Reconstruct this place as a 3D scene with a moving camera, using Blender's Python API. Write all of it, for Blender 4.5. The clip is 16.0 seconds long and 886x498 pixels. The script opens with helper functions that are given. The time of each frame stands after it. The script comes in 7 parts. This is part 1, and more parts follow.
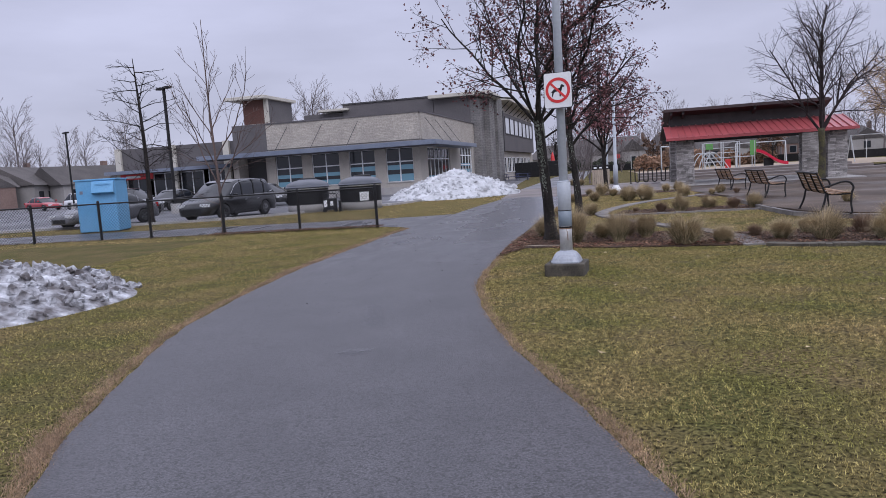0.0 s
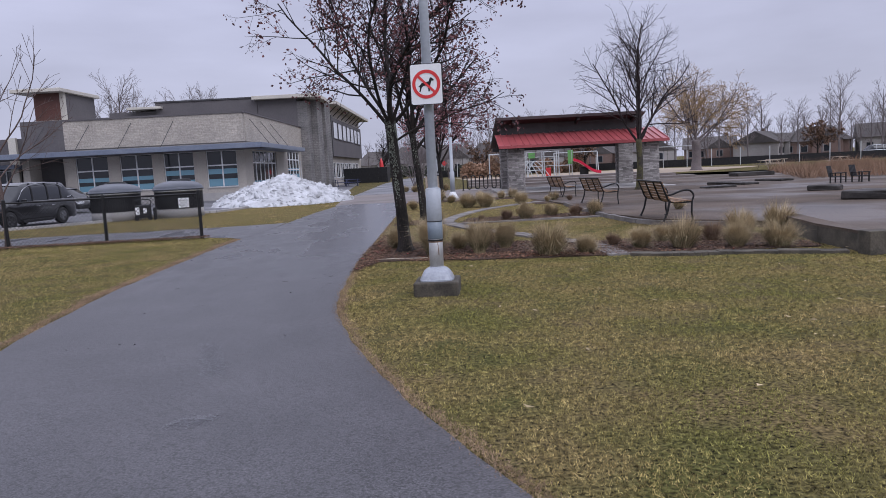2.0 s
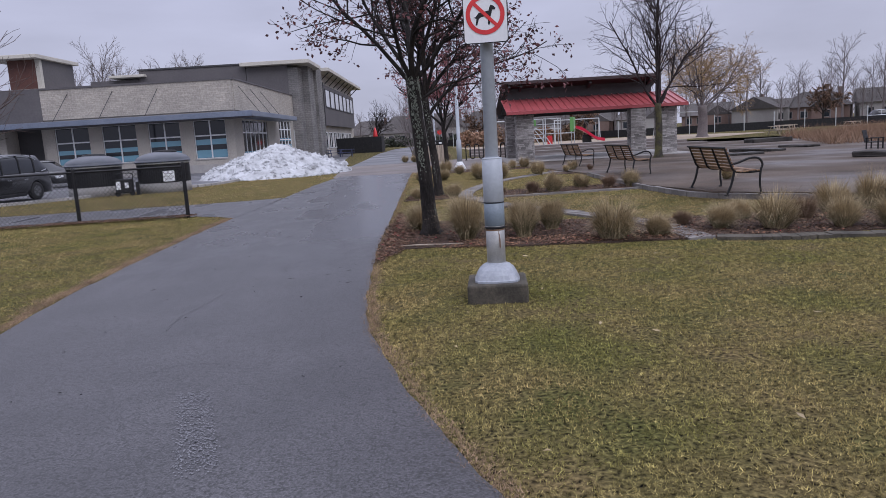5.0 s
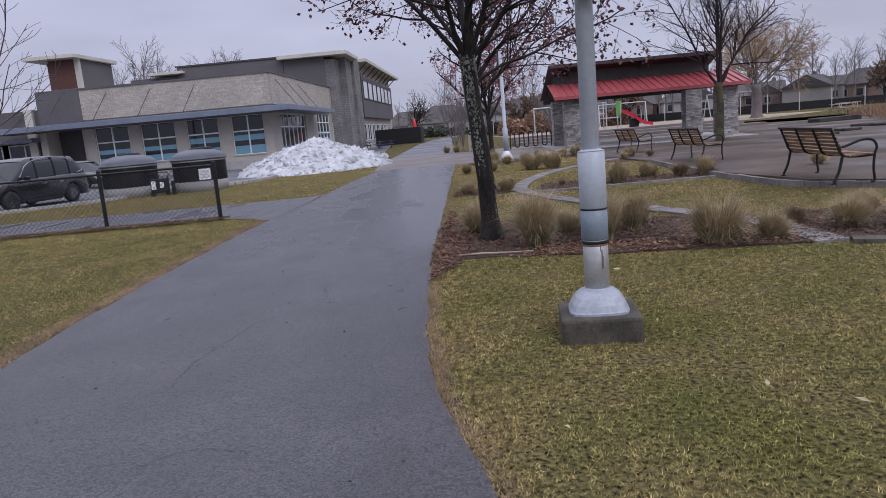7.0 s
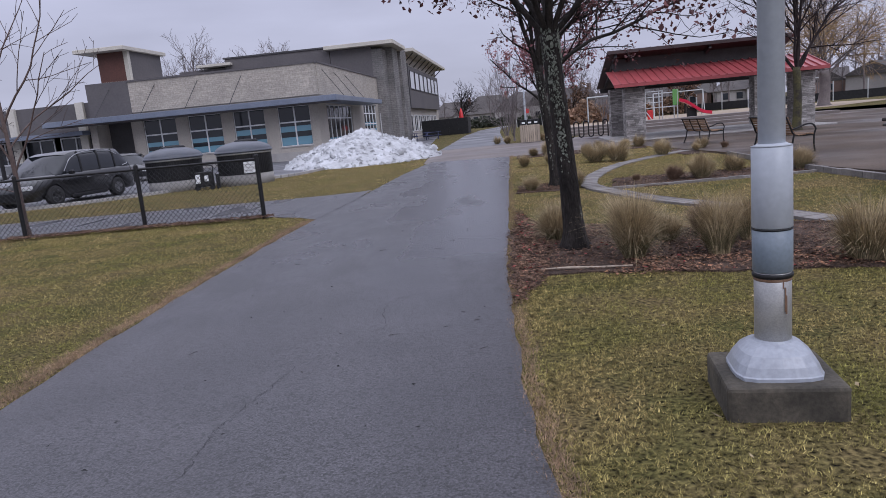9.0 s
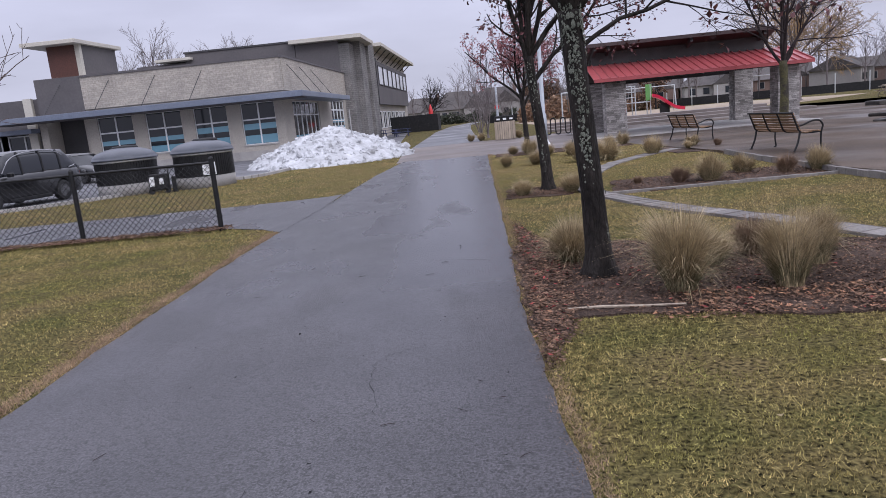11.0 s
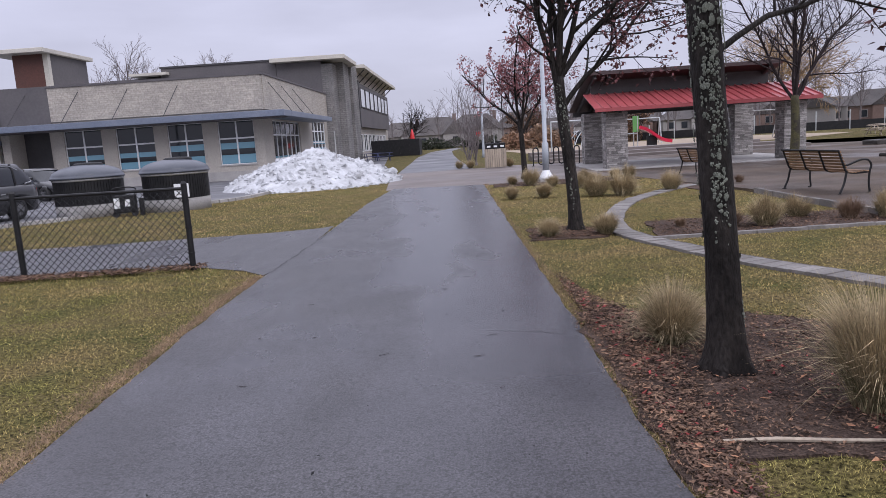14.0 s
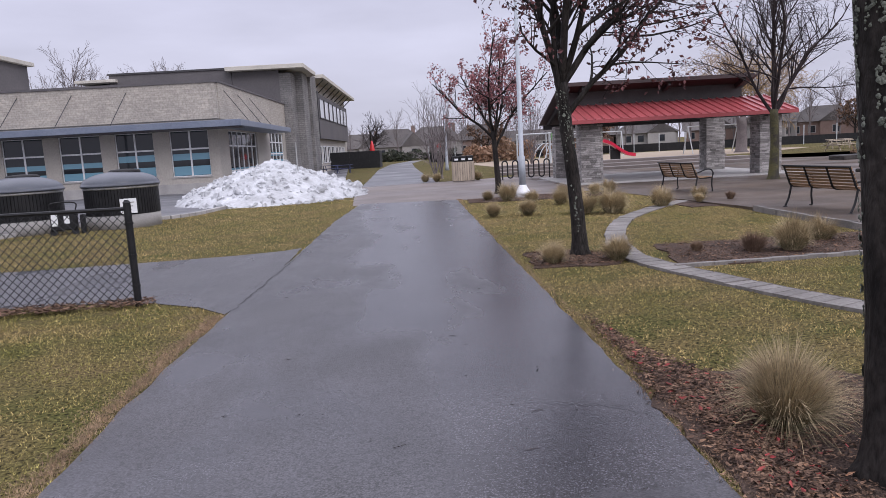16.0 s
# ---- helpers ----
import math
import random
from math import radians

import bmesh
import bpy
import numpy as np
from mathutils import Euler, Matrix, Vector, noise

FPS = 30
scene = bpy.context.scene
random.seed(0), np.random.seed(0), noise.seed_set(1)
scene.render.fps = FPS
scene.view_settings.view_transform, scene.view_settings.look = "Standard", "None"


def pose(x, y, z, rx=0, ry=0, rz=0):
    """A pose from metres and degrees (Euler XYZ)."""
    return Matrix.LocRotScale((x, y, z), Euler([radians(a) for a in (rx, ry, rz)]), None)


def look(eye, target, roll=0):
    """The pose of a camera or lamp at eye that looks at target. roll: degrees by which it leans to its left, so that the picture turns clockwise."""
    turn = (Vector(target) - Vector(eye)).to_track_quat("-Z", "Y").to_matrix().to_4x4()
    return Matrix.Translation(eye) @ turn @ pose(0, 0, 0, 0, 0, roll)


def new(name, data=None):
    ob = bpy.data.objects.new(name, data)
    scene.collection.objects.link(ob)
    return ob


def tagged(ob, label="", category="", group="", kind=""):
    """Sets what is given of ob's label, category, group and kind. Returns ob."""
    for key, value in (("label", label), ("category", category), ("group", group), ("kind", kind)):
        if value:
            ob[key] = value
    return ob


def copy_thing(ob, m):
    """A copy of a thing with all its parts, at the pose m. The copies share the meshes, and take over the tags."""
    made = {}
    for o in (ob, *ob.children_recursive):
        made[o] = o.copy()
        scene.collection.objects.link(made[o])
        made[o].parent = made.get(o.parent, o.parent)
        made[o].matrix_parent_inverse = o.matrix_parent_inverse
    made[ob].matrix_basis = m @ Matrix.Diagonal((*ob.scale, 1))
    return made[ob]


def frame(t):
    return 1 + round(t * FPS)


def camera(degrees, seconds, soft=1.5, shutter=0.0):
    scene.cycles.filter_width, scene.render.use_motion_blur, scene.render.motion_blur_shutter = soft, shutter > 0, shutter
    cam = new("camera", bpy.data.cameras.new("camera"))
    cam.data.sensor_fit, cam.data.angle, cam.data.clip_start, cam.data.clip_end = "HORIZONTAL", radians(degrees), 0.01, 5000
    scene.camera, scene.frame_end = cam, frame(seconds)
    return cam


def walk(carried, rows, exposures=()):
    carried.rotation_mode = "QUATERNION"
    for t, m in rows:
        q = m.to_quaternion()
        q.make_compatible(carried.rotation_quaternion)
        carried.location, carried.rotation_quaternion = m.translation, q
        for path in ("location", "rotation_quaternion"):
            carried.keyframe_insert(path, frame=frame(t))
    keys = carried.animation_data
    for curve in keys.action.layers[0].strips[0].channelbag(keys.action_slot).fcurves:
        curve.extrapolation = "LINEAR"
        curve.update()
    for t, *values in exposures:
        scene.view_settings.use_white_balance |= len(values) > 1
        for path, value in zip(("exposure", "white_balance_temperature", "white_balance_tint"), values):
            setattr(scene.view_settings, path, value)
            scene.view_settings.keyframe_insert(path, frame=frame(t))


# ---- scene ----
cam = camera(65.0, 16.0, soft=0.8)
PATH = [
    (0, (1.318, -1.131, 1.513), (0.957, 0.824, 1.292), -3.6),
    (0.5, (1.199, -0.801, 1.521), (0.902, 1.165, 1.305), -3.6),
    (1, (0.961, -0.509, 1.543), (0.756, 1.468, 1.327), -3.6),
    (1.5, (0.839, -0.204, 1.529), (0.783, 1.784, 1.309), -3.4),
    (2, (0.782, 0.181, 1.517), (0.915, 2.163, 1.285), -2.9),
    (2.5, (0.639, 0.525, 1.521), (0.945, 2.486, 1.274), -2.6),
    (3, (0.572, 0.84, 1.506), (0.863, 2.8, 1.237), -2.8),
    (3.5, (0.495, 1.122, 1.546), (0.74, 3.085, 1.25), -3.0),
    (4, (0.382, 1.491, 1.528), (0.579, 3.458, 1.222), -3.2),
    (6.5, (0.218, 3.527, 1.474), (0.306, 5.497, 1.137), -4.3),
    (7, (0.126, 3.858, 1.506), (0.16, 5.829, 1.166), -5.0),
    (7.5, (0.103, 4.272, 1.494), (0.079, 6.243, 1.154), -5.2),
    (8, (-0.005, 4.555, 1.485), (-0.051, 6.525, 1.144), -5.0),
    (8.5, (-0.145, 4.854, 1.504), (-0.222, 6.823, 1.162), -5.2),
    (9, (-0.17, 5.208, 1.516), (-0.264, 7.174, 1.162), -5.3),
    (11.5, (-0.511, 7.089, 1.568), (-0.507, 9.052, 1.189), -5.5),
    (12, (-0.568, 7.41, 1.563), (-0.59, 9.372, 1.174), -5.3),
    (12.5, (-0.707, 7.715, 1.574), (-0.701, 9.676, 1.177), -4.9),
    (13, (-0.828, 8.016, 1.575), (-0.809, 9.978, 1.186), -4.8),
    (13.5, (-0.91, 8.317, 1.595), (-0.877, 10.285, 1.244), -4.4),
    (14, (-1.034, 8.626, 1.616), (-0.958, 10.601, 1.307), -3.6),
    (14.5, (-1.173, 8.923, 1.616), (-1.075, 10.901, 1.338), -3.2),
    (15, (-1.237, 9.286, 1.626), (-1.117, 11.264, 1.357), -3.1),
    (15.5, (-1.324, 9.679, 1.628), (-1.153, 11.653, 1.357), -3.0),
    (16, (-1.41, 10.079, 1.65), (-1.209, 12.049, 1.368), -3.2),
]
walk(cam, [(t, look(eye, target, roll)) for t, eye, target, roll in PATH], [(0, 0.05, 5830, 17), (4, -0.02, 5830, 17), (7, -0.05, 5830, 17), (9, -0.05, 5830, 17), (11.5, 0.25, 5980, 17), (14, 0.23, 6020, 17), (16, 0.28, 6120, 17)])

# ---------- world and light: an even overcast winter day ----------
SUN_EL, SUN_AZ = 38.0, 150.0
world = bpy.data.worlds.new("overcast")
scene.world = world
world.use_nodes = True
wn, wl = world.node_tree.nodes, world.node_tree.links
wn.clear()
w_out = wn.new("ShaderNodeOutputWorld")
w_bg = wn.new("ShaderNodeBackground")
w_sky = wn.new("ShaderNodeTexSky")
w_sky.sky_type, w_sky.sun_disc = "NISHITA", False
w_sky.sun_elevation, w_sky.sun_rotation = radians(SUN_EL), radians(SUN_AZ)
w_sky.air_density, w_sky.dust_density = 1.0, 4.0
w_tc = wn.new("ShaderNodeTexCoord")
w_sep = wn.new("ShaderNodeSeparateXYZ")
wl.new(w_tc.outputs["Generated"], w_sep.inputs[0])
# cloud deck: darker at the horizon than overhead, with soft lumps
w_grad = wn.new("ShaderNodeValToRGB")
w_grad.color_ramp.elements[0].position, w_grad.color_ramp.elements[0].color = 0.0, (0.56, 0.56, 0.62, 1)
w_grad.color_ramp.elements[1].position, w_grad.color_ramp.elements[1].color = 1.0, (1.75, 1.74, 1.82, 1)
w_mid = w_grad.color_ramp.elements.new(0.28)
w_mid.color = (0.57, 0.57, 0.66, 1)
wl.new(w_sep.outputs["Z"], w_grad.inputs[0])
w_map = wn.new("ShaderNodeMapping")
w_map.inputs["Scale"].default_value = (1.2, 1.2, 5.0)
wl.new(w_tc.outputs["Generated"], w_map.inputs[0])
w_noise = wn.new("ShaderNodeTexNoise")
w_noise.inputs["Scale"].default_value, w_noise.inputs["Detail"].default_value = 2.2, 5.0
wl.new(w_map.outputs[0], w_noise.inputs["Vector"])
w_rng = wn.new("ShaderNodeMapRange")
w_rng.inputs["From Min"].default_value, w_rng.inputs["From Max"].default_value = 0.3, 0.7
w_rng.inputs["To Min"].default_value, w_rng.inputs["To Max"].default_value = 0.86, 1.12
wl.new(w_noise.outputs["Fac"], w_rng.inputs["Value"])
w_mul = wn.new("ShaderNodeVectorMath")
w_mul.operation = "SCALE"
wl.new(w_grad.outputs[0], w_mul.inputs[0])
wl.new(w_rng.outputs[0], w_mul.inputs["Scale"])
w_sc = wn.new("ShaderNodeVectorMath")
w_sc.operation = "SCALE"
w_sc.inputs["Scale"].default_value = 0.08
wl.new(w_sky.outputs[0], w_sc.inputs[0])
w_mix = wn.new("ShaderNodeMix")
w_mix.data_type = "RGBA"
w_mix.inputs["Factor"].default_value = 0.93
wl.new(w_sc.outputs[0], w_mix.inputs[6])
wl.new(w_mul.outputs[0], w_mix.inputs[7])
wl.new(w_mix.outputs[2], w_bg.inputs["Color"])
w_bg.inputs["Strength"].default_value = 1.0
wl.new(w_bg.outputs[0], w_out.inputs[0])

sun_data = bpy.data.lights.new("sun", "SUN")
sun_data.energy, sun_data.angle, sun_data.color = 1.0, radians(35), (1.0, 0.97, 0.94)
sun = new("sun", sun_data)
sun.matrix_world = look((0, 0, 30), (0 - math.sin(radians(SUN_AZ)) * 10, -math.cos(radians(SUN_AZ)) * 10, 30 - 10 * math.tan(radians(SUN_EL))))
scene.view_settings.exposure = 0.0

# ---------- materials ----------
def rgba(c):
    return (c[0], c[1], c[2], 1)


def mat(name, c1, c2=None, scale=3.0, rough=0.8, metal=0.0, bump=0.0, bscale=None, fine=0.25, stretch=(1, 1, 1), rand=0.0, island=0.0, rough2=None, spec=0.5, sub=None):
    """A procedural surface: a broad blend of two colours, fine grain over it, and relief."""
    m = bpy.data.materials.new(name)
    m.use_nodes = True
    n, l = m.node_tree.nodes, m.node_tree.links
    b = n["Principled BSDF"]
    c2 = c2 or tuple(x * 0.8 for x in c1)
    geo = n.new("ShaderNodeNewGeometry")
    mp = n.new("ShaderNodeMapping")
    mp.inputs["Scale"].default_value = stretch
    l.new(geo.outputs["Position"], mp.inputs[0])
    n1 = n.new("ShaderNodeTexNoise")
    n1.inputs["Scale"].default_value, n1.inputs["Detail"].default_value = scale, 6.0
    l.new(mp.outputs[0], n1.inputs["Vector"])
    rp = n.new("ShaderNodeMapRange")
    rp.inputs["From Min"].default_value, rp.inputs["From Max"].default_value = 0.35, 0.65
    l.new(n1.outputs["Fac"], rp.inputs["Value"])
    mx = n.new("ShaderNodeMix")
    mx.data_type = "RGBA"
    mx.inputs[6].default_value, mx.inputs[7].default_value = rgba(c1), rgba(c2)
    l.new(rp.outputs[0], mx.inputs["Factor"])
    n2 = n.new("ShaderNodeTexNoise")
    n2.inputs["Scale"].default_value, n2.inputs["Detail"].default_value = bscale or scale * 14, 3.0
    l.new(mp.outputs[0], n2.inputs["Vector"])
    r2 = n.new("ShaderNodeMapRange")
    r2.inputs["From Min"].default_value, r2.inputs["From Max"].default_value = 0.3, 0.7
    r2.inputs["To Min"].default_value, r2.inputs["To Max"].default_value = 1 - fine, 1 + fine
    l.new(n2.outputs["Fac"], r2.inputs["Value"])
    val = r2.outputs[0]
    for amount, node, socket in ((rand, "ShaderNodeObjectInfo", "Random"), (island, "ShaderNodeNewGeometry", "Random Per Island")):
        if amount:
            o = n.new(node)
            r3 = n.new("ShaderNodeMapRange")
            r3.inputs["To Min"].default_value, r3.inputs["To Max"].default_value = 1 - amount, 1 + amount
            l.new(o.outputs[socket], r3.inputs["Value"])
            mm = n.new("ShaderNodeMath")
            mm.operation = "MULTIPLY"
            l.new(val, mm.inputs[0])
            l.new(r3.outputs[0], mm.inputs[1])
            val = mm.outputs[0]
    sc = n.new("ShaderNodeVectorMath")
    sc.operation = "SCALE"
    l.new(mx.outputs[2], sc.inputs[0])
    l.new(val, sc.inputs["Scale"])
    l.new(sc.outputs[0], b.inputs["Base Color"])
    b.inputs["Metallic"].default_value = metal
    b.inputs["Specular IOR Level"].default_value = spec
    if rough2 is None:
        b.inputs["Roughness"].default_value = rough
    else:
        r4 = n.new("ShaderNodeMapRange")
        r4.inputs["From Min"].default_value, r4.inputs["From Max"].default_value = 0.38, 0.62
        r4.inputs["To Min"].default_value, r4.inputs["To Max"].default_value = rough, rough2
        n3 = n.new("ShaderNodeTexNoise")
        n3.inputs["Scale"].default_value, n3.inputs["Detail"].default_value = scale * 0.6, 4.0
        l.new(mp.outputs[0], n3.inputs["Vector"])
        l.new(n3.outputs["Fac"], r4.inputs["Value"])
        l.new(r4.outputs[0], b.inputs["Roughness"])
    if bump:
        bp = n.new("ShaderNodeBump")
        bp.inputs["Strength"].default_value, bp.inputs["Distance"].default_value = 1.0, bump
        l.new(n2.outputs["Fac"], bp.inputs["Height"])
        l.new(bp.outputs[0], b.inputs["Normal"])
    return m


def coursed(name, c1, c2, mortar, width, height, bump=0.01, rough=0.85):
    """Masonry laid in courses on upright walls, far from the walk."""
    m = mat(name, c1, c2, 0.6, rough, fine=0.2, bscale=9)
    n, l = m.node_tree.nodes, m.node_tree.links
    b = n["Principled BSDF"]
    tc = n.new("ShaderNodeTexCoord")
    sp = n.new("ShaderNodeSeparateXYZ")
    l.new(tc.outputs["Object"], sp.inputs[0])
    ad = n.new("ShaderNodeMath")
    l.new(sp.outputs["X"], ad.inputs[0])
    l.new(sp.outputs["Y"], ad.inputs[1])
    cb = n.new("ShaderNodeCombineXYZ")
    l.new(ad.outputs[0], cb.inputs["X"])
    l.new(sp.outputs["Z"], cb.inputs["Y"])
    br = n.new("ShaderNodeTexBrick")
    br.inputs["Scale"].default_value = 1.0
    br.inputs["Brick Width"].default_value, br.inputs["Row Height"].default_value = width, height
    br.inputs["Mortar Size"].default_value = height * 0.08
    br.inputs["Color1"].default_value, br.inputs["Color2"].default_value = (0.88, 0.88, 0.88, 1), (1.1, 1.09, 1.08, 1)
    br.inputs["Mortar"].default_value = rgba(mortar)
    l.new(cb.outputs[0], br.inputs["Vector"])
    src = b.inputs["Base Color"].links[0].from_socket
    mx = n.new("ShaderNodeMix")
    mx.data_type, mx.blend_type = "RGBA", "MULTIPLY"
    mx.inputs["Factor"].default_value = 1.0
    l.new(src, mx.inputs[6])
    l.new(br.outputs["Color"], mx.inputs[7])
    l.new(mx.outputs[2], b.inputs["Base Color"])
    bp = n.new("ShaderNodeBump")
    bp.inputs["Strength"].default_value, bp.inputs["Distance"].default_value = 1.0, bump
    l.new(br.outputs["Color"], bp.inputs["Height"])
    l.new(bp.outputs[0], b.inputs["Normal"])
    return m


def glassy(name, color, rough=0.04):
    m = bpy.data.materials.new(name)
    m.use_nodes = True
    b = m.node_tree.nodes["Principled BSDF"]
    b.inputs["Base Color"].default_value = rgba(color)
    b.inputs["Roughness"].default_value = rough
    b.inputs["IOR"].default_value = 1.52
    return m


ASPHALT = mat("path_asphalt", (0.033, 0.031, 0.036), (0.050, 0.047, 0.053), 1.3, 0.4, bump=0.004, bscale=80, fine=0.9, spec=0.95)


def dampen(m):
    """Films of water on the path: smoother, darker and more mirror-like in long ragged patches, most of them on its right half and far end."""
    n, l = m.node_tree.nodes, m.node_tree.links
    b = n["Principled BSDF"]
    geo = n.new("ShaderNodeNewGeometry")
    mp = n.new("ShaderNodeMapping")
    mp.inputs["Scale"].default_value = (1.0, 0.42, 1.0)
    l.new(geo.outputs["Position"], mp.inputs[0])
    tx = n.new("ShaderNodeTexNoise")
    tx.inputs["Scale"].default_value, tx.inputs["Detail"].default_value = 1.1, 6.0
    l.new(mp.outputs[0], tx.inputs["Vector"])
    sp = n.new("ShaderNodeSeparateXYZ")
    l.new(geo.outputs["Position"], sp.inputs[0])

    def band(socket, a, b_, c, d):
        r1 = n.new("ShaderNodeMapRange")
        r1.interpolation_type = "SMOOTHSTEP"
        r1.inputs["From Min"].default_value, r1.inputs["From Max"].default_value = a, b_
        l.new(socket, r1.inputs["Value"])
        r2 = n.new("ShaderNodeMapRange")
        r2.interpolation_type = "SMOOTHSTEP"
        r2.inputs["From Min"].default_value, r2.inputs["From Max"].default_value = d, c
        l.new(socket, r2.inputs["Value"])
        k = n.new("ShaderNodeMath")
        k.operation = "MULTIPLY"
        l.new(r1.outputs[0], k.inputs[0])
        l.new(r2.outputs[0], k.inputs[1])
        return k.outputs[0]

    side = band(sp.outputs["X"], -1.9, -0.5, 0.4, 1.6)
    along = band(sp.outputs["Y"], 7.5, 15.0, 60, 90)
    k = n.new("ShaderNodeMath")
    k.operation = "MULTIPLY"
    l.new(side, k.inputs[0])
    l.new(along, k.inputs[1])
    add = n.new("ShaderNodeMath")
    add.operation = "MULTIPLY_ADD"
    add.inputs[1].default_value = 0.2
    l.new(k.outputs[0], add.inputs[0])
    l.new(tx.outputs["Fac"], add.inputs[2])
    wet = n.new("ShaderNodeMapRange")
    wet.interpolation_type = "SMOOTHSTEP"
    wet.inputs["From Min"].default_value, wet.inputs["From Max"].default_value = 0.42, 0.64
    l.new(add.outputs[0], wet.inputs["Value"])
    film = n.new("ShaderNodeMath")
    film.operation = "MULTIPLY"
    l.new(wet.outputs[0], film.inputs[0])
    l.new(along, film.inputs[1])
    wet = film
    old = b.inputs["Base Color"].links[0].from_socket
    mx = n.new("ShaderNodeMix")
    mx.data_type = "RGBA"
    mx.blend_type = "MULTIPLY"
    mx.inputs[7].default_value = (0.95, 0.95, 0.97, 1)
    l.new(wet.outputs[0], mx.inputs["Factor"])
    l.new(old, mx.inputs[6])
    l.new(mx.outputs[2], b.inputs["Base Color"])
    rr = n.new("ShaderNodeMapRange")
    rr.inputs["To Min"].default_value, rr.inputs["To Max"].default_value = 0.44, 0.24
    l.new(wet.outputs[0], rr.inputs["Value"])
    l.new(rr.outputs[0], b.inputs["Roughness"])
    bs = n.new("ShaderNodeMapRange")
    bs.inputs["To Min"].default_value, bs.inputs["To Max"].default_value = 1.0, 0.22
    l.new(wet.outputs[0], bs.inputs["Value"])
    bump_node = b.inputs["Normal"].links[0].from_node
    l.new(bs.outputs[0], bump_node.inputs["Strength"])


def pitted(m, cell, dark):
    """Small dark pits between the stones of the asphalt."""
    n, l = m.node_tree.nodes, m.node_tree.links
    b = n["Principled BSDF"]
    geo = n.new("ShaderNodeNewGeometry")
    vo = n.new("ShaderNodeTexVoronoi")
    vo.inputs["Scale"].default_value = 1 / cell
    l.new(geo.outputs["Position"], vo.inputs["Vector"])
    sp = n.new("ShaderNodeSeparateColor")
    l.new(vo.outputs["Color"], sp.inputs[0])
    rg = n.new("ShaderNodeMapRange")
    rg.inputs["From Min"].default_value, rg.inputs["From Max"].default_value = 0.0, 0.45
    rg.inputs["To Min"].default_value, rg.inputs["To Max"].default_value = dark, 1.15
    l.new(sp.outputs[0], rg.inputs["Value"])
    sc = n.new("ShaderNodeVectorMath")
    sc.operation = "SCALE"
    l.new(b.inputs["Base Color"].links[0].from_socket, sc.inputs[0])
    l.new(rg.outputs[0], sc.inputs["Scale"])
    l.new(sc.outputs[0], b.inputs["Base Color"])


pitted(ASPHALT, 0.014, 0.1)
dampen(ASPHALT)
LOT = mat("lot_asphalt", (0.10, 0.10, 0.11), (0.14, 0.14, 0.15), 0.4, 0.35, bump=0.003, bscale=60, fine=0.2, rough2=0.7)
BROWN_PAVE = mat("brown_paving", (0.135, 0.113, 0.104), (0.18, 0.153, 0.14), 0.5, 0.5, bump=0.003, bscale=50, fine=0.18, rough2=0.75)
PLAZA = mat("plaza_paving", (0.056, 0.042, 0.032), (0.112, 0.085, 0.066), 0.4, 0.34, bump=0.005, bscale=40, fine=0.35, rough2=0.95, spec=0.25)
TURF = mat("turf_soil", (0.076, 0.074, 0.023), (0.128, 0.097, 0.044), 1.1, 0.95, bump=0.03, bscale=34, fine=1.0, spec=0.1)
DRY_BLADE = mat("dry_grass_blade", (0.43, 0.32, 0.148), (0.295, 0.245, 0.09), 0.7, 0.8, fine=0.75, bscale=12, island=0.55, spec=0.12)
BLADE = mat("grass_blade", (0.212, 0.202, 0.060), (0.345, 0.266, 0.114), 0.9, 0.8, fine=0.85, bscale=16, island=0.65, spec=0.1)
MULCH = mat("bark_mulch", (0.055, 0.039, 0.032), (0.112, 0.078, 0.062), 2.5, 0.9, bump=0.02, bscale=60, fine=0.6, spec=0.15)
WET_STONE = mat("wet_dark_stone", (0.026, 0.023, 0.021), (0.058, 0.052, 0.047), 2.5, 0.45, bump=0.006, bscale=30, fine=0.3, rough2=0.8, spec=0.3)
CONCRETE = mat("old_concrete", (0.045, 0.040, 0.031), (0.10, 0.087, 0.066), 4.0, 0.9, bump=0.004, bscale=45, fine=0.25)
PALE_CONC = mat("pale_concrete", (0.30, 0.29, 0.28), (0.40, 0.385, 0.37), 1.2, 0.8, bump=0.003, bscale=40, fine=0.15)
STONE_EDGE = mat("edging_stone", (0.145, 0.133, 0.125), (0.215, 0.20, 0.188), 2.0, 0.8, bump=0.004, bscale=30, fine=0.2, rand=0.15)
PALE_WOOD = mat("weathered_slats", (0.42, 0.35, 0.27), (0.33, 0.275, 0.215), 3.0, 0.75, fine=0.2, bscale=30, stretch=(1, 1, 0.1), rand=0.12)
SNOW = mat("old_snow", (0.54, 0.55, 0.57), (0.35, 0.355, 0.365), 1.4, 0.6, bump=0.05, bscale=7, fine=0.12)
DIRTY_SNOW = mat("dirty_snow", (0.46, 0.47, 0.50), (0.085, 0.075, 0.075), 4.2, 0.7, bump=0.06, bscale=11, fine=0.4)
POLE = mat("grey_pole_paint", (0.34, 0.37, 0.41), (0.40, 0.43, 0.47), 2.0, 0.42, fine=0.06, bscale=25)
POLE_PATCH = mat("blue_grey_patch", (0.17, 0.21, 0.25), (0.21, 0.25, 0.29), 4.0, 0.4, fine=0.08)
GALV = mat("galvanised_steel", (0.36, 0.36, 0.36), (0.46, 0.46, 0.45), 9.0, 0.45, metal=0.5, fine=0.12)
RUST = mat("rust_streak", (0.16, 0.085, 0.045), (0.22, 0.14, 0.09), 12, 0.8)
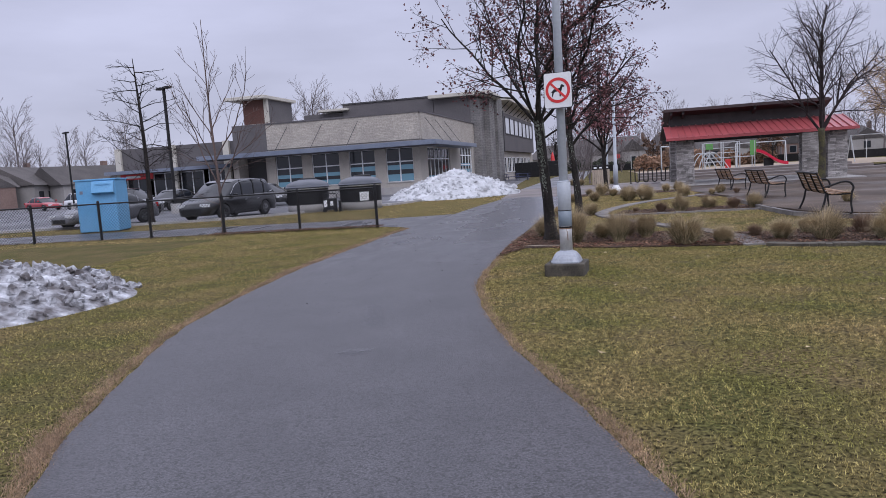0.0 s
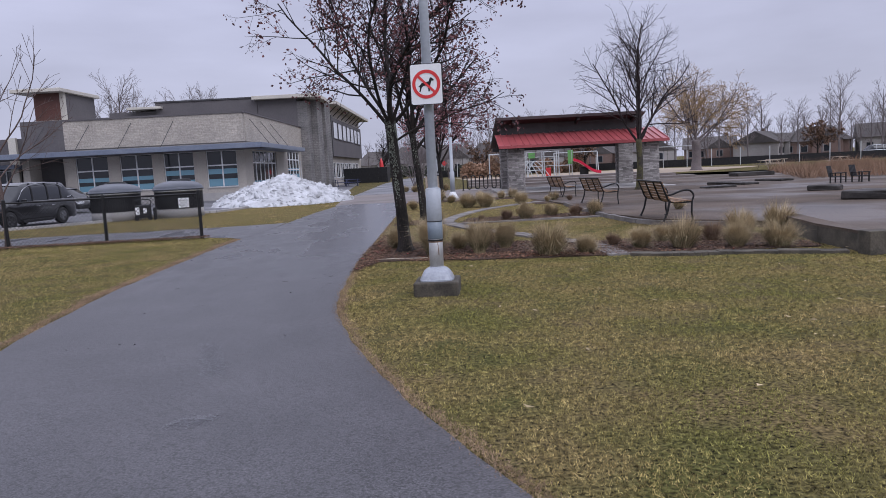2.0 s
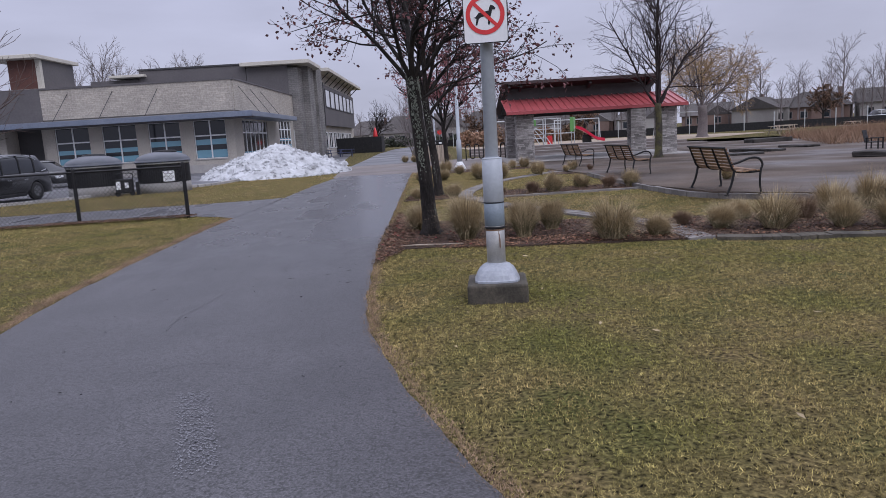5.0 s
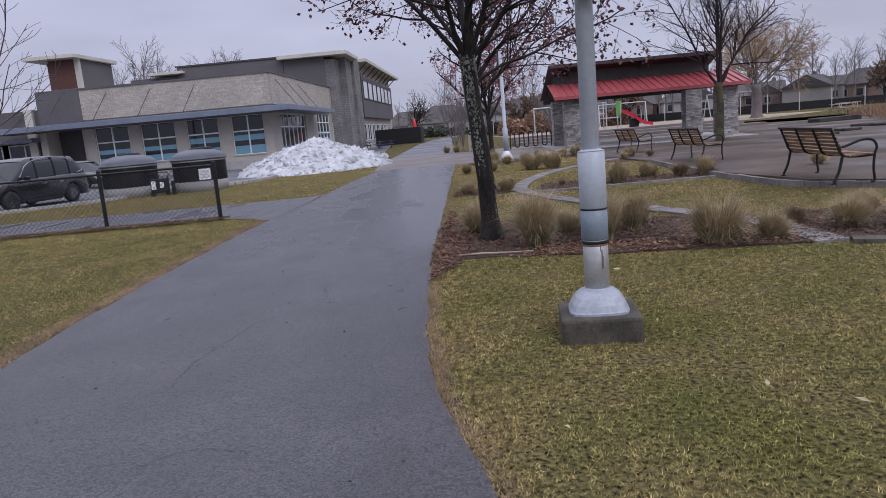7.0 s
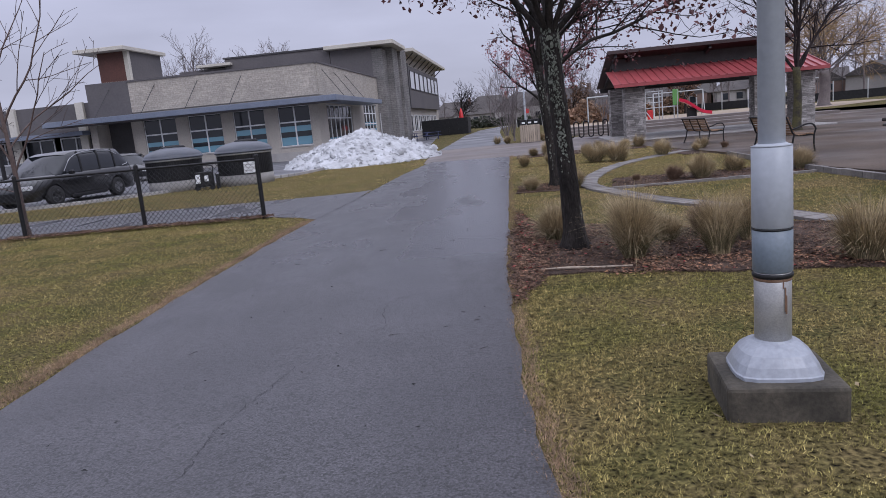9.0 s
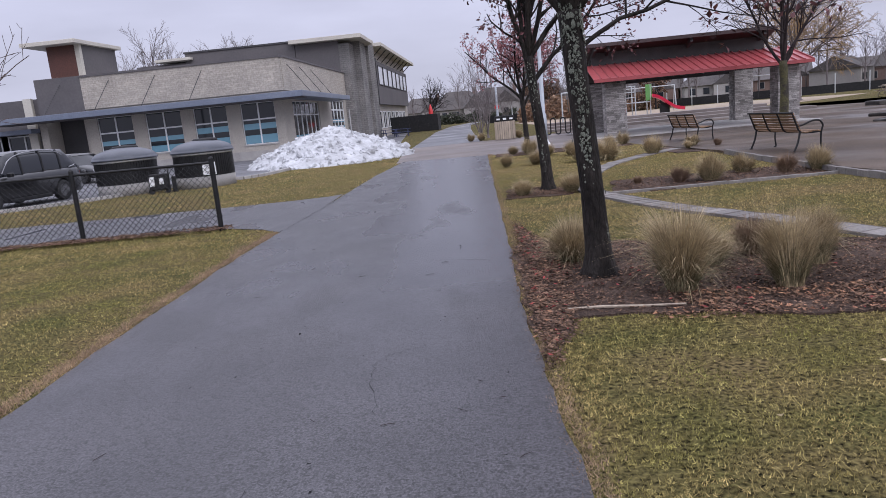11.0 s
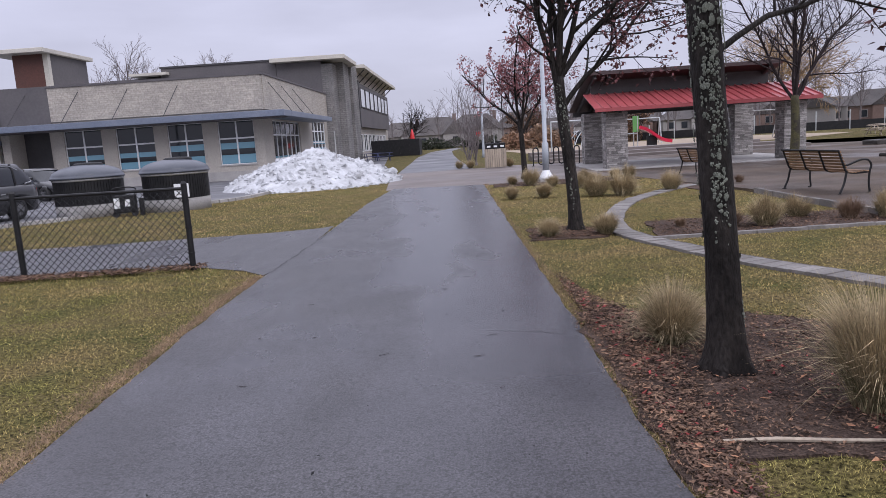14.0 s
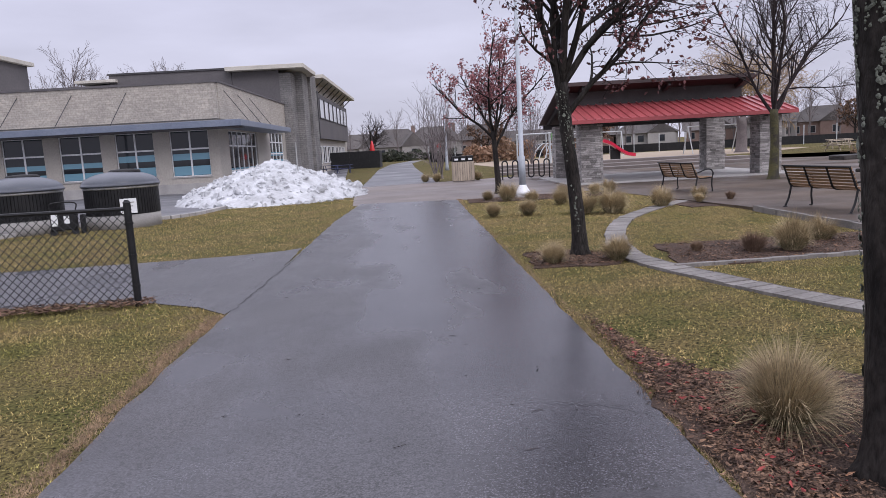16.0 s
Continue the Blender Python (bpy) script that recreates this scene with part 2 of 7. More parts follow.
WHITE = mat("white_paint", (0.76, 0.77, 0.78), (0.70, 0.71, 0.72), 3, 0.4, fine=0.04)
RED = mat("red_paint", (0.62, 0.035, 0.035), (0.55, 0.03, 0.035), 3, 0.4, fine=0.05)
BLACK = mat("black_paint", (0.010, 0.010, 0.011), (0.018, 0.018, 0.019), 5, 0.5, fine=0.2, spec=0.3)
BLACK_PLASTIC = mat("black_plastic", (0.010, 0.010, 0.011), (0.017, 0.017, 0.018), 3, 0.55, fine=0.2, spec=0.25)
LID = mat("grey_plastic_lid", (0.055, 0.062, 0.078), (0.075, 0.083, 0.102), 1.5, 0.3, fine=0.08)
BARK = mat("dark_bark", (0.012, 0.010, 0.009), (0.032, 0.027, 0.024), 6.0, 0.7, bump=0.02, bscale=38, fine=0.5, stretch=(1, 1, 0.35), spec=0.2)
TWIG = mat("twig_bark", (0.026, 0.020, 0.020), (0.05, 0.038, 0.038), 4.0, 0.85, fine=0.3, spec=0.2)
WARM_TWIG = mat("warm_brown_twig", (0.085, 0.058, 0.05), (0.13, 0.095, 0.085), 1.0, 0.85, fine=0.2)
GREY_TWIG = mat("grey_twig", (0.125, 0.105, 0.105), (0.185, 0.16, 0.155), 1.0, 0.9, fine=0.2)
YELLOW_TWIG = mat("willow_twig", (0.30, 0.195, 0.09), (0.37, 0.25, 0.115), 0.6, 0.85, fine=0.2)
MOSSY = mat("mossy_bark", (0.085, 0.078, 0.03), (0.036, 0.031, 0.025), 3.5, 0.9, bump=0.015, bscale=30, fine=0.4)
LICHEN = mat("lichen", (0.10, 0.11, 0.088), (0.21, 0.225, 0.185), 20, 0.95, bump=0.006, bscale=120, fine=0.3)
DRY_LEAF = mat("withered_leaf", (0.095, 0.034, 0.038), (0.15, 0.056, 0.056), 3, 0.7, fine=0.2, island=0.5)
BROWN_LEAF = mat("brown_fallen_leaf", (0.205, 0.128, 0.084), (0.082, 0.05, 0.037), 9, 0.8, fine=0.25, island=0.8, spec=0.2)
RED_LEAF = mat("red_fallen_leaf", (0.32, 0.04, 0.04), (0.24, 0.045, 0.035), 5, 0.7, fine=0.2, island=0.4)
COVER_PAINT = mat("pale_grey_cover_paint", (0.29, 0.31, 0.35), (0.36, 0.385, 0.43), 3, 0.35, fine=0.1)
TAN_LEAF = mat("tan_fallen_leaf", (0.36, 0.19, 0.10), (0.26, 0.12, 0.07), 4, 0.7, fine=0.25, island=0.4)
PINK_LEAF = mat("withered_pink_leaf", (0.24, 0.085, 0.095), (0.30, 0.12, 0.12), 2, 0.7, fine=0.2, island=0.5)
WORN_PAINT = mat("worn_white_marking", (0.15, 0.15, 0.165), (0.21, 0.21, 0.225), 6, 0.36, fine=0.3)
STRAW = mat("dry_bunch_grass", (0.47, 0.38, 0.235), (0.31, 0.245, 0.145), 1.6, 0.8, fine=0.2, island=0.55, spec=0.15)
EDGE_STRAW = mat("dry_edge_grass", (0.36, 0.25, 0.155), (0.22, 0.15, 0.095), 1.6, 0.8, fine=0.3, island=0.5)
DARK_STRAW = mat("dark_bunch_grass", (0.17, 0.11, 0.075), (0.26, 0.18, 0.11), 1.6, 0.8, fine=0.2, island=0.4)
GREEN_STRAW = mat("greenish_bunch_grass", (0.22, 0.205, 0.11), (0.12, 0.11, 0.06), 1.6, 0.8, fine=0.2, island=0.5, spec=0.15)
WOOD = mat("bench_slat_wood", (0.27, 0.165, 0.085), (0.19, 0.11, 0.06), 3.0, 0.55, fine=0.3, bscale=30, stretch=(1, 0.1, 1), rand=0.15)
ROOF_RED = mat("red_metal_roof", (0.39, 0.083, 0.088), (0.33, 0.074, 0.078), 0.8, 0.3, fine=0.08, rand=0.06)
ROOF_DARK = mat("dark_metal_deck", (0.065, 0.040, 0.040), (0.05, 0.034, 0.034), 1.0, 0.5, fine=0.1, rand=0.1)
DARK_STEEL = mat("dark_steel_beam", (0.035, 0.033, 0.034), (0.05, 0.047, 0.048), 2, 0.55, fine=0.15)
LEDGE = mat("ledge_stone", (0.24, 0.225, 0.215), (0.37, 0.35, 0.335), 1.2, 0.9, bump=0.008, bscale=26, fine=0.25, island=0.4)
CREAM_STONE = coursed("cream_split_stone", (0.43, 0.395, 0.345), (0.36, 0.33, 0.29), (0.8, 0.79, 0.78), 0.42, 0.12)
GREY_STONE = coursed("grey_split_stone", (0.15, 0.145, 0.142), (0.235, 0.225, 0.218), (0.6, 0.6, 0.6), 0.5, 0.17, bump=0.02)
PALE_WALL = mat("pale_render_wall", (0.42, 0.39, 0.35), (0.36, 0.335, 0.30), 0.5, 0.9, bump=0.004, bscale=12, fine=0.12)
DARK_CLAD = mat("dark_grey_cladding", (0.095, 0.088, 0.092), (0.115, 0.106, 0.108), 0.5, 0.75, fine=0.08)
DARKER_CLAD = mat("near_black_cladding", (0.045, 0.043, 0.046), (0.06, 0.057, 0.06), 0.6, 0.6, fine=0.1)
BROWN_PANEL = mat("red_brown_panel", (0.115, 0.045, 0.032), (0.09, 0.037, 0.028), 0.8, 0.6, fine=0.15)
CANOPY = mat("blue_grey_fascia", (0.14, 0.165, 0.22), (0.18, 0.205, 0.26), 0.7, 0.45, fine=0.1)
CREAM_TRIM = mat("cream_fascia", (0.56, 0.53, 0.46), (0.48, 0.455, 0.40), 0.8, 0.6, fine=0.08)
ROOF_MEMBRANE = mat("grey_roof_membrane", (0.16, 0.16, 0.165), (0.2, 0.2, 0.2), 0.7, 0.85, fine=0.1)
GLASS = glassy("window_glass", (0.018, 0.022, 0.028))
BLUE_FILM = glassy("window_blue_film", (0.17, 0.33, 0.42), 0.12)
CAR_GLASS = glassy("car_glass", (0.012, 0.014, 0.018), 0.03)
BLUE_BOX = mat("light_blue_paint", (0.12, 0.33, 0.56), (0.16, 0.37, 0.60), 0.9, 0.5, fine=0.06)
SLIDE_RED = mat("slide_plastic", (0.68, 0.03, 0.08), (0.6, 0.03, 0.07), 1, 0.35, fine=0.05)
GREEN_PLASTIC = mat("green_plastic", (0.13, 0.33, 0.09), (0.11, 0.28, 0.08), 1, 0.4, fine=0.05)
PLAY_STEEL = mat("pale_play_steel", (0.5, 0.52, 0.52), (0.42, 0.44, 0.45), 2, 0.4, fine=0.06)
TYRE = mat("tyre_rubber", (0.016, 0.016, 0.017), (0.024, 0.024, 0.025), 8, 0.85, fine=0.2)
ALLOY = mat("alloy_rim", (0.45, 0.45, 0.46), (0.36, 0.36, 0.37), 6, 0.3, metal=0.7, fine=0.05)
LAMP_GLASS = glassy("lamp_lens", (0.55, 0.56, 0.58), 0.15)
TAIL_RED = glassy("tail_lens", (0.3, 0.01, 0.012), 0.15)
HOUSE_WALL = mat("house_siding", (0.33, 0.315, 0.30), (0.27, 0.255, 0.245), 0.3, 0.85, fine=0.06, rand=0.12)
HOUSE_BRICK = mat("house_brick", (0.19, 0.13, 0.11), (0.23, 0.16, 0.135), 0.4, 0.9, fine=0.12, rand=0.1)
SHINGLE = mat("roof_shingle", (0.075, 0.068, 0.066), (0.10, 0.09, 0.086), 0.5, 0.9, fine=0.2, rand=0.15)
HEDGE = mat("dark_evergreen", (0.025, 0.032, 0.02), (0.045, 0.05, 0.03), 1, 0.9, fine=0.4, island=0.4)
REED = mat("rusty_reed", (0.27, 0.155, 0.095), (0.20, 0.135, 0.085), 0.5, 0.85, fine=0.2, island=0.35)
PICNIC_BLUE = mat("dark_blue_table", (0.03, 0.04, 0.10), (0.04, 0.05, 0.12), 1, 0.5, fine=0.1)


def car_paint(name, c, flake=0.3):
    m = mat(name, c, tuple(x * 0.9 for x in c), 1.0, 0.28, metal=flake, fine=0.04)
    m.node_tree.nodes["Principled BSDF"].inputs["Coat Weight"].default_value = 0.8
    return m


# ---------- mesh helpers ----------
I4 = Matrix.Identity(4)


def thing(name, m=I4, label="", category="", group="", kind=""):
    ob = new(name)
    ob.empty_display_size = 0.2
    ob.matrix_world = m
    return tagged(ob, label, category, group, kind)


def part(name, bm, material, parent=None, label="", smooth=False):
    me = bpy.data.meshes.new(name)
    bm.to_mesh(me)
    bm.free()
    me.materials.append(material)
    if smooth:
        me.polygons.foreach_set("use_smooth", [True] * len(me.polygons))
    ob = new(name, me)
    if parent is not None:
        ob.parent = parent
    if label:
        ob["label"] = label
    return ob


def raw(name, verts, faces, material, parent=None, smooth=False):
    """A mesh object from computed vertices."""
    me = bpy.data.meshes.new(name)
    me.from_pydata(verts, [], faces)
    me.materials.append(material)
    if smooth:
        me.polygons.foreach_set("use_smooth", [True] * len(me.polygons))
    me.update()
    ob = new(name, me)
    if parent is not None:
        ob.parent = parent
    return ob


def tri_soup(name, tris, material, parent=None):
    """A mesh object from an (n, 3, 3) array of loose triangles."""
    n = len(tris)
    me = bpy.data.meshes.new(name)
    me.vertices.add(n * 3)
    me.vertices.foreach_set("co", np.ascontiguousarray(tris, dtype=np.float32).ravel())
    me.loops.add(n * 3)
    me.loops.foreach_set("vertex_index", np.arange(n * 3, dtype=np.int32))
    me.polygons.add(n)
    me.polygons.foreach_set("loop_start", np.arange(0, n * 3, 3, dtype=np.int32))
    me.materials.append(material)
    me.update()
    me.validate()
    ob = new(name, me)
    if parent is not None:
        ob.parent = parent
    return ob


def box(bm, x0, x1, y0, y1, z0, z1, m=I4, bevel=0.0):
    r = bmesh.ops.create_cube(bm, size=1.0)["verts"]
    t = m @ Matrix.Translation(((x0 + x1) / 2, (y0 + y1) / 2, (z0 + z1) / 2)) @ Matrix.Diagonal((x1 - x0, y1 - y0, z1 - z0, 1))
    for v in r:
        v.co = t @ v.co
    if bevel:
        es = list({e for v in r for e in v.link_edges})
        bmesh.ops.bevel(bm, geom=es, offset=bevel, segments=2, affect="EDGES", profile=0.5)


def bx(x0, x1, y0, y1, z0, z1, bevel=0.0):
    bm = bmesh.new()
    box(bm, x0, x1, y0, y1, z0, z1, I4, bevel)
    return bm


def cone(bm, r0, r1, z0, z1, seg=16, m=I4):
    r = bmesh.ops.create_cone(bm, cap_ends=True, segments=seg, radius1=r0, radius2=r1, depth=z1 - z0)["verts"]
    t = m @ Matrix.Translation((0, 0, (z0 + z1) / 2))
    for v in r:
        v.co = t @ v.co


def tube(bm, pts, radii, seg=6, closed=False):
    """A round bar along points; radii one number or one for each point."""
    pts = [Vector(p) for p in pts]
    if not hasattr(radii, "__len__"):
        radii = [radii] * len(pts)
    rings = []
    side = None
    for i, p in enumerate(pts):
        d = (pts[min(i + 1, len(pts) - 1)] - pts[max(i - 1, 0)]).normalized()
        if side is None:
            side = d.orthogonal().normalized()
        side = (side - d * side.dot(d)).normalized()
        up = d.cross(side)
        rings.append([bm.verts.new(p + (side * math.cos(a) + up * math.sin(a)) * radii[i]) for a in (2 * math.pi * k / seg for k in range(seg))])
    for a, b in zip(rings, rings[1:]):
        for k in range(seg):
            bm.faces.new((a[k], a[(k + 1) % seg], b[(k + 1) % seg], b[k]))
    bm.faces.new(rings[0][::-1])
    bm.faces.new(rings[-1])


def lathe(bm, profile, seg=32, m=I4):
    """A turned shape from (radius, height) pairs."""
    rings = []
    for r, z in profile:
        rings.append([bm.verts.new(m @ Vector((r * math.cos(2 * math.pi * k / seg), r * math.sin(2 * math.pi * k / seg), z))) for k in range(seg)])
    for a, b in zip(rings, rings[1:]):
        for k in range(seg):
            bm.faces.new((a[k], a[(k + 1) % seg], b[(k + 1) % seg], b[k]))
    bm.faces.new(rings[0][::-1])
    bm.faces.new(rings[-1])


def smooth_line(pts, n=6):
    """Points of a Catmull-Rom curve through the given ones."""
    p = [Vector(q) for q in pts]
    p = [2 * p[0] - p[1]] + p + [2 * p[-1] - p[-2]]
    out = []
    for i in range(1, len(p) - 2):
        a, b, c, d = p[i - 1 : i + 3]
        for k in range(n):
            t = k / n
            out.append(0.5 * (2 * b + (c - a) * t + (2 * a - 5 * b + 4 * c - d) * t * t + (3 * b - a - 3 * c + d) * t ** 3))
    out.append(p[-2])
    return out


def sheet(name, outline, z, material, label, category, thick=0.1, ragged=0.0):
    """A flat piece of the ground with sides that go down into it."""
    pts = [Vector((x, y, 0)) for x, y in outline]
    if ragged:
        fine = []
        for i, a in enumerate(pts):
            b = pts[(i + 1) % len(pts)]
            n = max(1, min(60, int((b - a).length / 0.12)))
            for k in range(n):
                q = a.lerp(b, k / n)
                w = noise.noise_vector(q * 2.3) * ragged + noise.noise_vector(q * 9) * ragged * 0.5
                fine.append(q + Vector((w.x, w.y, 0)))
        pts = fine
    bm = bmesh.new()
    top = [bm.verts.new((p.x, p.y, z)) for p in pts]
    low = [bm.verts.new((p.x, p.y, z - thick)) for p in pts]
    f = bm.faces.new(top)
    for i in range(len(pts)):
        j = (i + 1) % len(pts)
        bm.faces.new((top[j], top[i], low[i], low[j]))
    bmesh.ops.triangulate(bm, faces=[f])
    bmesh.ops.recalc_face_normals(bm, faces=bm.faces)
    return tagged(part(name, bm, material), label, category, kind="structure")


def inside(poly, x, y):
    """Which of the points lie in a polygon (arrays)."""
    r = np.zeros(len(x), bool)
    n = len(poly)
    for i in range(n):
        (x0, y0), (x1, y1) = poly[i][:2], poly[(i + 1) % n][:2]
        c = (y0 > y) != (y1 > y)
        r ^= c & (x < (x1 - x0) * (y - y0) / (y1 - y0 + 1e-12) + x0)
    return r


def grid(x, y, z=0.0, turn=0.0):
    """A pose on the place's own grid, turned a little from the world's axes."""
    return pose(x, y, z, 0, 0, turn - 4.57)

# ---------- ground ----------
bm = bmesh.new()
lathe(bm, [(2500, -0.4), (2500, 0.0)], 48)
tagged(part("ground", bm, TURF), "winter lawn of thin yellow-green turf over soil", "lawn", kind="structure")

RIGHT_EDGE = [(5.2, -6.5), (3.9, -3.6), (2.75, -0.9), (1.72, 1.97), (1.44, 2.85), (0.98, 4.11), (0.53, 5.5), (0.13, 7.4), (0.05, 8.6), (0.07, 10.4), (0.16, 12.6), (0.33, 15.0), (0.69, 20.9), (1.38, 31.6), (1.52, 32.6)]
LEFT_EDGE = [(-1.7, 33.4), (-2.3, 27.8), (-2.62, 23.0)]
LEFT_NEAR = [(-3.02, 17.65), (-3.15, 15.8), (-3.2, 13.6), (-3.25, 11.0), (-3.18, 8.9), (-2.83, 5.7), (-1.95, 2.9), (-1.47, 1.85), (-0.2, -0.9), (1.3, -4.0), (2.6, -7.4)]
right = [(p.x, p.y) for p in smooth_line([(x, y, 0) for x, y in RIGHT_EDGE], 5)]
left_near = [(p.x, p.y) for p in smooth_line([(x, y, 0) for x, y in LEFT_NEAR], 5)]
SIDE_FAR = [(-3.0, 22.7), (-3.8, 22.5), (-5.4, 22.4), (-30, 22.3), (-80, 22.0)]
SIDE_NEAR = [(-80, 18.4), (-30, 18.7), (-5.2, 18.98), (-4.2, 18.72), (-3.45, 18.2)]
PATH_MAIN = right + LEFT_EDGE + left_near
PATH_SIDE = [(-2.7, 22.95)] + SIDE_FAR + SIDE_NEAR + [(-3.06, 17.7), (-2.9, 18.2)]
sheet("path", PATH_MAIN, 0.014, ASPHALT, "dark grey damp asphalt footpath", "path", ragged=0.03)
sheet("path_side", PATH_SIDE, 0.010, ASPHALT, "dark grey damp asphalt side path behind the fence", "path", ragged=0.03)

CROSS = [(-1.95, 32.8), (1.6, 32.4), (4.6, 32.7), (6.3, 33.2), (6.3, 47.2), (2.2, 46.0), (-1.75, 45.4), (-2.0, 39)]
PLAZA_R = [(6.45, 32.0), (6.62, 28.2), (6.75, 24.5), (6.4, 20.5), (6.35, 17.9), (6.6, 15.4), (8.0, 13.9), (8.5, 13.1), (8.1, 11.2), (9.5, 10.6), (16, 9.8), (60, 7), (60, 40), (27, 47), (16, 62), (12.3, 66), (6.3, 47.2), (6.3, 33.1)]
sheet("pavement_cross", CROSS, 0.009, BROWN_PAVE, "brown-grey asphalt crossing beside the path", "pavement", ragged=0.03)
plaza = sheet("pavement_plaza", PLAZA_R, 0.011, PLAZA, "wet brown-grey paved plaza under the benches", "pavement", ragged=0.02)
sheet("path_far", [(-1.75, 45.3), (2.3, 46.0), (2.6, 60), (3.4, 80), (4.9, 108), (8.5, 135), (6.5, 135), (1.9, 108), (-0.3, 80), (-1.1, 60)], 0.012, LOT, "narrow asphalt footpath that runs on between lawns", "path", ragged=0.05)
LOT_EDGE = [(-120, 24.0), (-40, 25.2), (-18.5, 26.3), (-14.0, 26.9), (-11.2, 28.8), (-9.6, 31.6), (-7.4, 32.6), (-6.6, 35.4), (-5.6, 40.0), (-3.4, 46.5), (-2.8, 52)]
sheet("road", LOT_EDGE + [(-3.0, 62), (-4, 112), (-120, 112)], 0.006, LOT, "damp grey asphalt car park", "car park")
sheet("playground_sand", [(9.2, 56), (13, 66.5), (30, 64), (40, 72), (36, 92), (9, 92)], 0.016, mat("pale_sand", (0.36, 0.29, 0.21), (0.3, 0.24, 0.18), 0.5, 0.95, fine=0.15, bscale=20), "pale sand surface under the playground", "sand", ragged=0.05)

# kerb along the car park, laid in lengths
kerb = thing("kerb", I4, "worn pale concrete kerb along the car park", "kerb", kind="structure")
line = smooth_line([(x, y, 0) for x, y in LOT_EDGE[1:10]], 8)
for a, b in zip(line, line[1:]):
    d = b - a
    for k in range(max(1, int(d.length / 1.8))):
        n = max(1, int(d.length / 1.8))
        q0, q1 = a.lerp(b, k / n), a.lerp(b, (k + 1) / n)
        bm = bmesh.new()
        box(bm, 0.006, (q1 - q0).length - 0.006, -0.16, 0.0, -0.02, 0.11, Matrix.Translation(q0) @ Matrix.Rotation(math.atan2(d.y, d.x), 4, "Z"), 0.015)
        part("kerb_stone", bm, PALE_CONC, kerb)

# ---------- planting beds and stone edging ----------
BED_FRONT = [(0.14, 11.45), (0.5, 11.8), (1.3, 11.6), (2.0, 11.3), (4.0, 10.9), (7.4, 10.45), (7.7, 12.2), (7.2, 12.9), (4.6, 12.9), (3.2, 13.6), (2.3, 13.7), (1.5, 14.4), (0.32, 14.6)]
BED_MID = [(2.55, 18.5), (3.2, 18.35), (4.4, 18.55), (6.35, 18.5), (6.35, 20.2), (4.6, 20.2), (3.0, 20.4), (2.75, 19.6)]
BED_TREE = [(0.75, 19.1), (1.9, 18.95), (2.1, 19.9), (1.5, 20.5), (0.9, 20.4)]
BED_BACK = [(1.65, 30.9), (3.4, 30.6), (6.3, 30.6), (6.5, 32.1), (4.3, 32.7), (1.7, 32.4)]
BED_SLOPE = [(7.75, 9.25), (9.5, 8.9), (16, 8.4), (16, 9.7), (9.5, 10.5), (8.05, 11.1), (7.75, 9.7)]
BED_SIDE = [(6.0, 25.6), (6.85, 25.4), (8.2, 27.0), (8.5, 28.3), (6.4, 28.2), (6.1, 27)]
for poly in (BED_FRONT, BED_MID, BED_TREE, BED_BACK, BED_SIDE, BED_SLOPE):
    sheet("planting_bed", poly, 0.018, MULCH, "bed of dark bark mulch strewn with leaves", "planting bed", ragged=0.14)


def plaza_z(y):
    """The plaza lies a little higher at its near end."""
    return 0.011 + 0.125 * max(0.0, min(1.0, (31 - y) / 15))


bm = bmesh.new()
bm.from_mesh(plaza.data)
for cut in (16.0, 31.0):
    bmesh.ops.bisect_plane(bm, geom=bm.verts[:] + bm.edges[:] + bm.faces[:], plane_co=(0, cut, 0), plane_no=(0, 1, 0))
bm.to_mesh(plaza.data)
bm.free()
for v in plaza.data.vertices:
    if v.co.z > -0.02:
        v.co.z = plaza_z(v.co.y)


def edging(points, width, height, step, label, material=STONE_EDGE):
    """A run of separate flat stones along a line."""
    run = thing("edging", I4, label, "edging", kind="structure")
    pts = smooth_line([(x, y, 0) for x, y in points], 8)
    total, at, i = 0.0, 0.0, 0
    for a, b in zip(pts, pts[1:]):
        d = b - a
        n = max(1, round(d.length / step))
        for k in range(n):
            q0, q1 = a.lerp(b, k / n), a.lerp(b, (k + 1) / n)
            j = random.uniform(-0.012, 0.012)
            bm = bmesh.new()
            box(bm, 0.004, (q1 - q0).length + 0.004, -width / 2 + j, width / 2 + j, -0.04, height + random.uniform(-0.006, 0.006), Matrix.Translation(q0) @ Matrix.Rotation(math.atan2(d.y, d.x), 4, "Z"), 0.006)
            part("edging_stone", bm, material, run)
    return run


RIBBON = [(4.3, 10.85), (4.3, 12.0), (4.1, 13.0), (3.45, 14.8), (2.85, 16.3), (2.5, 17.6), (2.24, 19.3), (2.66, 21.3), (3.78, 23.9), (5.2, 25.8), (6.6, 27.2)]
edging(RIBBON, 0.36, 0.03, 0.5, "curving ribbon of pale grey paving stones through the lawn", STONE_EDGE)
timber = thing("edging", I4, "thin pale weathered timber edging of a bed", "edging", kind="structure")
bm = bmesh.new()
tube(bm, [(0.44, 11.88, 0.03), (0.7, 11.84, 0.036), (1.0, 11.78, 0.03), (1.3, 11.72, 0.034)], [0.009, 0.013, 0.012, 0.008], 6)
part("timber", bm, PALE_WOOD, timber)
edging([(2.4, 18.45), (4.4, 18.42), (6.4, 18.4)], 0.08, 0.05, 0.6, "thin pale stone edging of a bed")
edging([(4.45, 10.8), (5.2, 10.45), (6.0, 10.3), (7.3, 9.75)], 0.24, 0.05, 0.7, "flat grey stone slabs at the end of a bed", CONCRETE)
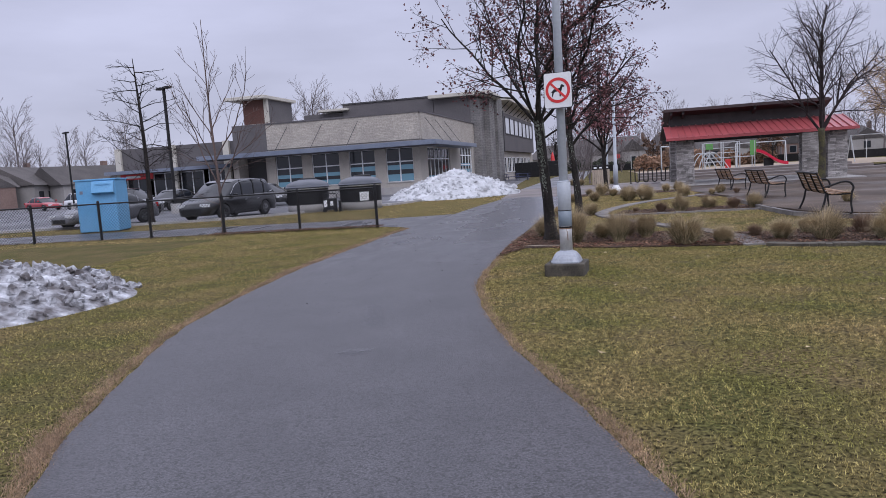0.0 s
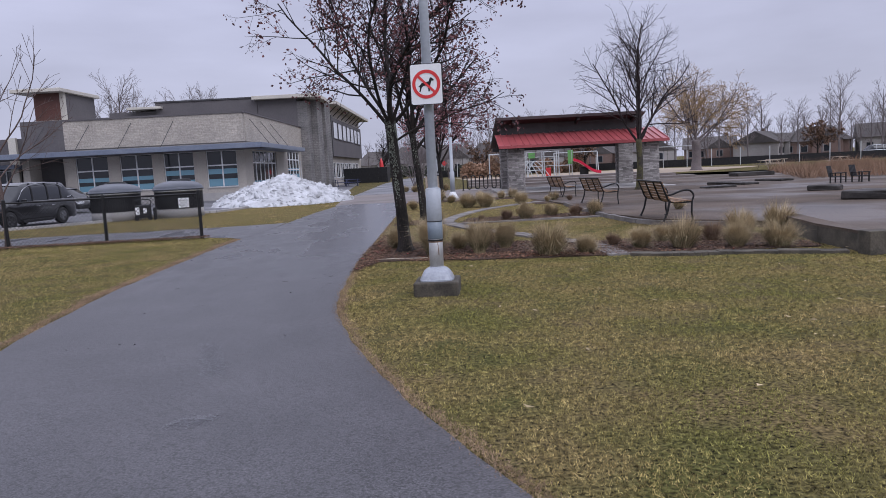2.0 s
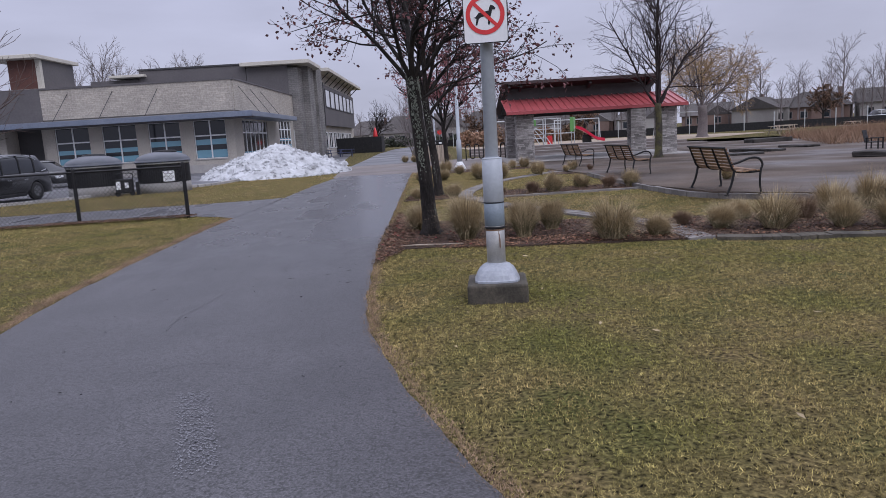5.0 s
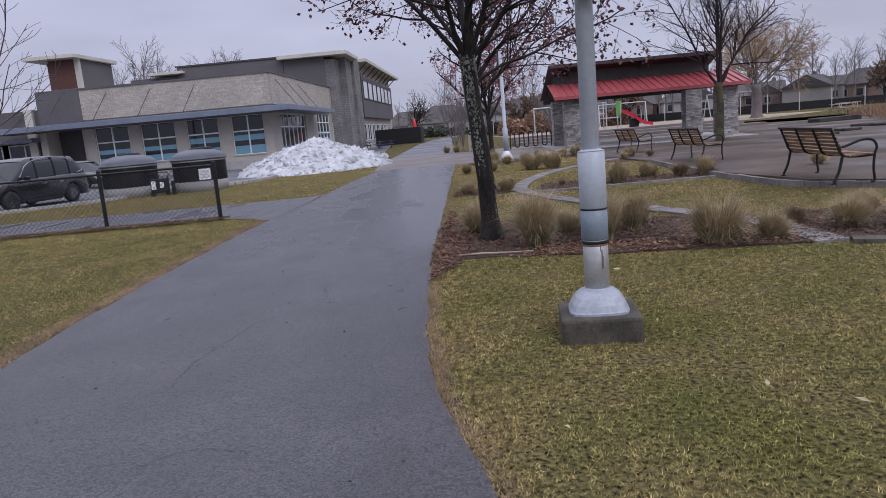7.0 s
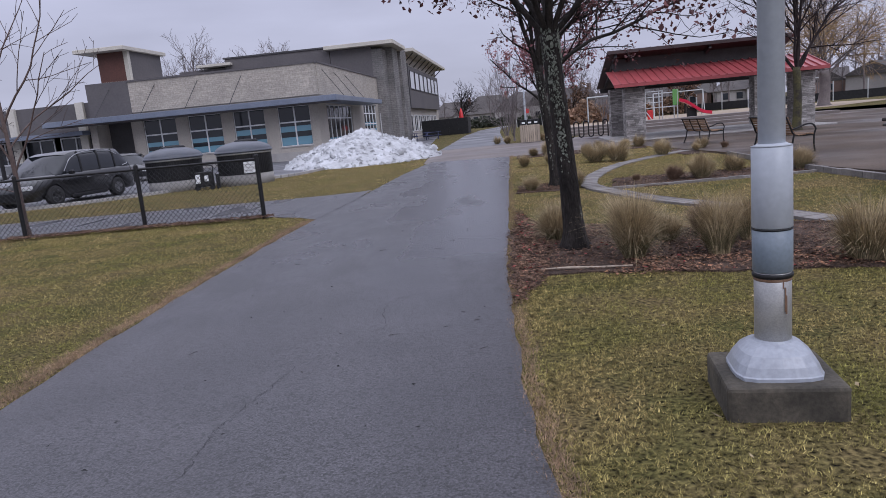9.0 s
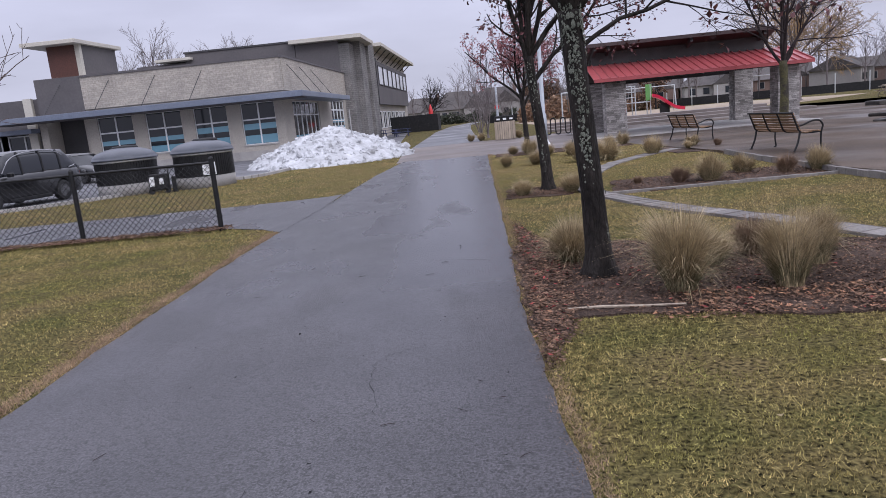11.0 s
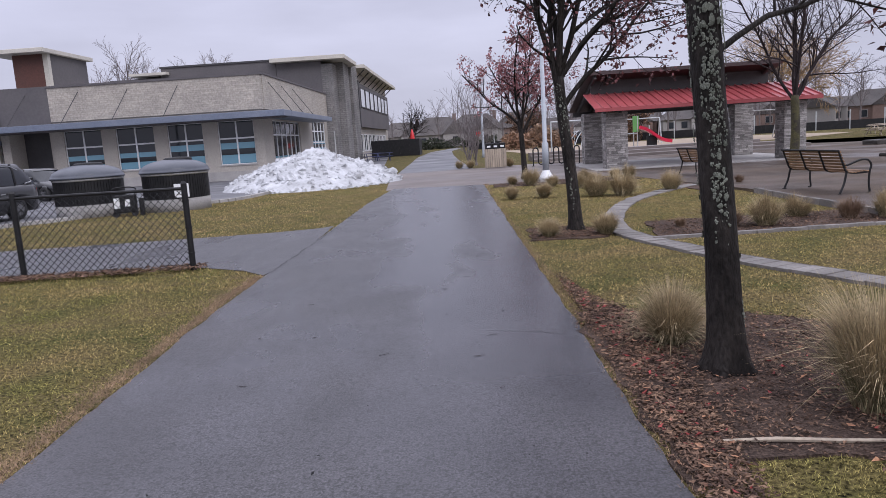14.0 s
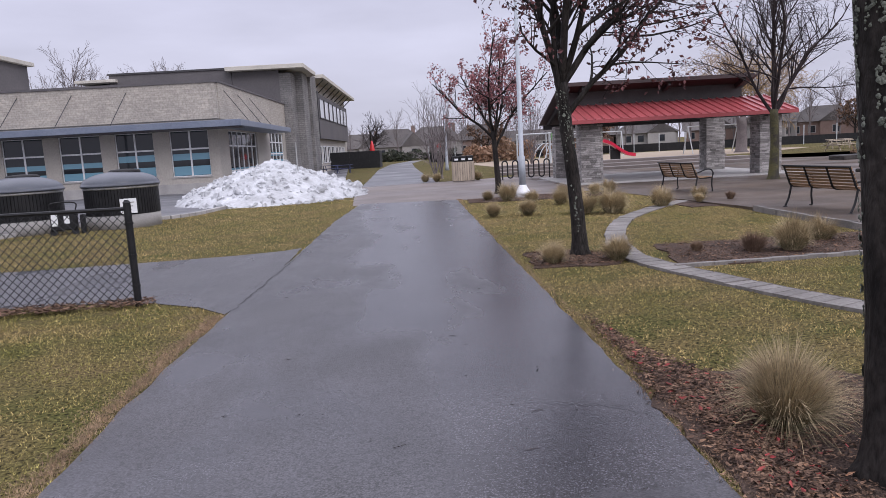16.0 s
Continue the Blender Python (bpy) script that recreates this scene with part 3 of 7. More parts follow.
edging([(6.7, 24.0), (6.4, 20.2), (6.33, 17.9), (6.58, 15.5), (7.96, 13.95)], 0.1, 0.11, 0.5, "low stone edging of the plaza")

# low dark wall between the bed and the plaza
wall = thing("retaining_wall", I4, "low dark concrete wall ending in a square block beside the bed", "wall")
TERRACE = [(7.46, 9.62), (7.66, 9.62), (7.95, 11.0), (8.45, 13.0), (8.15, 13.1), (7.62, 11.0)]


def prism(points, z0, z1):
    bm = bmesh.new()
    top = [bm.verts.new((x, y, z1)) for x, y in points]
    low = [bm.verts.new((x, y, z0)) for x, y in points]
    bm.faces.new(top)
    bm.faces.new(low[::-1])
    for i in range(len(points)):
        j = (i + 1) % len(points)
        bm.faces.new((top[j], top[i], low[i], low[j]))
    bmesh.ops.recalc_face_normals(bm, faces=bm.faces)
    return bm


part("wall_body", prism(TERRACE, -0.05, 0.27), CONCRETE, wall)
mid_x, mid_y = 7.9, 11.2
part("end_block", bx(7.36, 7.72, 9.36, 9.62, -0.05, 0.34, 0.012), CONCRETE, wall, "square dark concrete end block")
part("coping", prism([(mid_x + (x - mid_x) * 1.008, mid_y + (y - mid_y) * 1.008) for x, y in TERRACE], 0.27, 0.31), PLAZA, wall, "flat paved top")

# ---------- long low commercial building across the car park ----------
B = grid(-9.4, 50.9)
bld = thing("commercial_building", B, "low cream stone commercial building with dark cladded two-storey rear", "building")


def wall_with_holes(name, lx0, lx1, z0, z1, holes, thick, material, along="x", at=0.0, label=""):
    """An upright wall with real openings: strips round each hole. Holes: (start, end, low, high), in order."""
    bm = bmesh.new()

    def slab(a, b, c, d):
        if b - a < 1e-4 or d - c < 1e-4:
            return
        if along == "x":
            box(bm, a, b, at, at + thick, c, d)
        else:
            box(bm, at - thick, at, a, b, c, d)

    x = lx0
    for a, b, c, d in holes:
        slab(x, a, z0, z1)
        slab(a, b, z0, c)
        slab(a, b, d, z1)
        x = b
    slab(x, lx1, z0, z1)
    bmesh.ops.remove_doubles(bm, verts=bm.verts, dist=1e-5)
    return part(name, bm, material, bld, label)


def window(a, b, c, d, cols, rows, along="x", at=0.0, film=0.0, name="window"):
    """A glazed opening: frame bars and a pane set back in the wall; a blue film over part of its height."""
    w = new(name)
    w.parent = bld
    out = 1 if along == "x" else -1

    def put(bm, p, q, low, high, front, back):
        if along == "x":
            box(bm, p, q, at + front, at + back, low, high)
        else:
            box(bm, at - back, at - front, p, q, low, high)

    bm = bmesh.new()
    t = 0.045
    xs = [a + (b - a) * k / cols for k in range(cols + 1)]
    zs = [c + (d - c) * r for r in rows]
    for x in xs:
        put(bm, max(a, x - t), min(b, x + t), c, d, 0.10, 0.2)
    for z in [c] + zs + [d]:
        put(bm, a, b, max(c, z - t), min(d, z + t), 0.105, 0.195)
    part("window_frame", bm, WHITE, w)
    edges = [c] + zs + [d]
    for i in range(cols):
        for lo, hi in zip(edges, edges[1:]):
            bm = bmesh.new()
            put(bm, xs[i] + 0.02, xs[i + 1] - 0.02, lo + 0.02, hi - 0.02, 0.145, 0.155)
            part("pane", bm, GLASS, w)
    if film:
        bm = bmesh.new()
        put(bm, a + 0.06, b - 0.06, c + 0.06, c + (d - c) * film * 0.45, 0.12, 0.13)
        part("film", bm, BLUE_FILM, w, "pale blue privacy film")
        bm = bmesh.new()
        put(bm, a + 0.06, b - 0.06, c + (d - c) * film * 0.72, c + (d - c) * film, 0.12, 0.13)
        part("film", bm, BLUE_FILM, w, "pale blue privacy film")
    bm = bmesh.new()
    put(bm, a - 0.05, b + 0.05, c - 0.08, c, -0.05, 0.12)
    part("window_sill", bm, PALE_CONC, w)
    return w


FRONT = [(-12.3, -10.0, 1.0, 3.52), (-9.13, -6.82, 1.0, 3.52), (-6.0, -3.86, 1.0, 3.52), (-2.95, -0.78, 0.95, 3.52)]
SIDE = [(2.1, 9.3, 0.3, 3.5), (13.4, 18.6, 1.2, 3.7)]
wall_with_holes("front_wall", -13.0, -0.2, 0.0, 4.1, FRONT, 0.35, PALE_WALL)
wall_with_holes("side_wall", 0.35, 19.5, 0.0, 4.1, SIDE, 0.35, PALE_WALL, "y", -0.2)
part("footing", bx(-15.7, -0.12, -0.06, 0.0, 0.0, 0.55), PALE_CONC, bld)
for h, fl in zip(FRONT, (0.4, 0.4, 0.5, 0.5)):
    window(*h, 2, (0.6,), film=fl)
window(*SIDE[0], 6, (0.25, 0.72), "y", -0.2, film=0.3, name="entrance_glazing")
window(*SIDE[1], 4, (0.35, 0.7), "y", -0.2, film=0.4)
# stone parapet, standing a little proud of the wall
part("parapet", bx(-12.85, -0.12, -0.12, 0.32, 4.1, 6.08), CREAM_STONE, bld)
part("parapet", bx(-0.5, -0.08, 0.33, 19.48, 4.1, 6.12), CREAM_STONE, bld)
part("coping", bx(-12.9, -0.04, -0.18, 0.36, 6.08, 6.2), DARK_CLAD, bld)
part("coping", bx(-0.54, -0.02, 0.37, 19.48, 6.12, 6.23), DARK_CLAD, bld)
part("roof", bx(-15.8, -0.55, 0.5, 19.4, 5.5, 5.6), ROOF_MEMBRANE, bld)
# interior back wall, so that the panes look into a dim room
part("inner_wall", bx(-15.6, -0.6, 6.0, 6.1, 0.0, 4.0), PALE_WALL, bld)
part("floor_slab", bx(-15.6, -0.6, 0.4, 19.0, 0.1, 0.25), PALE_CONC, bld)
# canopy with a blue-grey fascia, hung on rods
part("canopy", bx(-18.2, 1.6, -1.9, -0.13, 3.55, 3.9, 0.02), CANOPY, bld, "blue-grey metal canopy")
part("canopy", bx(-0.07, 1.6, -0.129, 12.5, 3.56, 3.89, 0.02), CANOPY, bld, "blue-grey metal canopy")
part("soffit", bx(-18.0, 1.4, -1.75, -0.2, 3.5, 3.546), DARK_CLAD, bld)
for x in (-14.2, -11.0, -8.0, -5.0):
    bm = bmesh.new()
    tube(bm, [(x - 0.5, -1.5, 3.9), (x, -0.12, 5.75)], 0.022, 6)
    part("canopy_rod", bm, DARK_STEEL, bld)
for y in (1.5, 4.5, 7.5):
    bm = bmesh.new()
    tube(bm, [(1.2, y + 0.4, 3.9), (-0.06, y, 5.75)], 0.022, 6)
    part("canopy_rod", bm, DARK_STEEL, bld)
# dark block and recess beside the stone front
part("dark_wall", bx(-15.9, -12.86, -0.08, 0.3, 3.95, 6.2), DARK_CLAD, bld)
part("recess_back", bx(-15.6, -13.0, 1.4, 1.6, 0.0, 3.6), DARKER_CLAD, bld)
part("recess_pier", bx(-16.1, -15.6, -0.05, 1.6, 0.0, 3.6), PALE_WALL, bld)
part("recess_pier", bx(-13.35, -13.0, 0.36, 1.4, 0.0, 3.6), PALE_WALL, bld)
part("dark_side", bx(-15.9, -15.5, 0.31, 10, 3.95, 6.2), DARK_CLAD, bld)
# roof lantern with an oversailing lid
part("lantern_front", bx(-15.35, -13.45, 1.0, 1.2, 6.2, 8.25), BROWN_PANEL, bld, "red-brown panel front")
part("lantern_post", bx(-13.45, -13.15, 0.96, 1.25, 6.2, 8.25), CREAM_TRIM, bld)
part("lantern_side", bx(-13.35, -13.17, 1.26, 5.4, 6.2, 8.25), DARK_CLAD, bld)
part("lantern_side", bx(-15.35, -15.2, 1.21, 5.4, 6.2, 8.25), DARK_CLAD, bld)
part("lantern_roof", bx(-16.5, -12.9, 0.1, 5.8, 8.25, 8.5, 0.02), CREAM_TRIM, bld)
part("lantern_plinth", bx(-15.5, -12.3, 0.85, 5.5, 6.08, 6.3), CREAM_TRIM, bld)
# long lower wing with shop fronts
part("wing_wall", bx(-27.6, -16.1, 0.6, 0.9, 2.95, 5.1), DARK_CLAD, bld)
for x in (-16.9, -22.0, -27.4):
    part("wing_pier", bx(x - 0.28, x + 0.28, 0.35, 0.58, 0.0, 5.15), CREAM_TRIM, bld)
part("wing_canopy", bx(-27.9, -16.15, -0.9, 0.33, 2.95, 3.22), CANOPY, bld, "blue-grey metal canopy")
part("wing_front", bx(-27.6, -16.2, 0.95, 1.1, 0.0, 0.6), PALE_WALL, bld)
for k in range(4):
    x = -27.1 + k * 2.7
    w = new("shop_window")
    w.parent = bld
    part("pane", bx(x, x + 2.1, 0.97, 1.0, 0.6, 2.9), GLASS, w)
    bm = bmesh.new()
    for q in (x - 0.06, x + 1.05, x + 2.1):
        box(bm, q, q + 0.08, 0.9, 0.96, 0.6, 2.9)
    box(bm, x - 0.06, x + 2.18, 0.905, 0.955, 0.6, 0.68)
    box(bm, x - 0.06, x + 2.18, 0.905, 0.955, 2.82, 2.9)
    part("window_frame", bm, WHITE, w)
part("wing_roof", bx(-27.6, -16.1, 0.9, 16, 4.8, 4.9), ROOF_MEMBRANE, bld)
part("wing_end", bx(-27.65, -27.61, 0.9, 16, 0, 4.9), DARK_CLAD, bld)
part("shop_sign", bx(-27.2, -24.0, 0.2, 0.34, 2.45, 2.92), RED, bld, "red shop sign band")
part("shop_sign", bx(-26.6, -25.2, 0.16, 0.195, 2.58, 2.78), WHITE, bld, "pale blurred lettering bar")
part("rear_wall", bx(-27.6, -15.9, 15.8, 16, 0, 4.9), DARK_CLAD, bld)
# two-storey rear block
part("upper_front", bx(-14.2, -4.2, 19.5, 19.8, 5.5, 9.2), DARK_CLAD, bld)
part("upper_front", bx(-19.0, -14.3, 19.9, 20.2, 5.5, 8.5), DARK_CLAD, bld)
part("upper_front", bx(-4.15, -0.3, 19.5, 19.8, 5.5, 8.95), DARK_CLAD, bld)
part("upper_coping", bx(-14.3, -4.1, 19.4, 19.85, 9.2, 9.34), DARKER_CLAD, bld)
part("upper_roof", bx(-4.5, 1.9, 18.7, 25.5, 8.98, 9.32, 0.02), CREAM_TRIM, bld)
part("upper_roof", bx(-16.8, -13.5, 18.9, 25.5, 8.62, 8.85, 0.02), CREAM_TRIM, bld)
part("upper_roof", bx(-12, 1.95, 30.3, 62, 9.3, 9.65, 0.02), CREAM_TRIM, bld)
part("upper_roof", bx(-19, 0.2, 20.2, 60, 8.3, 8.4), ROOF_MEMBRANE, bld)
part("corner_wall", bx(-0.29, 0.65, 19.5, 21.6, 0.0, 8.7), GREY_STONE, bld)
for y0, y1, top in ((21.6, 24.3, 9.0), (26.2, 29.6, 9.3)):
    part("stone_pier", bx(-0.25, 1.25, y0, y1, 0.0, top), GREY_STONE, bld)
part("stone_pier", bx(-0.25, 0.9, 24.31, 26.19, 0.0, 8.9), GREY_STONE, bld)
part("pier_cap", bx(-0.4, 1.5, 24.31, 26.19, 9.0, 9.55), CREAM_TRIM, bld)
part("rear_side_wall", bx(0.2, 0.6, 29.6, 60, 0.0, 9.3), PALE_WALL, bld)
part("bay", bx(0.6, 1.1, 30.6, 58, 3.5, 7.95), DARK_CLAD, bld)
part("bay_end", bx(0.58, 1.25, 30.2, 30.58, 3.4, 8.1), DARKER_CLAD, bld)
for k in range(7):
    y = 32.0 + k * 3.6
    w = new("bay_window")
    w.parent = bld
    part("pane", bx(1.12, 1.14, y, y + 2.9, 5.6, 7.45), LAMP_GLASS, w)
    bm = bmesh.new()
    for q in (y - 0.1, y + 2.9):
        box(bm, 1.1, 1.18, q, q + 0.1, 5.5, 7.55)
    box(bm, 1.1, 1.18, y, y + 2.9, 5.5, 5.6)
    box(bm, 1.1, 1.18, y, y + 2.9, 7.45, 7.55)
    part("window_frame", bm, DARKER_CLAD, w)
    g = new("ground_window")
    g.parent = bld
    part("pane", bx(0.62, 0.64, y, y + 2.4, 1.0, 2.7), GLASS, g)
    bm = bmesh.new()
    for q in (y - 0.12, y + 1.15, y + 2.4):
        box(bm, 0.61, 0.68, q, q + 0.12, 0.95, 2.75)
    box(bm, 0.612, 0.675, y - 0.12, y + 2.52, 0.92, 1.0)
    box(bm, 0.612, 0.675, y - 0.12, y + 2.52, 2.7, 2.78)
    part("window_frame", bm, WHITE, g)
for k in range(9):
    bm = bmesh.new()
    tube(bm, [(0.6, 32 + k * 3.4, 8.3), (1.7, 32 + k * 3.4, 9.3)], 0.06, 6)
    part("roof_bracket", bm, DARK_STEEL, bld)

# ---------- picnic pavilion ----------
PV = grid(7.35, 37.0, 0, 0) @ Matrix.Diagonal((1.10, 1.10, 1.075, 1))
pav = thing("pavilion", PV, "open picnic pavilion with stone columns and a red ribbed metal roof", "pavilion")


def ledge_column(cx, cy, w, top):
    """A square column of thin irregular stones laid dry in courses."""
    verts, faces = [], []
    z = 0.0
    while z < top - 0.02:
        h = min(random.uniform(0.05, 0.095), top - z)
        for side in range(4):
            a = -w / 2
            while a < w / 2 - 0.01:
                ln = min(random.uniform(0.14, 0.38), w / 2 - a)
                if w / 2 - a - ln < 0.08:
                    ln = w / 2 - a
                d = random.uniform(-0.018, 0.012)
                p0, p1, q0, q1 = a + 0.003, a + ln - 0.003, -w / 2 - d, -w / 2 + 0.08
                ca, sa = math.cos(side * math.pi / 2), math.sin(side * math.pi / 2)
                i = len(verts)
                for zz in (z + 0.004, z + h - 0.004):
                    for x, y in ((p0, q0), (p1, q0), (p1, q1), (p0, q1)):
                        verts.append((cx + x * ca - y * sa, cy + x * sa + y * ca, zz))
                faces += [(i, i + 1, i + 5, i + 4), (i + 1, i + 2, i + 6, i + 5), (i + 3, i, i + 4, i + 7), (i + 4, i + 5, i + 6, i + 7), (i + 3, i + 2, i + 1, i)]
                a += ln
        z += h
    col = new("column")
    col.parent = pav
    raw("stonework", verts, faces, LEDGE, col)["kind"] = "stuff"
    part("core", bx(cx - w / 2 + 0.05, cx + w / 2 - 0.05, cy - w / 2 + 0.05, cy + w / 2 - 0.05, 0, top - 0.02), CONCRETE, col)
    return col


for cx, cy in ((0, 0), (6.4, 0), (0, 4.7), (6.4, 4.7)):
    ledge_column(cx, cy, 0.78, 2.25)
X0, X1, XD = -0.85, 7.15, 6.55
bm = bmesh.new()
box(bm, X0 + 0.1, X1 - 0.1, -0.5, -0.38, 2.14, 2.3)
part("front_beam", bm, DARK_STEEL, pav)
part("rear_beam", bx(X0 + 0.1, X1 - 0.1, 5.0, 5.12, 2.14, 2.34), DARK_STEEL, pav)


def slope_panel(name, x0, x1, y0, z0, y1, z1, material, th=0.03, rib=0.05):
    """One ribbed roof sheet between two heights, with a standing seam at its edge."""
    bm = bmesh.new()
    d = Vector((0, y1 - y0, z1 - z0))
    ln = d.length
    m = Matrix.Translation((x0, y0, z0)) @ Matrix.Rotation(math.atan2(z1 - z0, y1 - y0), 4, "X")
    w = x1 - x0
    box(bm, 0.0, w, 0, ln, 0, th, m)
    box(bm, w - 0.035, w - 0.002, 0.01, ln - 0.01, th, th + rib, m)
    return part(name, bm, material, pav)


NP = 26
step = (X1 - X0) / NP
for k in range(NP):
    a = X0 + k * step
    slope_panel("roof_panel", a, a + step - 0.003, -0.8, 2.24, 1.7, 2.92, ROOF_RED)
    if a + step < XD:
        slope_panel("deck_panel", a, a + step - 0.003, 0.85, 3.68, 5.6, 2.35, ROOF_DARK, 0.03, 0.05)
part("clerestory", bx(X0 + 0.3, XD - 0.3, 1.6, 1.72, 2.8, 3.42), DARK_STEEL, pav)
part("eave_trim", bx(X0, X1, -0.84, -0.8, 2.16, 2.29), ROOF_RED, pav)
part("ridge_trim", bx(X0, XD - 0.18, 0.79, 0.84, 3.61, 3.75), ROOF_DARK, pav)
for x in (X0 + 0.3, 0.0, 3.2, 6.0):
    bm = bmesh.new()
    box(bm, x, x + 0.1, 0, 2.7, -0.16, -0.01, Matrix.Translation((0, -0.8, 2.24)) @ Matrix.Rotation(math.atan2(0.68, 2.5), 4, "X"))
    part("rafter", bm, DARK_STEEL, pav)
    bm = bmesh.new()
    box(bm, x, x + 0.1, 0, 4.9, -0.18, -0.01, Matrix.Translation((0, 0.95, 3.64)) @ Matrix.Rotation(math.atan2(-1.33, 4.75), 4, "X"))
    part("rafter", bm, DARK_STEEL, pav)
part("slab", bx(-0.9, 7.4, -0.9, 5.6, 0.0, 0.045, 0.01), PALE_CONC, pav, "pale concrete floor slab")
# broad low steps beyond the pavilion
steps = thing("terrace_steps", grid(6.2, 49.5), "broad low brown steps across the plaza", "steps")
for k in range(3):
    part("step", bx(0.0, 16 - k, k * 1.1, k * 1.1 + 1.4, 0.0, 0.16 * (k + 1), 0.01), BROWN_PAVE, steps)

# ---------- lamp post with the sign ----------
post = thing("lamp_post", grid(1.26, 8.57, -0.03, 0), "grey painted steel lamp post on a mossy concrete base", "lamp post")
bm = bmesh.new()
box(bm, -0.27, 0.27, -0.27, 0.27, -0.1, 0.2, pose(0, 0, 0, 0, 0, -4), 0.02)
part("base_block", bm, CONCRETE, post, "square weathered concrete base")
# flared cover with four folds
bm = bmesh.new()
rings = []
for r, z, k in ((0.205, 0.2, 0.82), (0.205, 0.216, 0.82), (0.2, 0.222, 0.8), (0.186, 0.262, 0.7), (0.160, 0.308, 0.52), (0.126, 0.34, 0.26), (0.094, 0.352, 0.0), (0.088, 0.362, 0.0)):
    ring = []
    for i in range(24):
        a = 2 * math.pi * i / 24
        sq = min(1 / max(abs(math.cos(a)), abs(math.sin(a))), 1.26)
        rr = r * (1 + (sq - 1) * k)
        ring.append(bm.verts.new((rr * math.cos(a), rr * math.sin(a), z)))
    rings.append(ring)
for a, b in zip(rings, rings[1:]):
    for i in range(24):
        bm.faces.new((a[i], a[(i + 1) % 24], b[(i + 1) % 24], b[i]))
bm.faces.new(rings[-1])
bmesh.ops.rotate(bm, verts=bm.verts, cent=(0, 0, 0), matrix=Matrix.Rotation(radians(-4), 3, "Z"))
part("base_cover", bm, COVER_PAINT, post, "pale flared metal base cover")


def ring_tube(r0, r1, z0, z1, material, name, label="", seg=40):
    bm = bmesh.new()
    lathe(bm, [(r0 - 0.004, z0), (r0, z0 + 0.004), (r1, z1 - 0.004), (r1 - 0.004, z1)], seg)
    return part(name, bm, material, post, label, smooth=True)


ring_tube(0.085, 0.085, 0.35, 0.70, GALV, "bare_sleeve", "bare stained steel sleeve")
ring_tube(0.0935, 0.0935, 0.672, 0.694, BLACK, "worn_band", "black worn band with rust below")
ring_tube(0.0875, 0.0875, 0.655, 0.672, RUST, "rust_line", "rusty seam")
ring_tube(0.0915, 0.0915, 0.70, 0.905, POLE_PATCH, "lower_sleeve", "darker blue-grey sleeve")
ring_tube(0.094, 0.094, 0.905, 0.915, BLACK, "sleeve_seam")
ring_tube(0.092, 0.091, 0.915, 1.30, POLE, "upper_sleeve")
ring_tube(0.092, 0.07, 1.30, 1.315, POLE, "shoulder")
ring_tube(0.060, 0.045, 1.31, 7.2, POLE, "shaft")
bm = bmesh.new()
tube(bm, [(0, 0, 7.0), (0.1, 0.3, 7.35), (0.3, 1.2, 7.6)], [0.045, 0.04, 0.035], 10)
part("arm", bm, POLE, post)
bm = bmesh.new()
box(bm, 0.18, 0.5, 1.0, 1.7, 7.55, 7.72, I4, 0.05)
part("lamp_head", bm, POLE, post)
bm = bmesh.new()
for x, z, ln in ((0.022, 0.655, 0.03), (0.031, 0.60, 0.09), (0.036, 0.56, 0.06)):
    box(bm, x - 0.0022, x + 0.0022, -0.0862, -0.076, z - ln, z + 0.03)
part("rust_streak", bm, RUST, post, "thin rust streaks")

# ---------- dog sign ----------
sign = thing("dog_sign", pose(1.26, 8.525, 0, 0, 0, -12), "white square sign with a dog in a red barred ring", "sign")


def disc(r_out, r_in, y, seg=56):
    bm = bmesh.new()
    for k in range(seg):
        a0, a1 = 2 * math.pi * k / seg, 2 * math.pi * (k + 1) / seg
        bm.faces.new([bm.verts.new((r * math.cos(a), y, r * math.sin(a))) for r, a in ((r_in, a0), (r_out, a0), (r_out, a1), (r_in, a1))])
    bmesh.ops.remove_doubles(bm, verts=bm.verts, dist=1e-5)
    return bm


def flat_shape(points, y, depth=0.002):
    bm = bmesh.new()
    f = bm.faces.new([bm.verts.new((x, y, z)) for x, z in points])
    r = bmesh.ops.extrude_face_region(bm, geom=[f])
    for v in r["geom"]:
        if isinstance(v, bmesh.types.BMVert):
            v.co.y += depth
    bmesh.ops.recalc_face_normals(bm, faces=bm.faces)
    return bm


SZ, SW, SH = 2.49, 0.19, 0.235


def up(bm):
    bmesh.ops.translate(bm, verts=bm.verts, vec=(0, 0, SZ))
    return bm


def rounded(w, h, r, n=6):
    out = []
    for cx, cz, a0 in ((w - r, h - r, 0), (-w + r, h - r, 90), (-w + r, -h + r, 180), (w - r, -h + r, 270)):
        for k in range(n + 1):
            a = radians(a0 + 90 * k / n)
            out.append((cx + r * math.cos(a), cz + r * math.sin(a)))
    return out


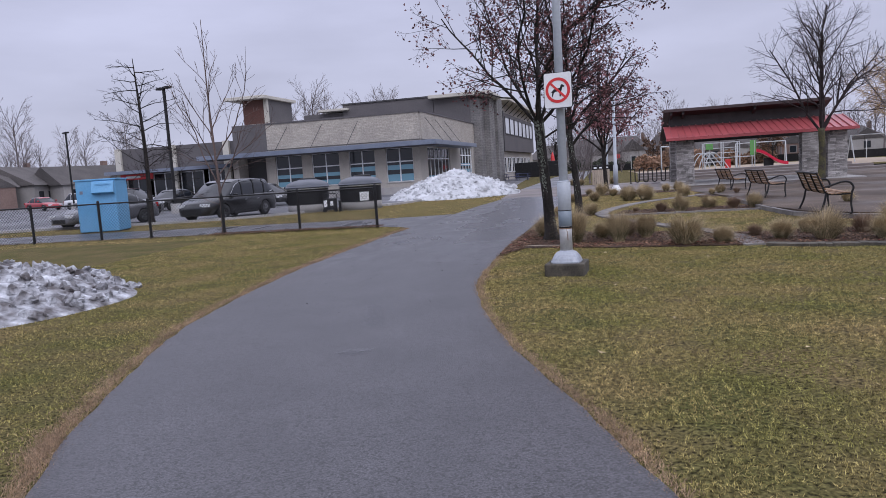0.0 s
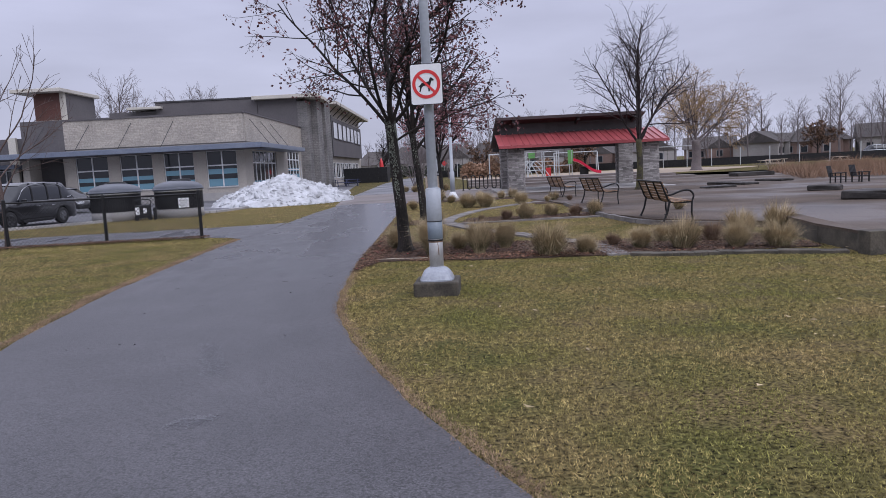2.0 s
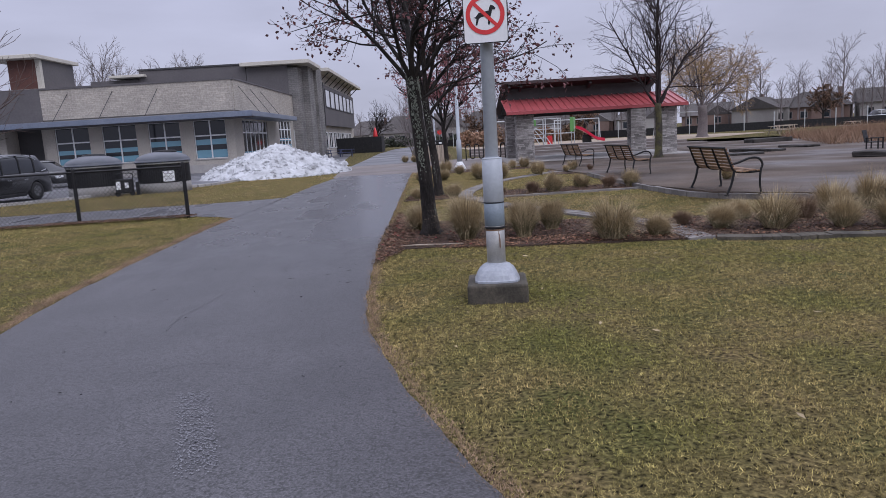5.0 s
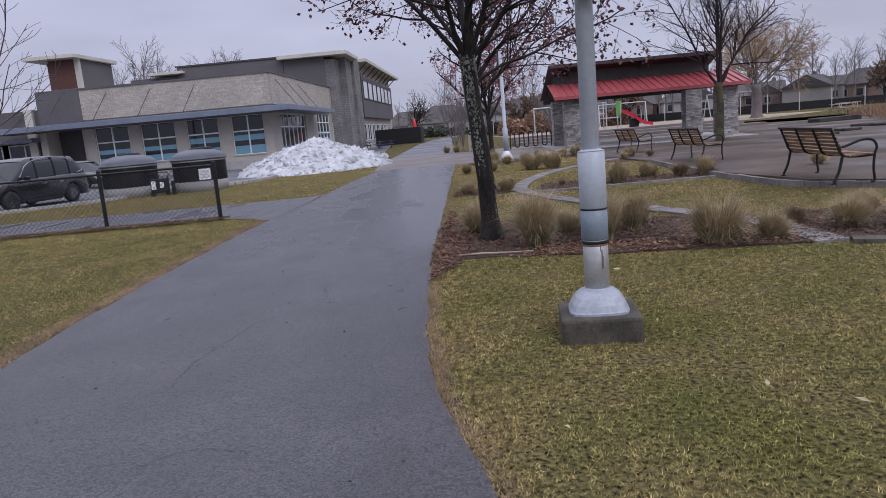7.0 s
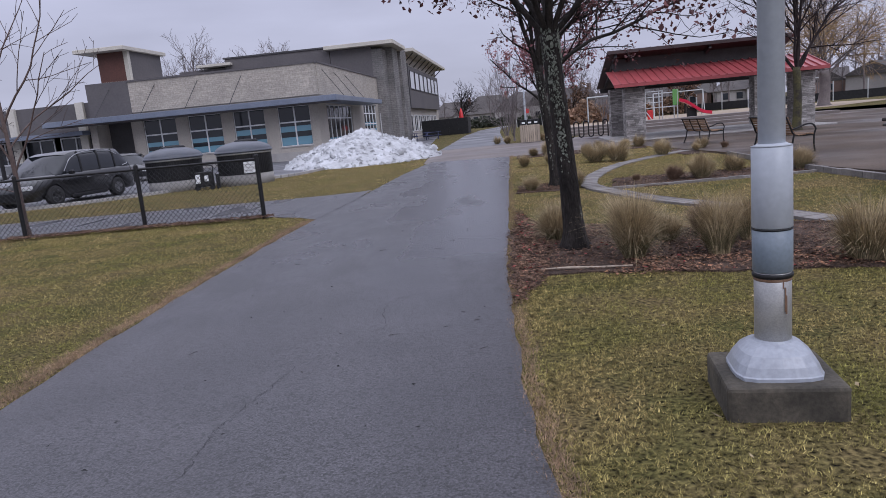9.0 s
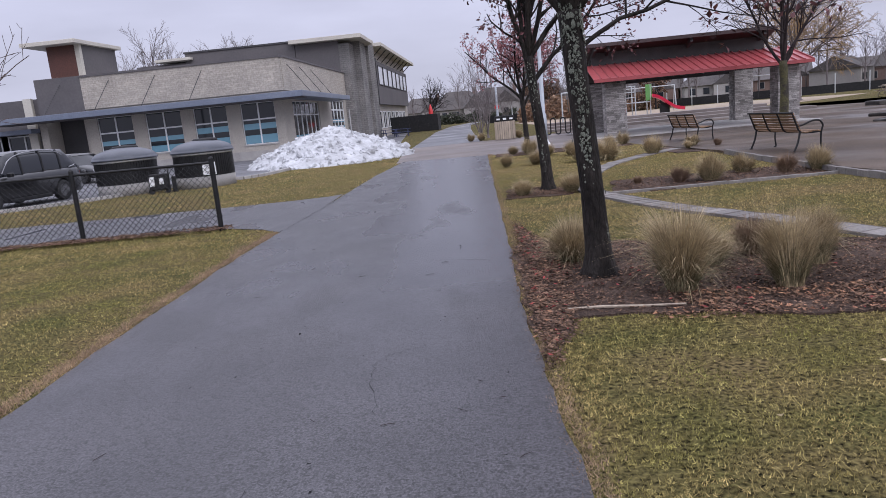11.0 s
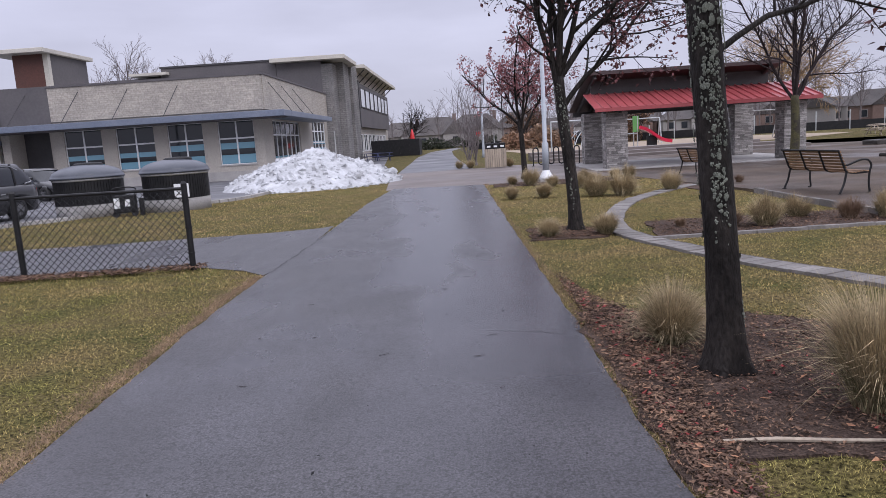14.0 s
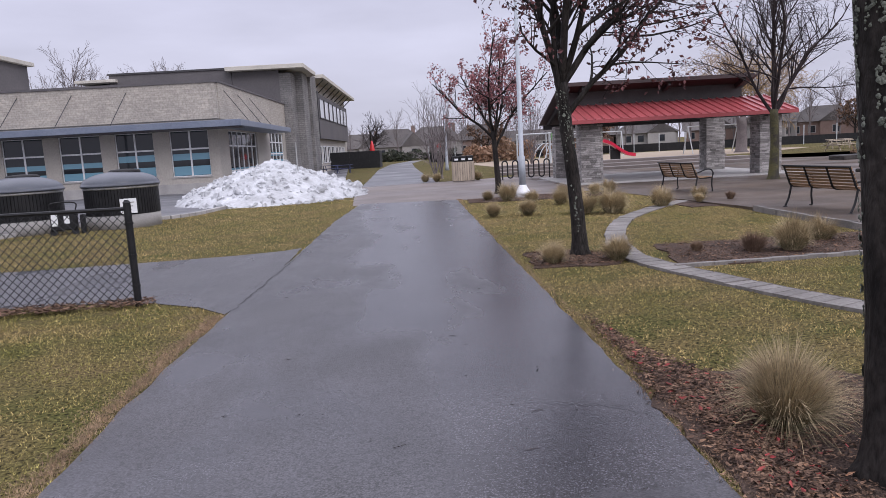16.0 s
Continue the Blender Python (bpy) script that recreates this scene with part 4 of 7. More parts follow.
part("border", up(flat_shape(rounded(SW, SH, 0.03), -0.105, 0.004)), BLACK, sign, "thin black border")
part("plate", up(flat_shape(rounded(SW - 0.007, SH - 0.007, 0.026), -0.109, 0.003)), WHITE, sign, "white plate")
part("red_ring", up(disc(0.165, 0.128, -0.1135)), RED, sign, "red ring")
dog = [(-0.085, -0.085), (-0.07, -0.085), (-0.055, -0.035), (-0.035, -0.02), (0.0, -0.015), (0.02, -0.03), (0.022, -0.085), (0.037, -0.085), (0.042, -0.03), (0.055, 0.01), (0.062, 0.035), (0.085, 0.035), (0.09, 0.048), (0.07, 0.068), (0.05, 0.075), (0.04, 0.06), (0.03, 0.03), (-0.03, 0.02), (-0.055, 0.015), (-0.085, -0.02), (-0.1, -0.015), (-0.075, -0.035)]
part("dog_shape", up(flat_shape(dog, -0.1118, 0.001)), BLACK, sign, "black dog silhouette")
bar = [(-0.105, 0.085), (-0.085, 0.105), (0.105, -0.085), (0.085, -0.105)]
part("red_bar", up(flat_shape(bar, -0.1138, 0.001)), RED, sign, "red diagonal bar")
for z in (SZ - 0.12, SZ + 0.12):
    bm = bmesh.new()
    box(bm, -0.085, 0.085, -0.10, 0.075, z - 0.01, z + 0.01)
    part("bracket", bm, GALV, sign)

# ---------- chain-link fence ----------
fence = thing("chain_link_fence", I4, "low black chain-link fence with a top rail", "fence")
POSTS = [(-4.24, 18.6), (-6.72, 18.8), (-9.15, 18.72), (-11.6, 18.66), (-13.4, 18.74), (-15.7, 18.56), (-18.2, 18.5), (-20.7, 18.45), (-23.2, 18.4)]
FH = 1.2
for x, y in POSTS:
    bm = bmesh.new()
    cone(bm, 0.042, 0.042, -0.05, FH + 0.04, 14, Matrix.Translation((x, y, 0)))
    cone(bm, 0.046, 0.02, FH + 0.04, FH + 0.075, 14, Matrix.Translation((x, y, 0)))
    part("post", bm, BLACK, fence)
for (xa, ya), (xb, yb) in zip(POSTS, POSTS[1:]):
    a, b = Vector((xa, ya, 0)), Vector((xb, yb, 0))
    d = (b - a).normalized()
    ln = (b - a).length
    bm = bmesh.new()
    tube(bm, [a + Vector((0, 0, FH - 0.03)), b + Vector((0, 0, FH - 0.03))], 0.024, 8)
    part("top_rail", bm, BLACK, fence)
    verts, faces = [], []
    h0, h1, pitch, r = 0.04, FH - 0.06, 0.105, 0.0055
    hh = h1 - h0
    nrm = Vector((-d.y, d.x, 0))
    for s in (1, -1):
        k = -hh
        while k < ln:
            t0, t1 = max(0.0, -k), min(hh, ln - k)
            if t1 - t0 > 0.02:
                za, zb = (h0 + t0, h0 + t1) if s > 0 else (h1 - t0, h1 - t1)
                p, q = a + d * (k + t0), a + d * (k + t1)
                p, q = Vector((p.x, p.y, za)) + nrm * r * s, Vector((q.x, q.y, zb)) + nrm * r * s
                e = (q - p).normalized()
                f = e.cross(nrm)
                i = len(verts)
                for c in (p, q):
                    for g in range(3):
                        ang = 2 * math.pi * g / 3
                        verts.append(tuple(c + nrm * math.cos(ang) * r + f * math.sin(ang) * r))
                for g in range(3):
                    faces.append((i + g, i + (g + 1) % 3, i + 3 + (g + 1) % 3, i + 3 + g))
            k += pitch
    raw("chain_mesh", verts, faces, BLACK, fence)
for z in (0.25, 0.62, 1.0):
    bm = bmesh.new()
    cone(bm, 0.05, 0.05, z - 0.012, z + 0.012, 14, Matrix.Translation((POSTS[0][0], POSTS[0][1], 0)))
    part("tension_band", bm, BLACK, fence)

# ---------- benches ----------
def bench_base():
    """A slatted park bench; the sitter looks along +x, the back is at x = 0, its length along y."""
    b = thing("park_bench", I4, "park bench of brown wooden slats on black curled iron legs", "bench", "benches along the plaza")
    L = 1.95
    for k in range(7):
        s = k / 6
        x, z = 0.07 - 0.15 * s, 0.47 + 0.36 * s
        bm = bmesh.new()
        box(bm, -0.012, 0.012, -L / 2, L / 2, -0.023, 0.023, pose(x, 0, z, 0, -22, 0), 0.006)
        part("back_slat", bm, WOOD, b)
    for k in range(7):
        bm = bmesh.new()
        box(bm, -0.026, 0.026, -L / 2, L / 2, -0.012, 0.012, pose(0.12 + k * 0.062, 0, 0.43 - 0.012 * math.sin(k), 0, 0, 0), 0.006)
        part("seat_slat", bm, WOOD, b)
    for y in (-L / 2 + 0.02, -L / 6, L / 6, L / 2 - 0.02):
        bm = bmesh.new()
        tube(bm, smooth_line([(-0.11, y, 0.86), (-0.02, y, 0.62), (0.07, y, 0.44), (0.3, y, 0.405), (0.53, y, 0.415)], 4), 0.019, 6)
        part("frame_rib", bm, BLACK, b)
    for y in (-L / 2 + 0.02, L / 2 - 0.02):
        bm = bmesh.new()
        tube(bm, smooth_line([(0.07, y, 0.44), (0.02, y, 0.2), (-0.06, y, 0.015)], 4), 0.022, 6)
        part("rear_leg", bm, BLACK, b)
        bm = bmesh.new()
        tube(bm, smooth_line([(0.5, y, 0.0), (0.55, y, 0.03), (0.53, y, 0.2), (0.54, y, 0.42), (0.57, y, 0.54), (0.5, y, 0.645), (0.34, y, 0.655), (0.12, y, 0.58), (-0.01, y, 0.56)], 4), 0.021, 6)
        part("front_leg_and_arm", bm, BLACK, b)
        bm = bmesh.new()
        cone(bm, 0.045, 0.045, 0.0, 0.012, 10, Matrix.Translation((-0.06, y, 0)))
        part("foot_plate", bm, BLACK, b)
    part("back_rail", bx(-0.15, -0.1, -L / 2, L / 2, 0.84, 0.875, 0.008), BLACK, b)
    return b


bench = bench_base()
bench.matrix_world = pose(6.59, 15.4, plaza_z(15.4), 0, 0, -6)
for x, y, r in ((7.32, 22.8, 2), (7.9, 30.3, 5)):
    copy_thing(bench, pose(x, y, plaza_z(y), 0, 0, r))

# ---------- half-buried waste containers ----------
def container():
    c = thing("waste_container", I4, "round half-buried waste container with black ribbed sides and grey domed lid", "waste container", "waste containers by the kerb")
    R = 0.98
    bm = bmesh.new()
    lathe(bm, [(R - 0.01, -0.05), (R - 0.01, 0.36), (R - 0.04, 0.4)], 56)
    part("base_ring", bm, PALE_CONC, c, "pale concrete base ring", smooth=True)
    bm = bmesh.new()
    lathe(bm, [(R - 0.04, 0.36), (R - 0.04, 1.12)], 56)
    part("drum", bm, BLACK_PLASTIC, c)
    n = 72
    for k in range(n):
        a = 2 * math.pi * k / n
        bm = bmesh.new()
        box(bm, R - 0.045, R - 0.008, -0.036, 0.036, 0.38, 1.1, Matrix.Rotation(a, 4, "Z"))
        part("side_rib", bm, BLACK_PLASTIC, c)
    bm = bmesh.new()
    lathe(bm, [(R + 0.0, 1.08), (R + 0.02, 1.11), (R + 0.0, 1.17)], 56)
    part("rim", bm, GALV, c, "pale rim band", smooth=True)
    bm = bmesh.new()
    prof = [(R + 0.05, 1.15), (R + 0.06, 1.2)] + [((R + 0.04) * math.cos(a), 1.2 + 0.36 * math.sin(a)) for a in (math.pi / 2 * k / 9 for k in range(10))][:-1] + [(0.03, 1.56)]
    lathe(bm, prof, 56)
    part("lid", bm, LID, c, "smooth grey domed lid", smooth=True)
    bm = bmesh.new()
    lathe(bm, [(0.42, 1.5), (0.42, 1.58), (0.36, 1.62), (0.05, 1.64)], 32, Matrix.Translation((0.12, 0.1, -0.02)))
    part("hatch", bm, BLACK_PLASTIC, c, smooth=True)
    return c


cont = container()
cont.matrix_world = pose(-8.32, 30.6, 0.0, 0, 0, 10)
copy_thing(cont, pose(-10.8, 30.25, 0.0, 0, 0, 55))
lab = thing("notice_plate", pose(-7.88, 29.69, 0.62, 0, 0, 26), "white notice plate on a waste container", "notice")
part("plate", bx(-0.21, 0.21, -0.012, 0.012, -0.2, 0.2, 0.004), WHITE, lab)
for k in range(3):
    part("text_bar", bx(-0.15, 0.15 - 0.04 * k, -0.016, -0.0125, 0.08 - 0.1 * k, 0.11 - 0.1 * k), GALV, lab, "grey unreadable text bar")
cart = thing("black_hand_cart", pose(-9.35, 29.15, 0, 0, 0, 15), "small black cart with white labels beside the containers", "cart")
part("crate", bx(-0.3, 0.3, -0.22, 0.22, 0.12, 0.62, 0.03), BLACK_PLASTIC, cart)
part("label", bx(-0.27, -0.12, -0.228, -0.222, 0.25, 0.55), WHITE, cart, "white label")
part("label", bx(0.02, 0.15, -0.228, -0.222, 0.3, 0.5), WHITE, cart, "white label")
bm = bmesh.new()
tube(bm, smooth_line([(-0.28, 0.0, 0.6), (-0.28, 0.0, 0.82), (0.28, 0.0, 0.82), (0.28, 0.0, 0.6)], 4), 0.018, 6)
part("handle", bm, BLACK, cart)
for x in (-0.25, 0.25):
    bm = bmesh.new()
    cone(bm, 0.09, 0.09, -0.025, 0.025, 14, pose(x, -0.15, 0.09, 90))
    part("wheel", bm, TYRE, cart)
part("side_board", bx(0.38, 0.5, -0.1, 0.1, 0.0, 0.5, 0.01), BLACK_PLASTIC, cart)

# ---------- blue donation box ----------
blue = thing("donation_box", pose(-16.6, 23.4, 0.0, 0, 0, 14), "large light blue metal donation box with a chute", "donation box")
bm = bmesh.new()
box(bm, -0.74, 0.74, -0.6, 0.6, 0.04, 2.0, I4, 0.02)
part("body", bm, BLUE_BOX, blue)
bm = bmesh.new()
box(bm, -0.1, 0.72, -0.12, 0.08, -0.24, 0.22, pose(0.0, -0.64, 1.72, -18), 0.02)
part("chute", bm, BLUE_BOX, blue, "tilted blue chute door")
part("lid", bx(-0.77, 0.77, -0.63, 0.63, 2.0, 2.06, 0.01), BLUE_BOX, blue)
part("handle", bx(0.08, 0.6, -0.8, -0.77, 1.84, 1.87), BLUE_BOX, blue)
for x in (-0.62, 0.62):
    part("skid", bx(x - 0.06, x + 0.06, -0.6, 0.6, -0.01, 0.05), DARK_STEEL, blue)
part("emblem", bx(-0.6, -0.48, -0.606, -0.602, 1.5, 1.62), CANOPY, blue, "small faded emblem")

# ---------- vehicles ----------
def vehicle(name, label, paint, L=4.6, W=1.82, H=1.45, kind="sedan"):
    """A parked car: nose towards -y, built at the origin."""
    c = thing(name, I4, label, "car")
    hl, hw = L / 2, W / 2
    if kind == "van":
        deck = [(-1.0, 0.62, 0.55), (-0.93, 0.78, 0.82), (-0.62, 0.98, 0.97), (-0.48, 1.03, 1.0), (0.0, 1.06, 1.0), (0.6, 1.08, 1.0), (0.95, 1.06, 0.97), (1.0, 0.75, 0.9)]
        cabin = [(-0.55, 1.0, 1.03), (-0.22, H - 0.09, 0.82), (-0.08, H - 0.02, 0.83), (0.35, H, 0.84), (0.78, H - 0.06, 0.82), (0.96, 1.08, 0.9)]
    elif kind == "suv":
        deck = [(-1.0, 0.6, 0.6), (-0.94, 0.82, 0.86), (-0.5, 0.98, 0.98), (0.0, 1.0, 1.0), (0.6, 1.02, 1.0), (0.95, 1.0, 0.96), (1.0, 0.7, 0.9)]
        cabin = [(-0.48, 0.98, 0.98), (-0.12, H - 0.05, 0.8), (0.2, H, 0.82), (0.7, H - 0.05, 0.8), (0.95, 1.0, 0.9)]
    else:
        deck = [(-1.0, 0.5, 0.6), (-0.95, 0.68, 0.85), (-0.45, 0.88, 0.97), (0.0, 0.92, 1.0), (0.55, 0.95, 1.0), (0.92, 0.96, 0.94), (1.0, 0.7, 0.85)]
        cabin = [(-0.46, 0.88, 0.97), (-0.1, H - 0.04, 0.76), (0.15, H, 0.77), (0.42, H - 0.05, 0.75), (0.76, 0.95, 0.86)]
    wheels = (-0.60 * hl, 0.60 * hl)
    rw = 0.34 if kind != "sedan" else 0.32

    def resample(rows, n):
        xs = np.linspace(rows[0][0], rows[-1][0], n)
        a = np.array(rows)
        return [(x, np.interp(x, a[:, 0], a[:, 1]), np.interp(x, a[:, 0], a[:, 2])) for x in xs]

    bm = bmesh.new()
    rings = []
    for s, top, w in resample(deck, 33):
        y = s * hl
        low = 0.24
        for wy in wheels:
            q = (rw + 0.06) ** 2 - (y - wy) ** 2
            if q > 0:
                low = max(low, rw + math.sqrt(q))
        low = min(low, top - 0.06)
        ww = hw * w
        pts = [(-ww * 0.9, top), (-ww * 0.985, top - 0.09), (-ww, top * 0.72), (-ww * 0.99, (low + top) * 0.42 if low < 0.3 else low + 0.01), (-ww * 0.95, low)]
        pts = pts + [(-x, z) for x, z in reversed(pts)]
        rings.append([bm.verts.new((x, y, z)) for x, z in pts])
    for a, b in zip(rings, rings[1:]):
        for k in range(len(a)):
            j = (k + 1) % len(a)
            bm.faces.new((a[k], a[j], b[j], b[k]))
    bm.faces.new(rings[0][::-1])
    bm.faces.new(rings[-1])
    bmesh.ops.recalc_face_normals(bm, faces=bm.faces)
    part("body", bm, paint, c, smooth=True)
    # glazed cabin and the roof skin over it
    bm = bmesh.new()
    rings = []
    cab = resample(cabin, 25)
    belt = {x: z for x, z, w in cab}
    for s, top, w in cab:
        base = np.interp(s, [d[0] for d in deck], [d[1] for d in deck]) - 0.04
        top = max(top, base + 0.02)
        wb = hw * np.interp(s, [d[0] for d in deck], [d[2] for d in deck]) * 0.93
        wt = min(wb, hw * w)
        t = (top - base) / max(0.3, H - base)
        wt = wb + (wt - wb) * min(1, t)
        rings.append([bm.verts.new((x, s * hl, z)) for x, z in ((-wb, base), (-(wb * 0.35 + wt * 0.65), base + (top - base) * 0.7), (-wt * 0.9, top - 0.015), (0, top), (wt * 0.9, top - 0.015), (wb * 0.35 + wt * 0.65, base + (top - base) * 0.7), (wb, base))])
    for a, b in zip(rings, rings[1:]):
        for k in range(6):
            bm.faces.new((a[k], a[k + 1], b[k + 1], b[k]))
    part("glazing", bm, CAR_GLASS, c, "dark tinted glass", smooth=True)
    bm = bmesh.new()
    rings = []
    top_z = max(z for _, z, _ in cab)
    for s, top, w in cab:
        if top > top_z - 0.14:
            wt = hw * w * 0.93
            rings.append([bm.verts.new((x, s * hl, z)) for x, z in ((-wt, top - 0.05), (-wt * 0.9, top + 0.002), (0, top + 0.022), (wt * 0.9, top + 0.002), (wt, top - 0.05))])
    for a, b in zip(rings, rings[1:]):
        for k in range(4):
            bm.faces.new((a[k], a[k + 1], b[k + 1], b[k]))
    part("roof", bm, paint, c, smooth=True)
    # pillars
    for s in ((-0.06, 0.3, 0.62) if kind == "van" else (0.1, 0.5)):
        for side in (-1, 1):
            zb = np.interp(s, [d[0] for d in deck], [d[1] for d in deck]) - 0.02
            zt = np.interp(s, [d[0] for d in cabin], [d[1] for d in cabin])
            wt = hw * np.interp(s, [d[0] for d in cabin], [d[2] for d in cabin])
            bm = bmesh.new()
            tube(bm, [(side * hw * 0.94, s * hl, zb), (side * (hw * 0.94 * 0.35 + wt * 0.655), s * hl + 0.02, zb + (zt - zb) * 0.7), (side * wt * 0.93, s * hl + 0.05, zt - 0.02)], 0.028, 5)
            part("pillar", bm, BLACK if kind == "van" else paint, c)
    for wy in wheels:
        for side in (-1, 1):
            m = pose(side * (hw - 0.12), wy, rw, 0, 90, 0)
            w = new("wheel")
            w.parent = c
            bm = bmesh.new()
            lathe(bm, [(rw * 0.66, -0.1), (rw * 0.95, -0.11), (rw, -0.06), (rw, 0.06), (rw * 0.95, 0.11), (rw * 0.66, 0.1)], 28, m)
            part("tyre", bm, TYRE, w, smooth=True)
            bm = bmesh.new()
            lathe(bm, [(0.05, 0.075 * side), (rw * 0.62, 0.06 * side), (rw * 0.67, 0.1 * side)] if side > 0 else [(rw * 0.67, -0.1), (rw * 0.62, -0.06), (0.05, -0.075)], 24, m)
            part("rim", bm, ALLOY, w)
            for k in range(5):
                bm = bmesh.new()
                box(bm, 0.03, rw * 0.66, -0.03, 0.03, 0.075 if side > 0 else -0.1, 0.1 if side > 0 else -0.075, m @ Matrix.Rotation(2 * math.pi * k / 5, 4, "Z"))
                part("spoke", bm, ALLOY, w)
    fz = deck[1][1]
    for side in (-1, 1):
        bm = bmesh.new()
        box(bm, side * hw * 0.62 - 0.2, side * hw * 0.62 + 0.2, -hl * 0.985, -hl * 0.9, fz - 0.17, fz - 0.03, I4, 0.02)
        part("headlight", bm, LAMP_GLASS, c, "clear headlight")
        bm = bmesh.new()
        box(bm, side * hw * 0.78 - 0.13, side * hw * 0.78 + 0.1, hl * 0.94, hl * 0.995, 0.72, 0.92, I4, 0.02)
        part("tail_light", bm, TAIL_RED, c, "red tail light")
        bm = bmesh.new()
        box(bm, side * (hw + 0.1) - 0.09, side * (hw + 0.1) + 0.09, -hl * 0.36, -hl * 0.31, 0.98, 1.12, I4, 0.03)
        part("door_mirror", bm, paint, c)
        for s in ((-0.02, 0.33) if kind == "van" else (0.05, 0.4)):
            bm = bmesh.new()
            box(bm, side * hw - 0.008, side * hw + 0.008, s * hl, s * hl + 0.2, 0.8, 0.83)
            part("door_handle", bm, ALLOY if kind == "van" else paint, c)
    part("grille", bx(-hw * 0.5, hw * 0.5, -hl - 0.005, -hl + 0.06, 0.3, fz - 0.22, 0.01), BLACK_PLASTIC, c)
    part("number_plate", bx(-0.15, 0.15, hl - 0.02, hl + 0.012, 0.6, 0.75), WHITE, c)
    if kind == "van":
        for side in (-1, 1):
            bm = bmesh.new()
            tube(bm, smooth_line([(side * hw * 0.95, -0.4 * hl, 1.1), (side * hw * 0.86, -0.2 * hl, 1.52), (side * hw * 0.84, 0.1 * hl, H - 0.06), (side * hw * 0.83, 0.55 * hl, H - 0.08), (side * hw * 0.88, 0.9 * hl, 1.2), (side * hw * 0.97, 0.75 * hl, 1.08)], 5), 0.016, 5)
            part("chrome_trim", bm, ALLOY, c, "bright window trim")
        part("skirt", bx(-hw * 0.99, hw * 0.99, -hl * 0.34, hl * 0.36, 0.2, 0.32, 0.03), BLACK_PLASTIC, c)
    return c


DARK_PAINT = car_paint("charcoal_car_paint", (0.007, 0.007, 0.008), 0.0)
GREY_PAINT = car_paint("grey_car_paint", (0.14, 0.14, 0.15))
RED_PAINT = car_paint("red_car_paint", (0.36, 0.02, 0.03), 0.1)
WHITE_PAINT = car_paint("white_car_paint", (0.72, 0.73, 0.75), 0.0)
vehicle("minivan", "dark charcoal minivan parked nose-out with bright window trim", DARK_PAINT, 5.15, 2.0, 1.76, "van").matrix_world = pose(-14.35, 29.2, 0.006, 0, 0, -10)
vehicle("sedan", "grey sedan parked behind the donation box", GREY_PAINT, 4.6, 1.8, 1.45).matrix_world = pose(-19.6, 27.6, 0.006, 0, 0, -18)
vehicle("hatchback", "dark car parked beyond the waste containers", DARK_PAINT, 4.4, 1.8, 1.48).matrix_world = pose(-18.2, 42.0, 0.006, 0, 0, 60)
vehicle("suv", "dark grey sport utility car in the car park", GREY_PAINT, 4.7, 1.9, 1.7, "suv").matrix_world = pose(-25.5, 38.0, 0.006, 0, 0, 70)
vehicle("sedan", "dark sedan parked in front of the shops", DARK_PAINT, 4.5, 1.8, 1.45).matrix_world = pose(-26.5, 44.5, 0.006, 0, 0, -5)
vehicle("sedan", "bright red sedan at the far side of the car park", RED_PAINT, 4.6, 1.8, 1.45).matrix_world = pose(-55.0, 66.0, 0.006, 0, 0, 70)
vehicle("suv", "white sport utility car at the far side of the car park", WHITE_PAINT, 4.6, 1.85, 1.68, "suv").matrix_world = pose(-45.5, 60.5, 0.006, 0, 0, 75)
vehicle("suv", "grey pickup-like car at the far side of the car park", GREY_PAINT, 4.8, 1.9, 1.75, "suv").matrix_world = pose(-40.0, 60.0, 0.006, 0, 0, 10)
vehicle("sedan", "white car parked by the shop fronts", WHITE_PAINT, 4.5, 1.8, 1.45).matrix_world = pose(-31.5, 47.5, 0.006, 0, 0, 5)
vehicle("suv", "white car on the far street", WHITE_PAINT, 4.7, 1.9, 1.7, "suv").matrix_world = pose(71.0, 96.0, 0.0, 0, 0, 80)
vehicle("suv", "white car on the far street", WHITE_PAINT, 4.7, 1.9, 1.7, "suv").matrix_world = pose(23.0, 104.0, 0.0, 0, 0, 80)
vehicle("sedan", "pale car standing far down the street", WHITE_PAINT, 4.5, 1.8, 1.45).matrix_world = pose(-3.5, 128.0, 0.0, 0, 0, 85)

# ---------- parking lamps ----------
def parking_lamp(x, y, h, turn):
    p = thing("parking_lamp", pose(x, y, 0, 0, 0, turn), "tall dark square parking lamp with twin flat heads", "street lamp", "parking lamps")
    bm = bmesh.new()
    cone(bm, 0.3, 0.3, -0.1, 0.6, 18)
    part("footing", bm, PALE_CONC, p)
    part("pole", bx(-0.07, 0.07, -0.07, 0.07, 0.6, h, 0.01), BLACK, p)
    for s in (-1, 1):
        bm = bmesh.new()
        box(bm, min(s * 0.1, s * 0.65), max(s * 0.1, s * 0.65), -0.17, 0.17, h - 0.02, h + 0.11, I4, 0.03)
        part("lamp_head", bm, BLACK, p)
    return p


parking_lamp(-22.0, 37.4, 7.4, -30)
parking_lamp(-45.0, 58.0, 7.3, -38)

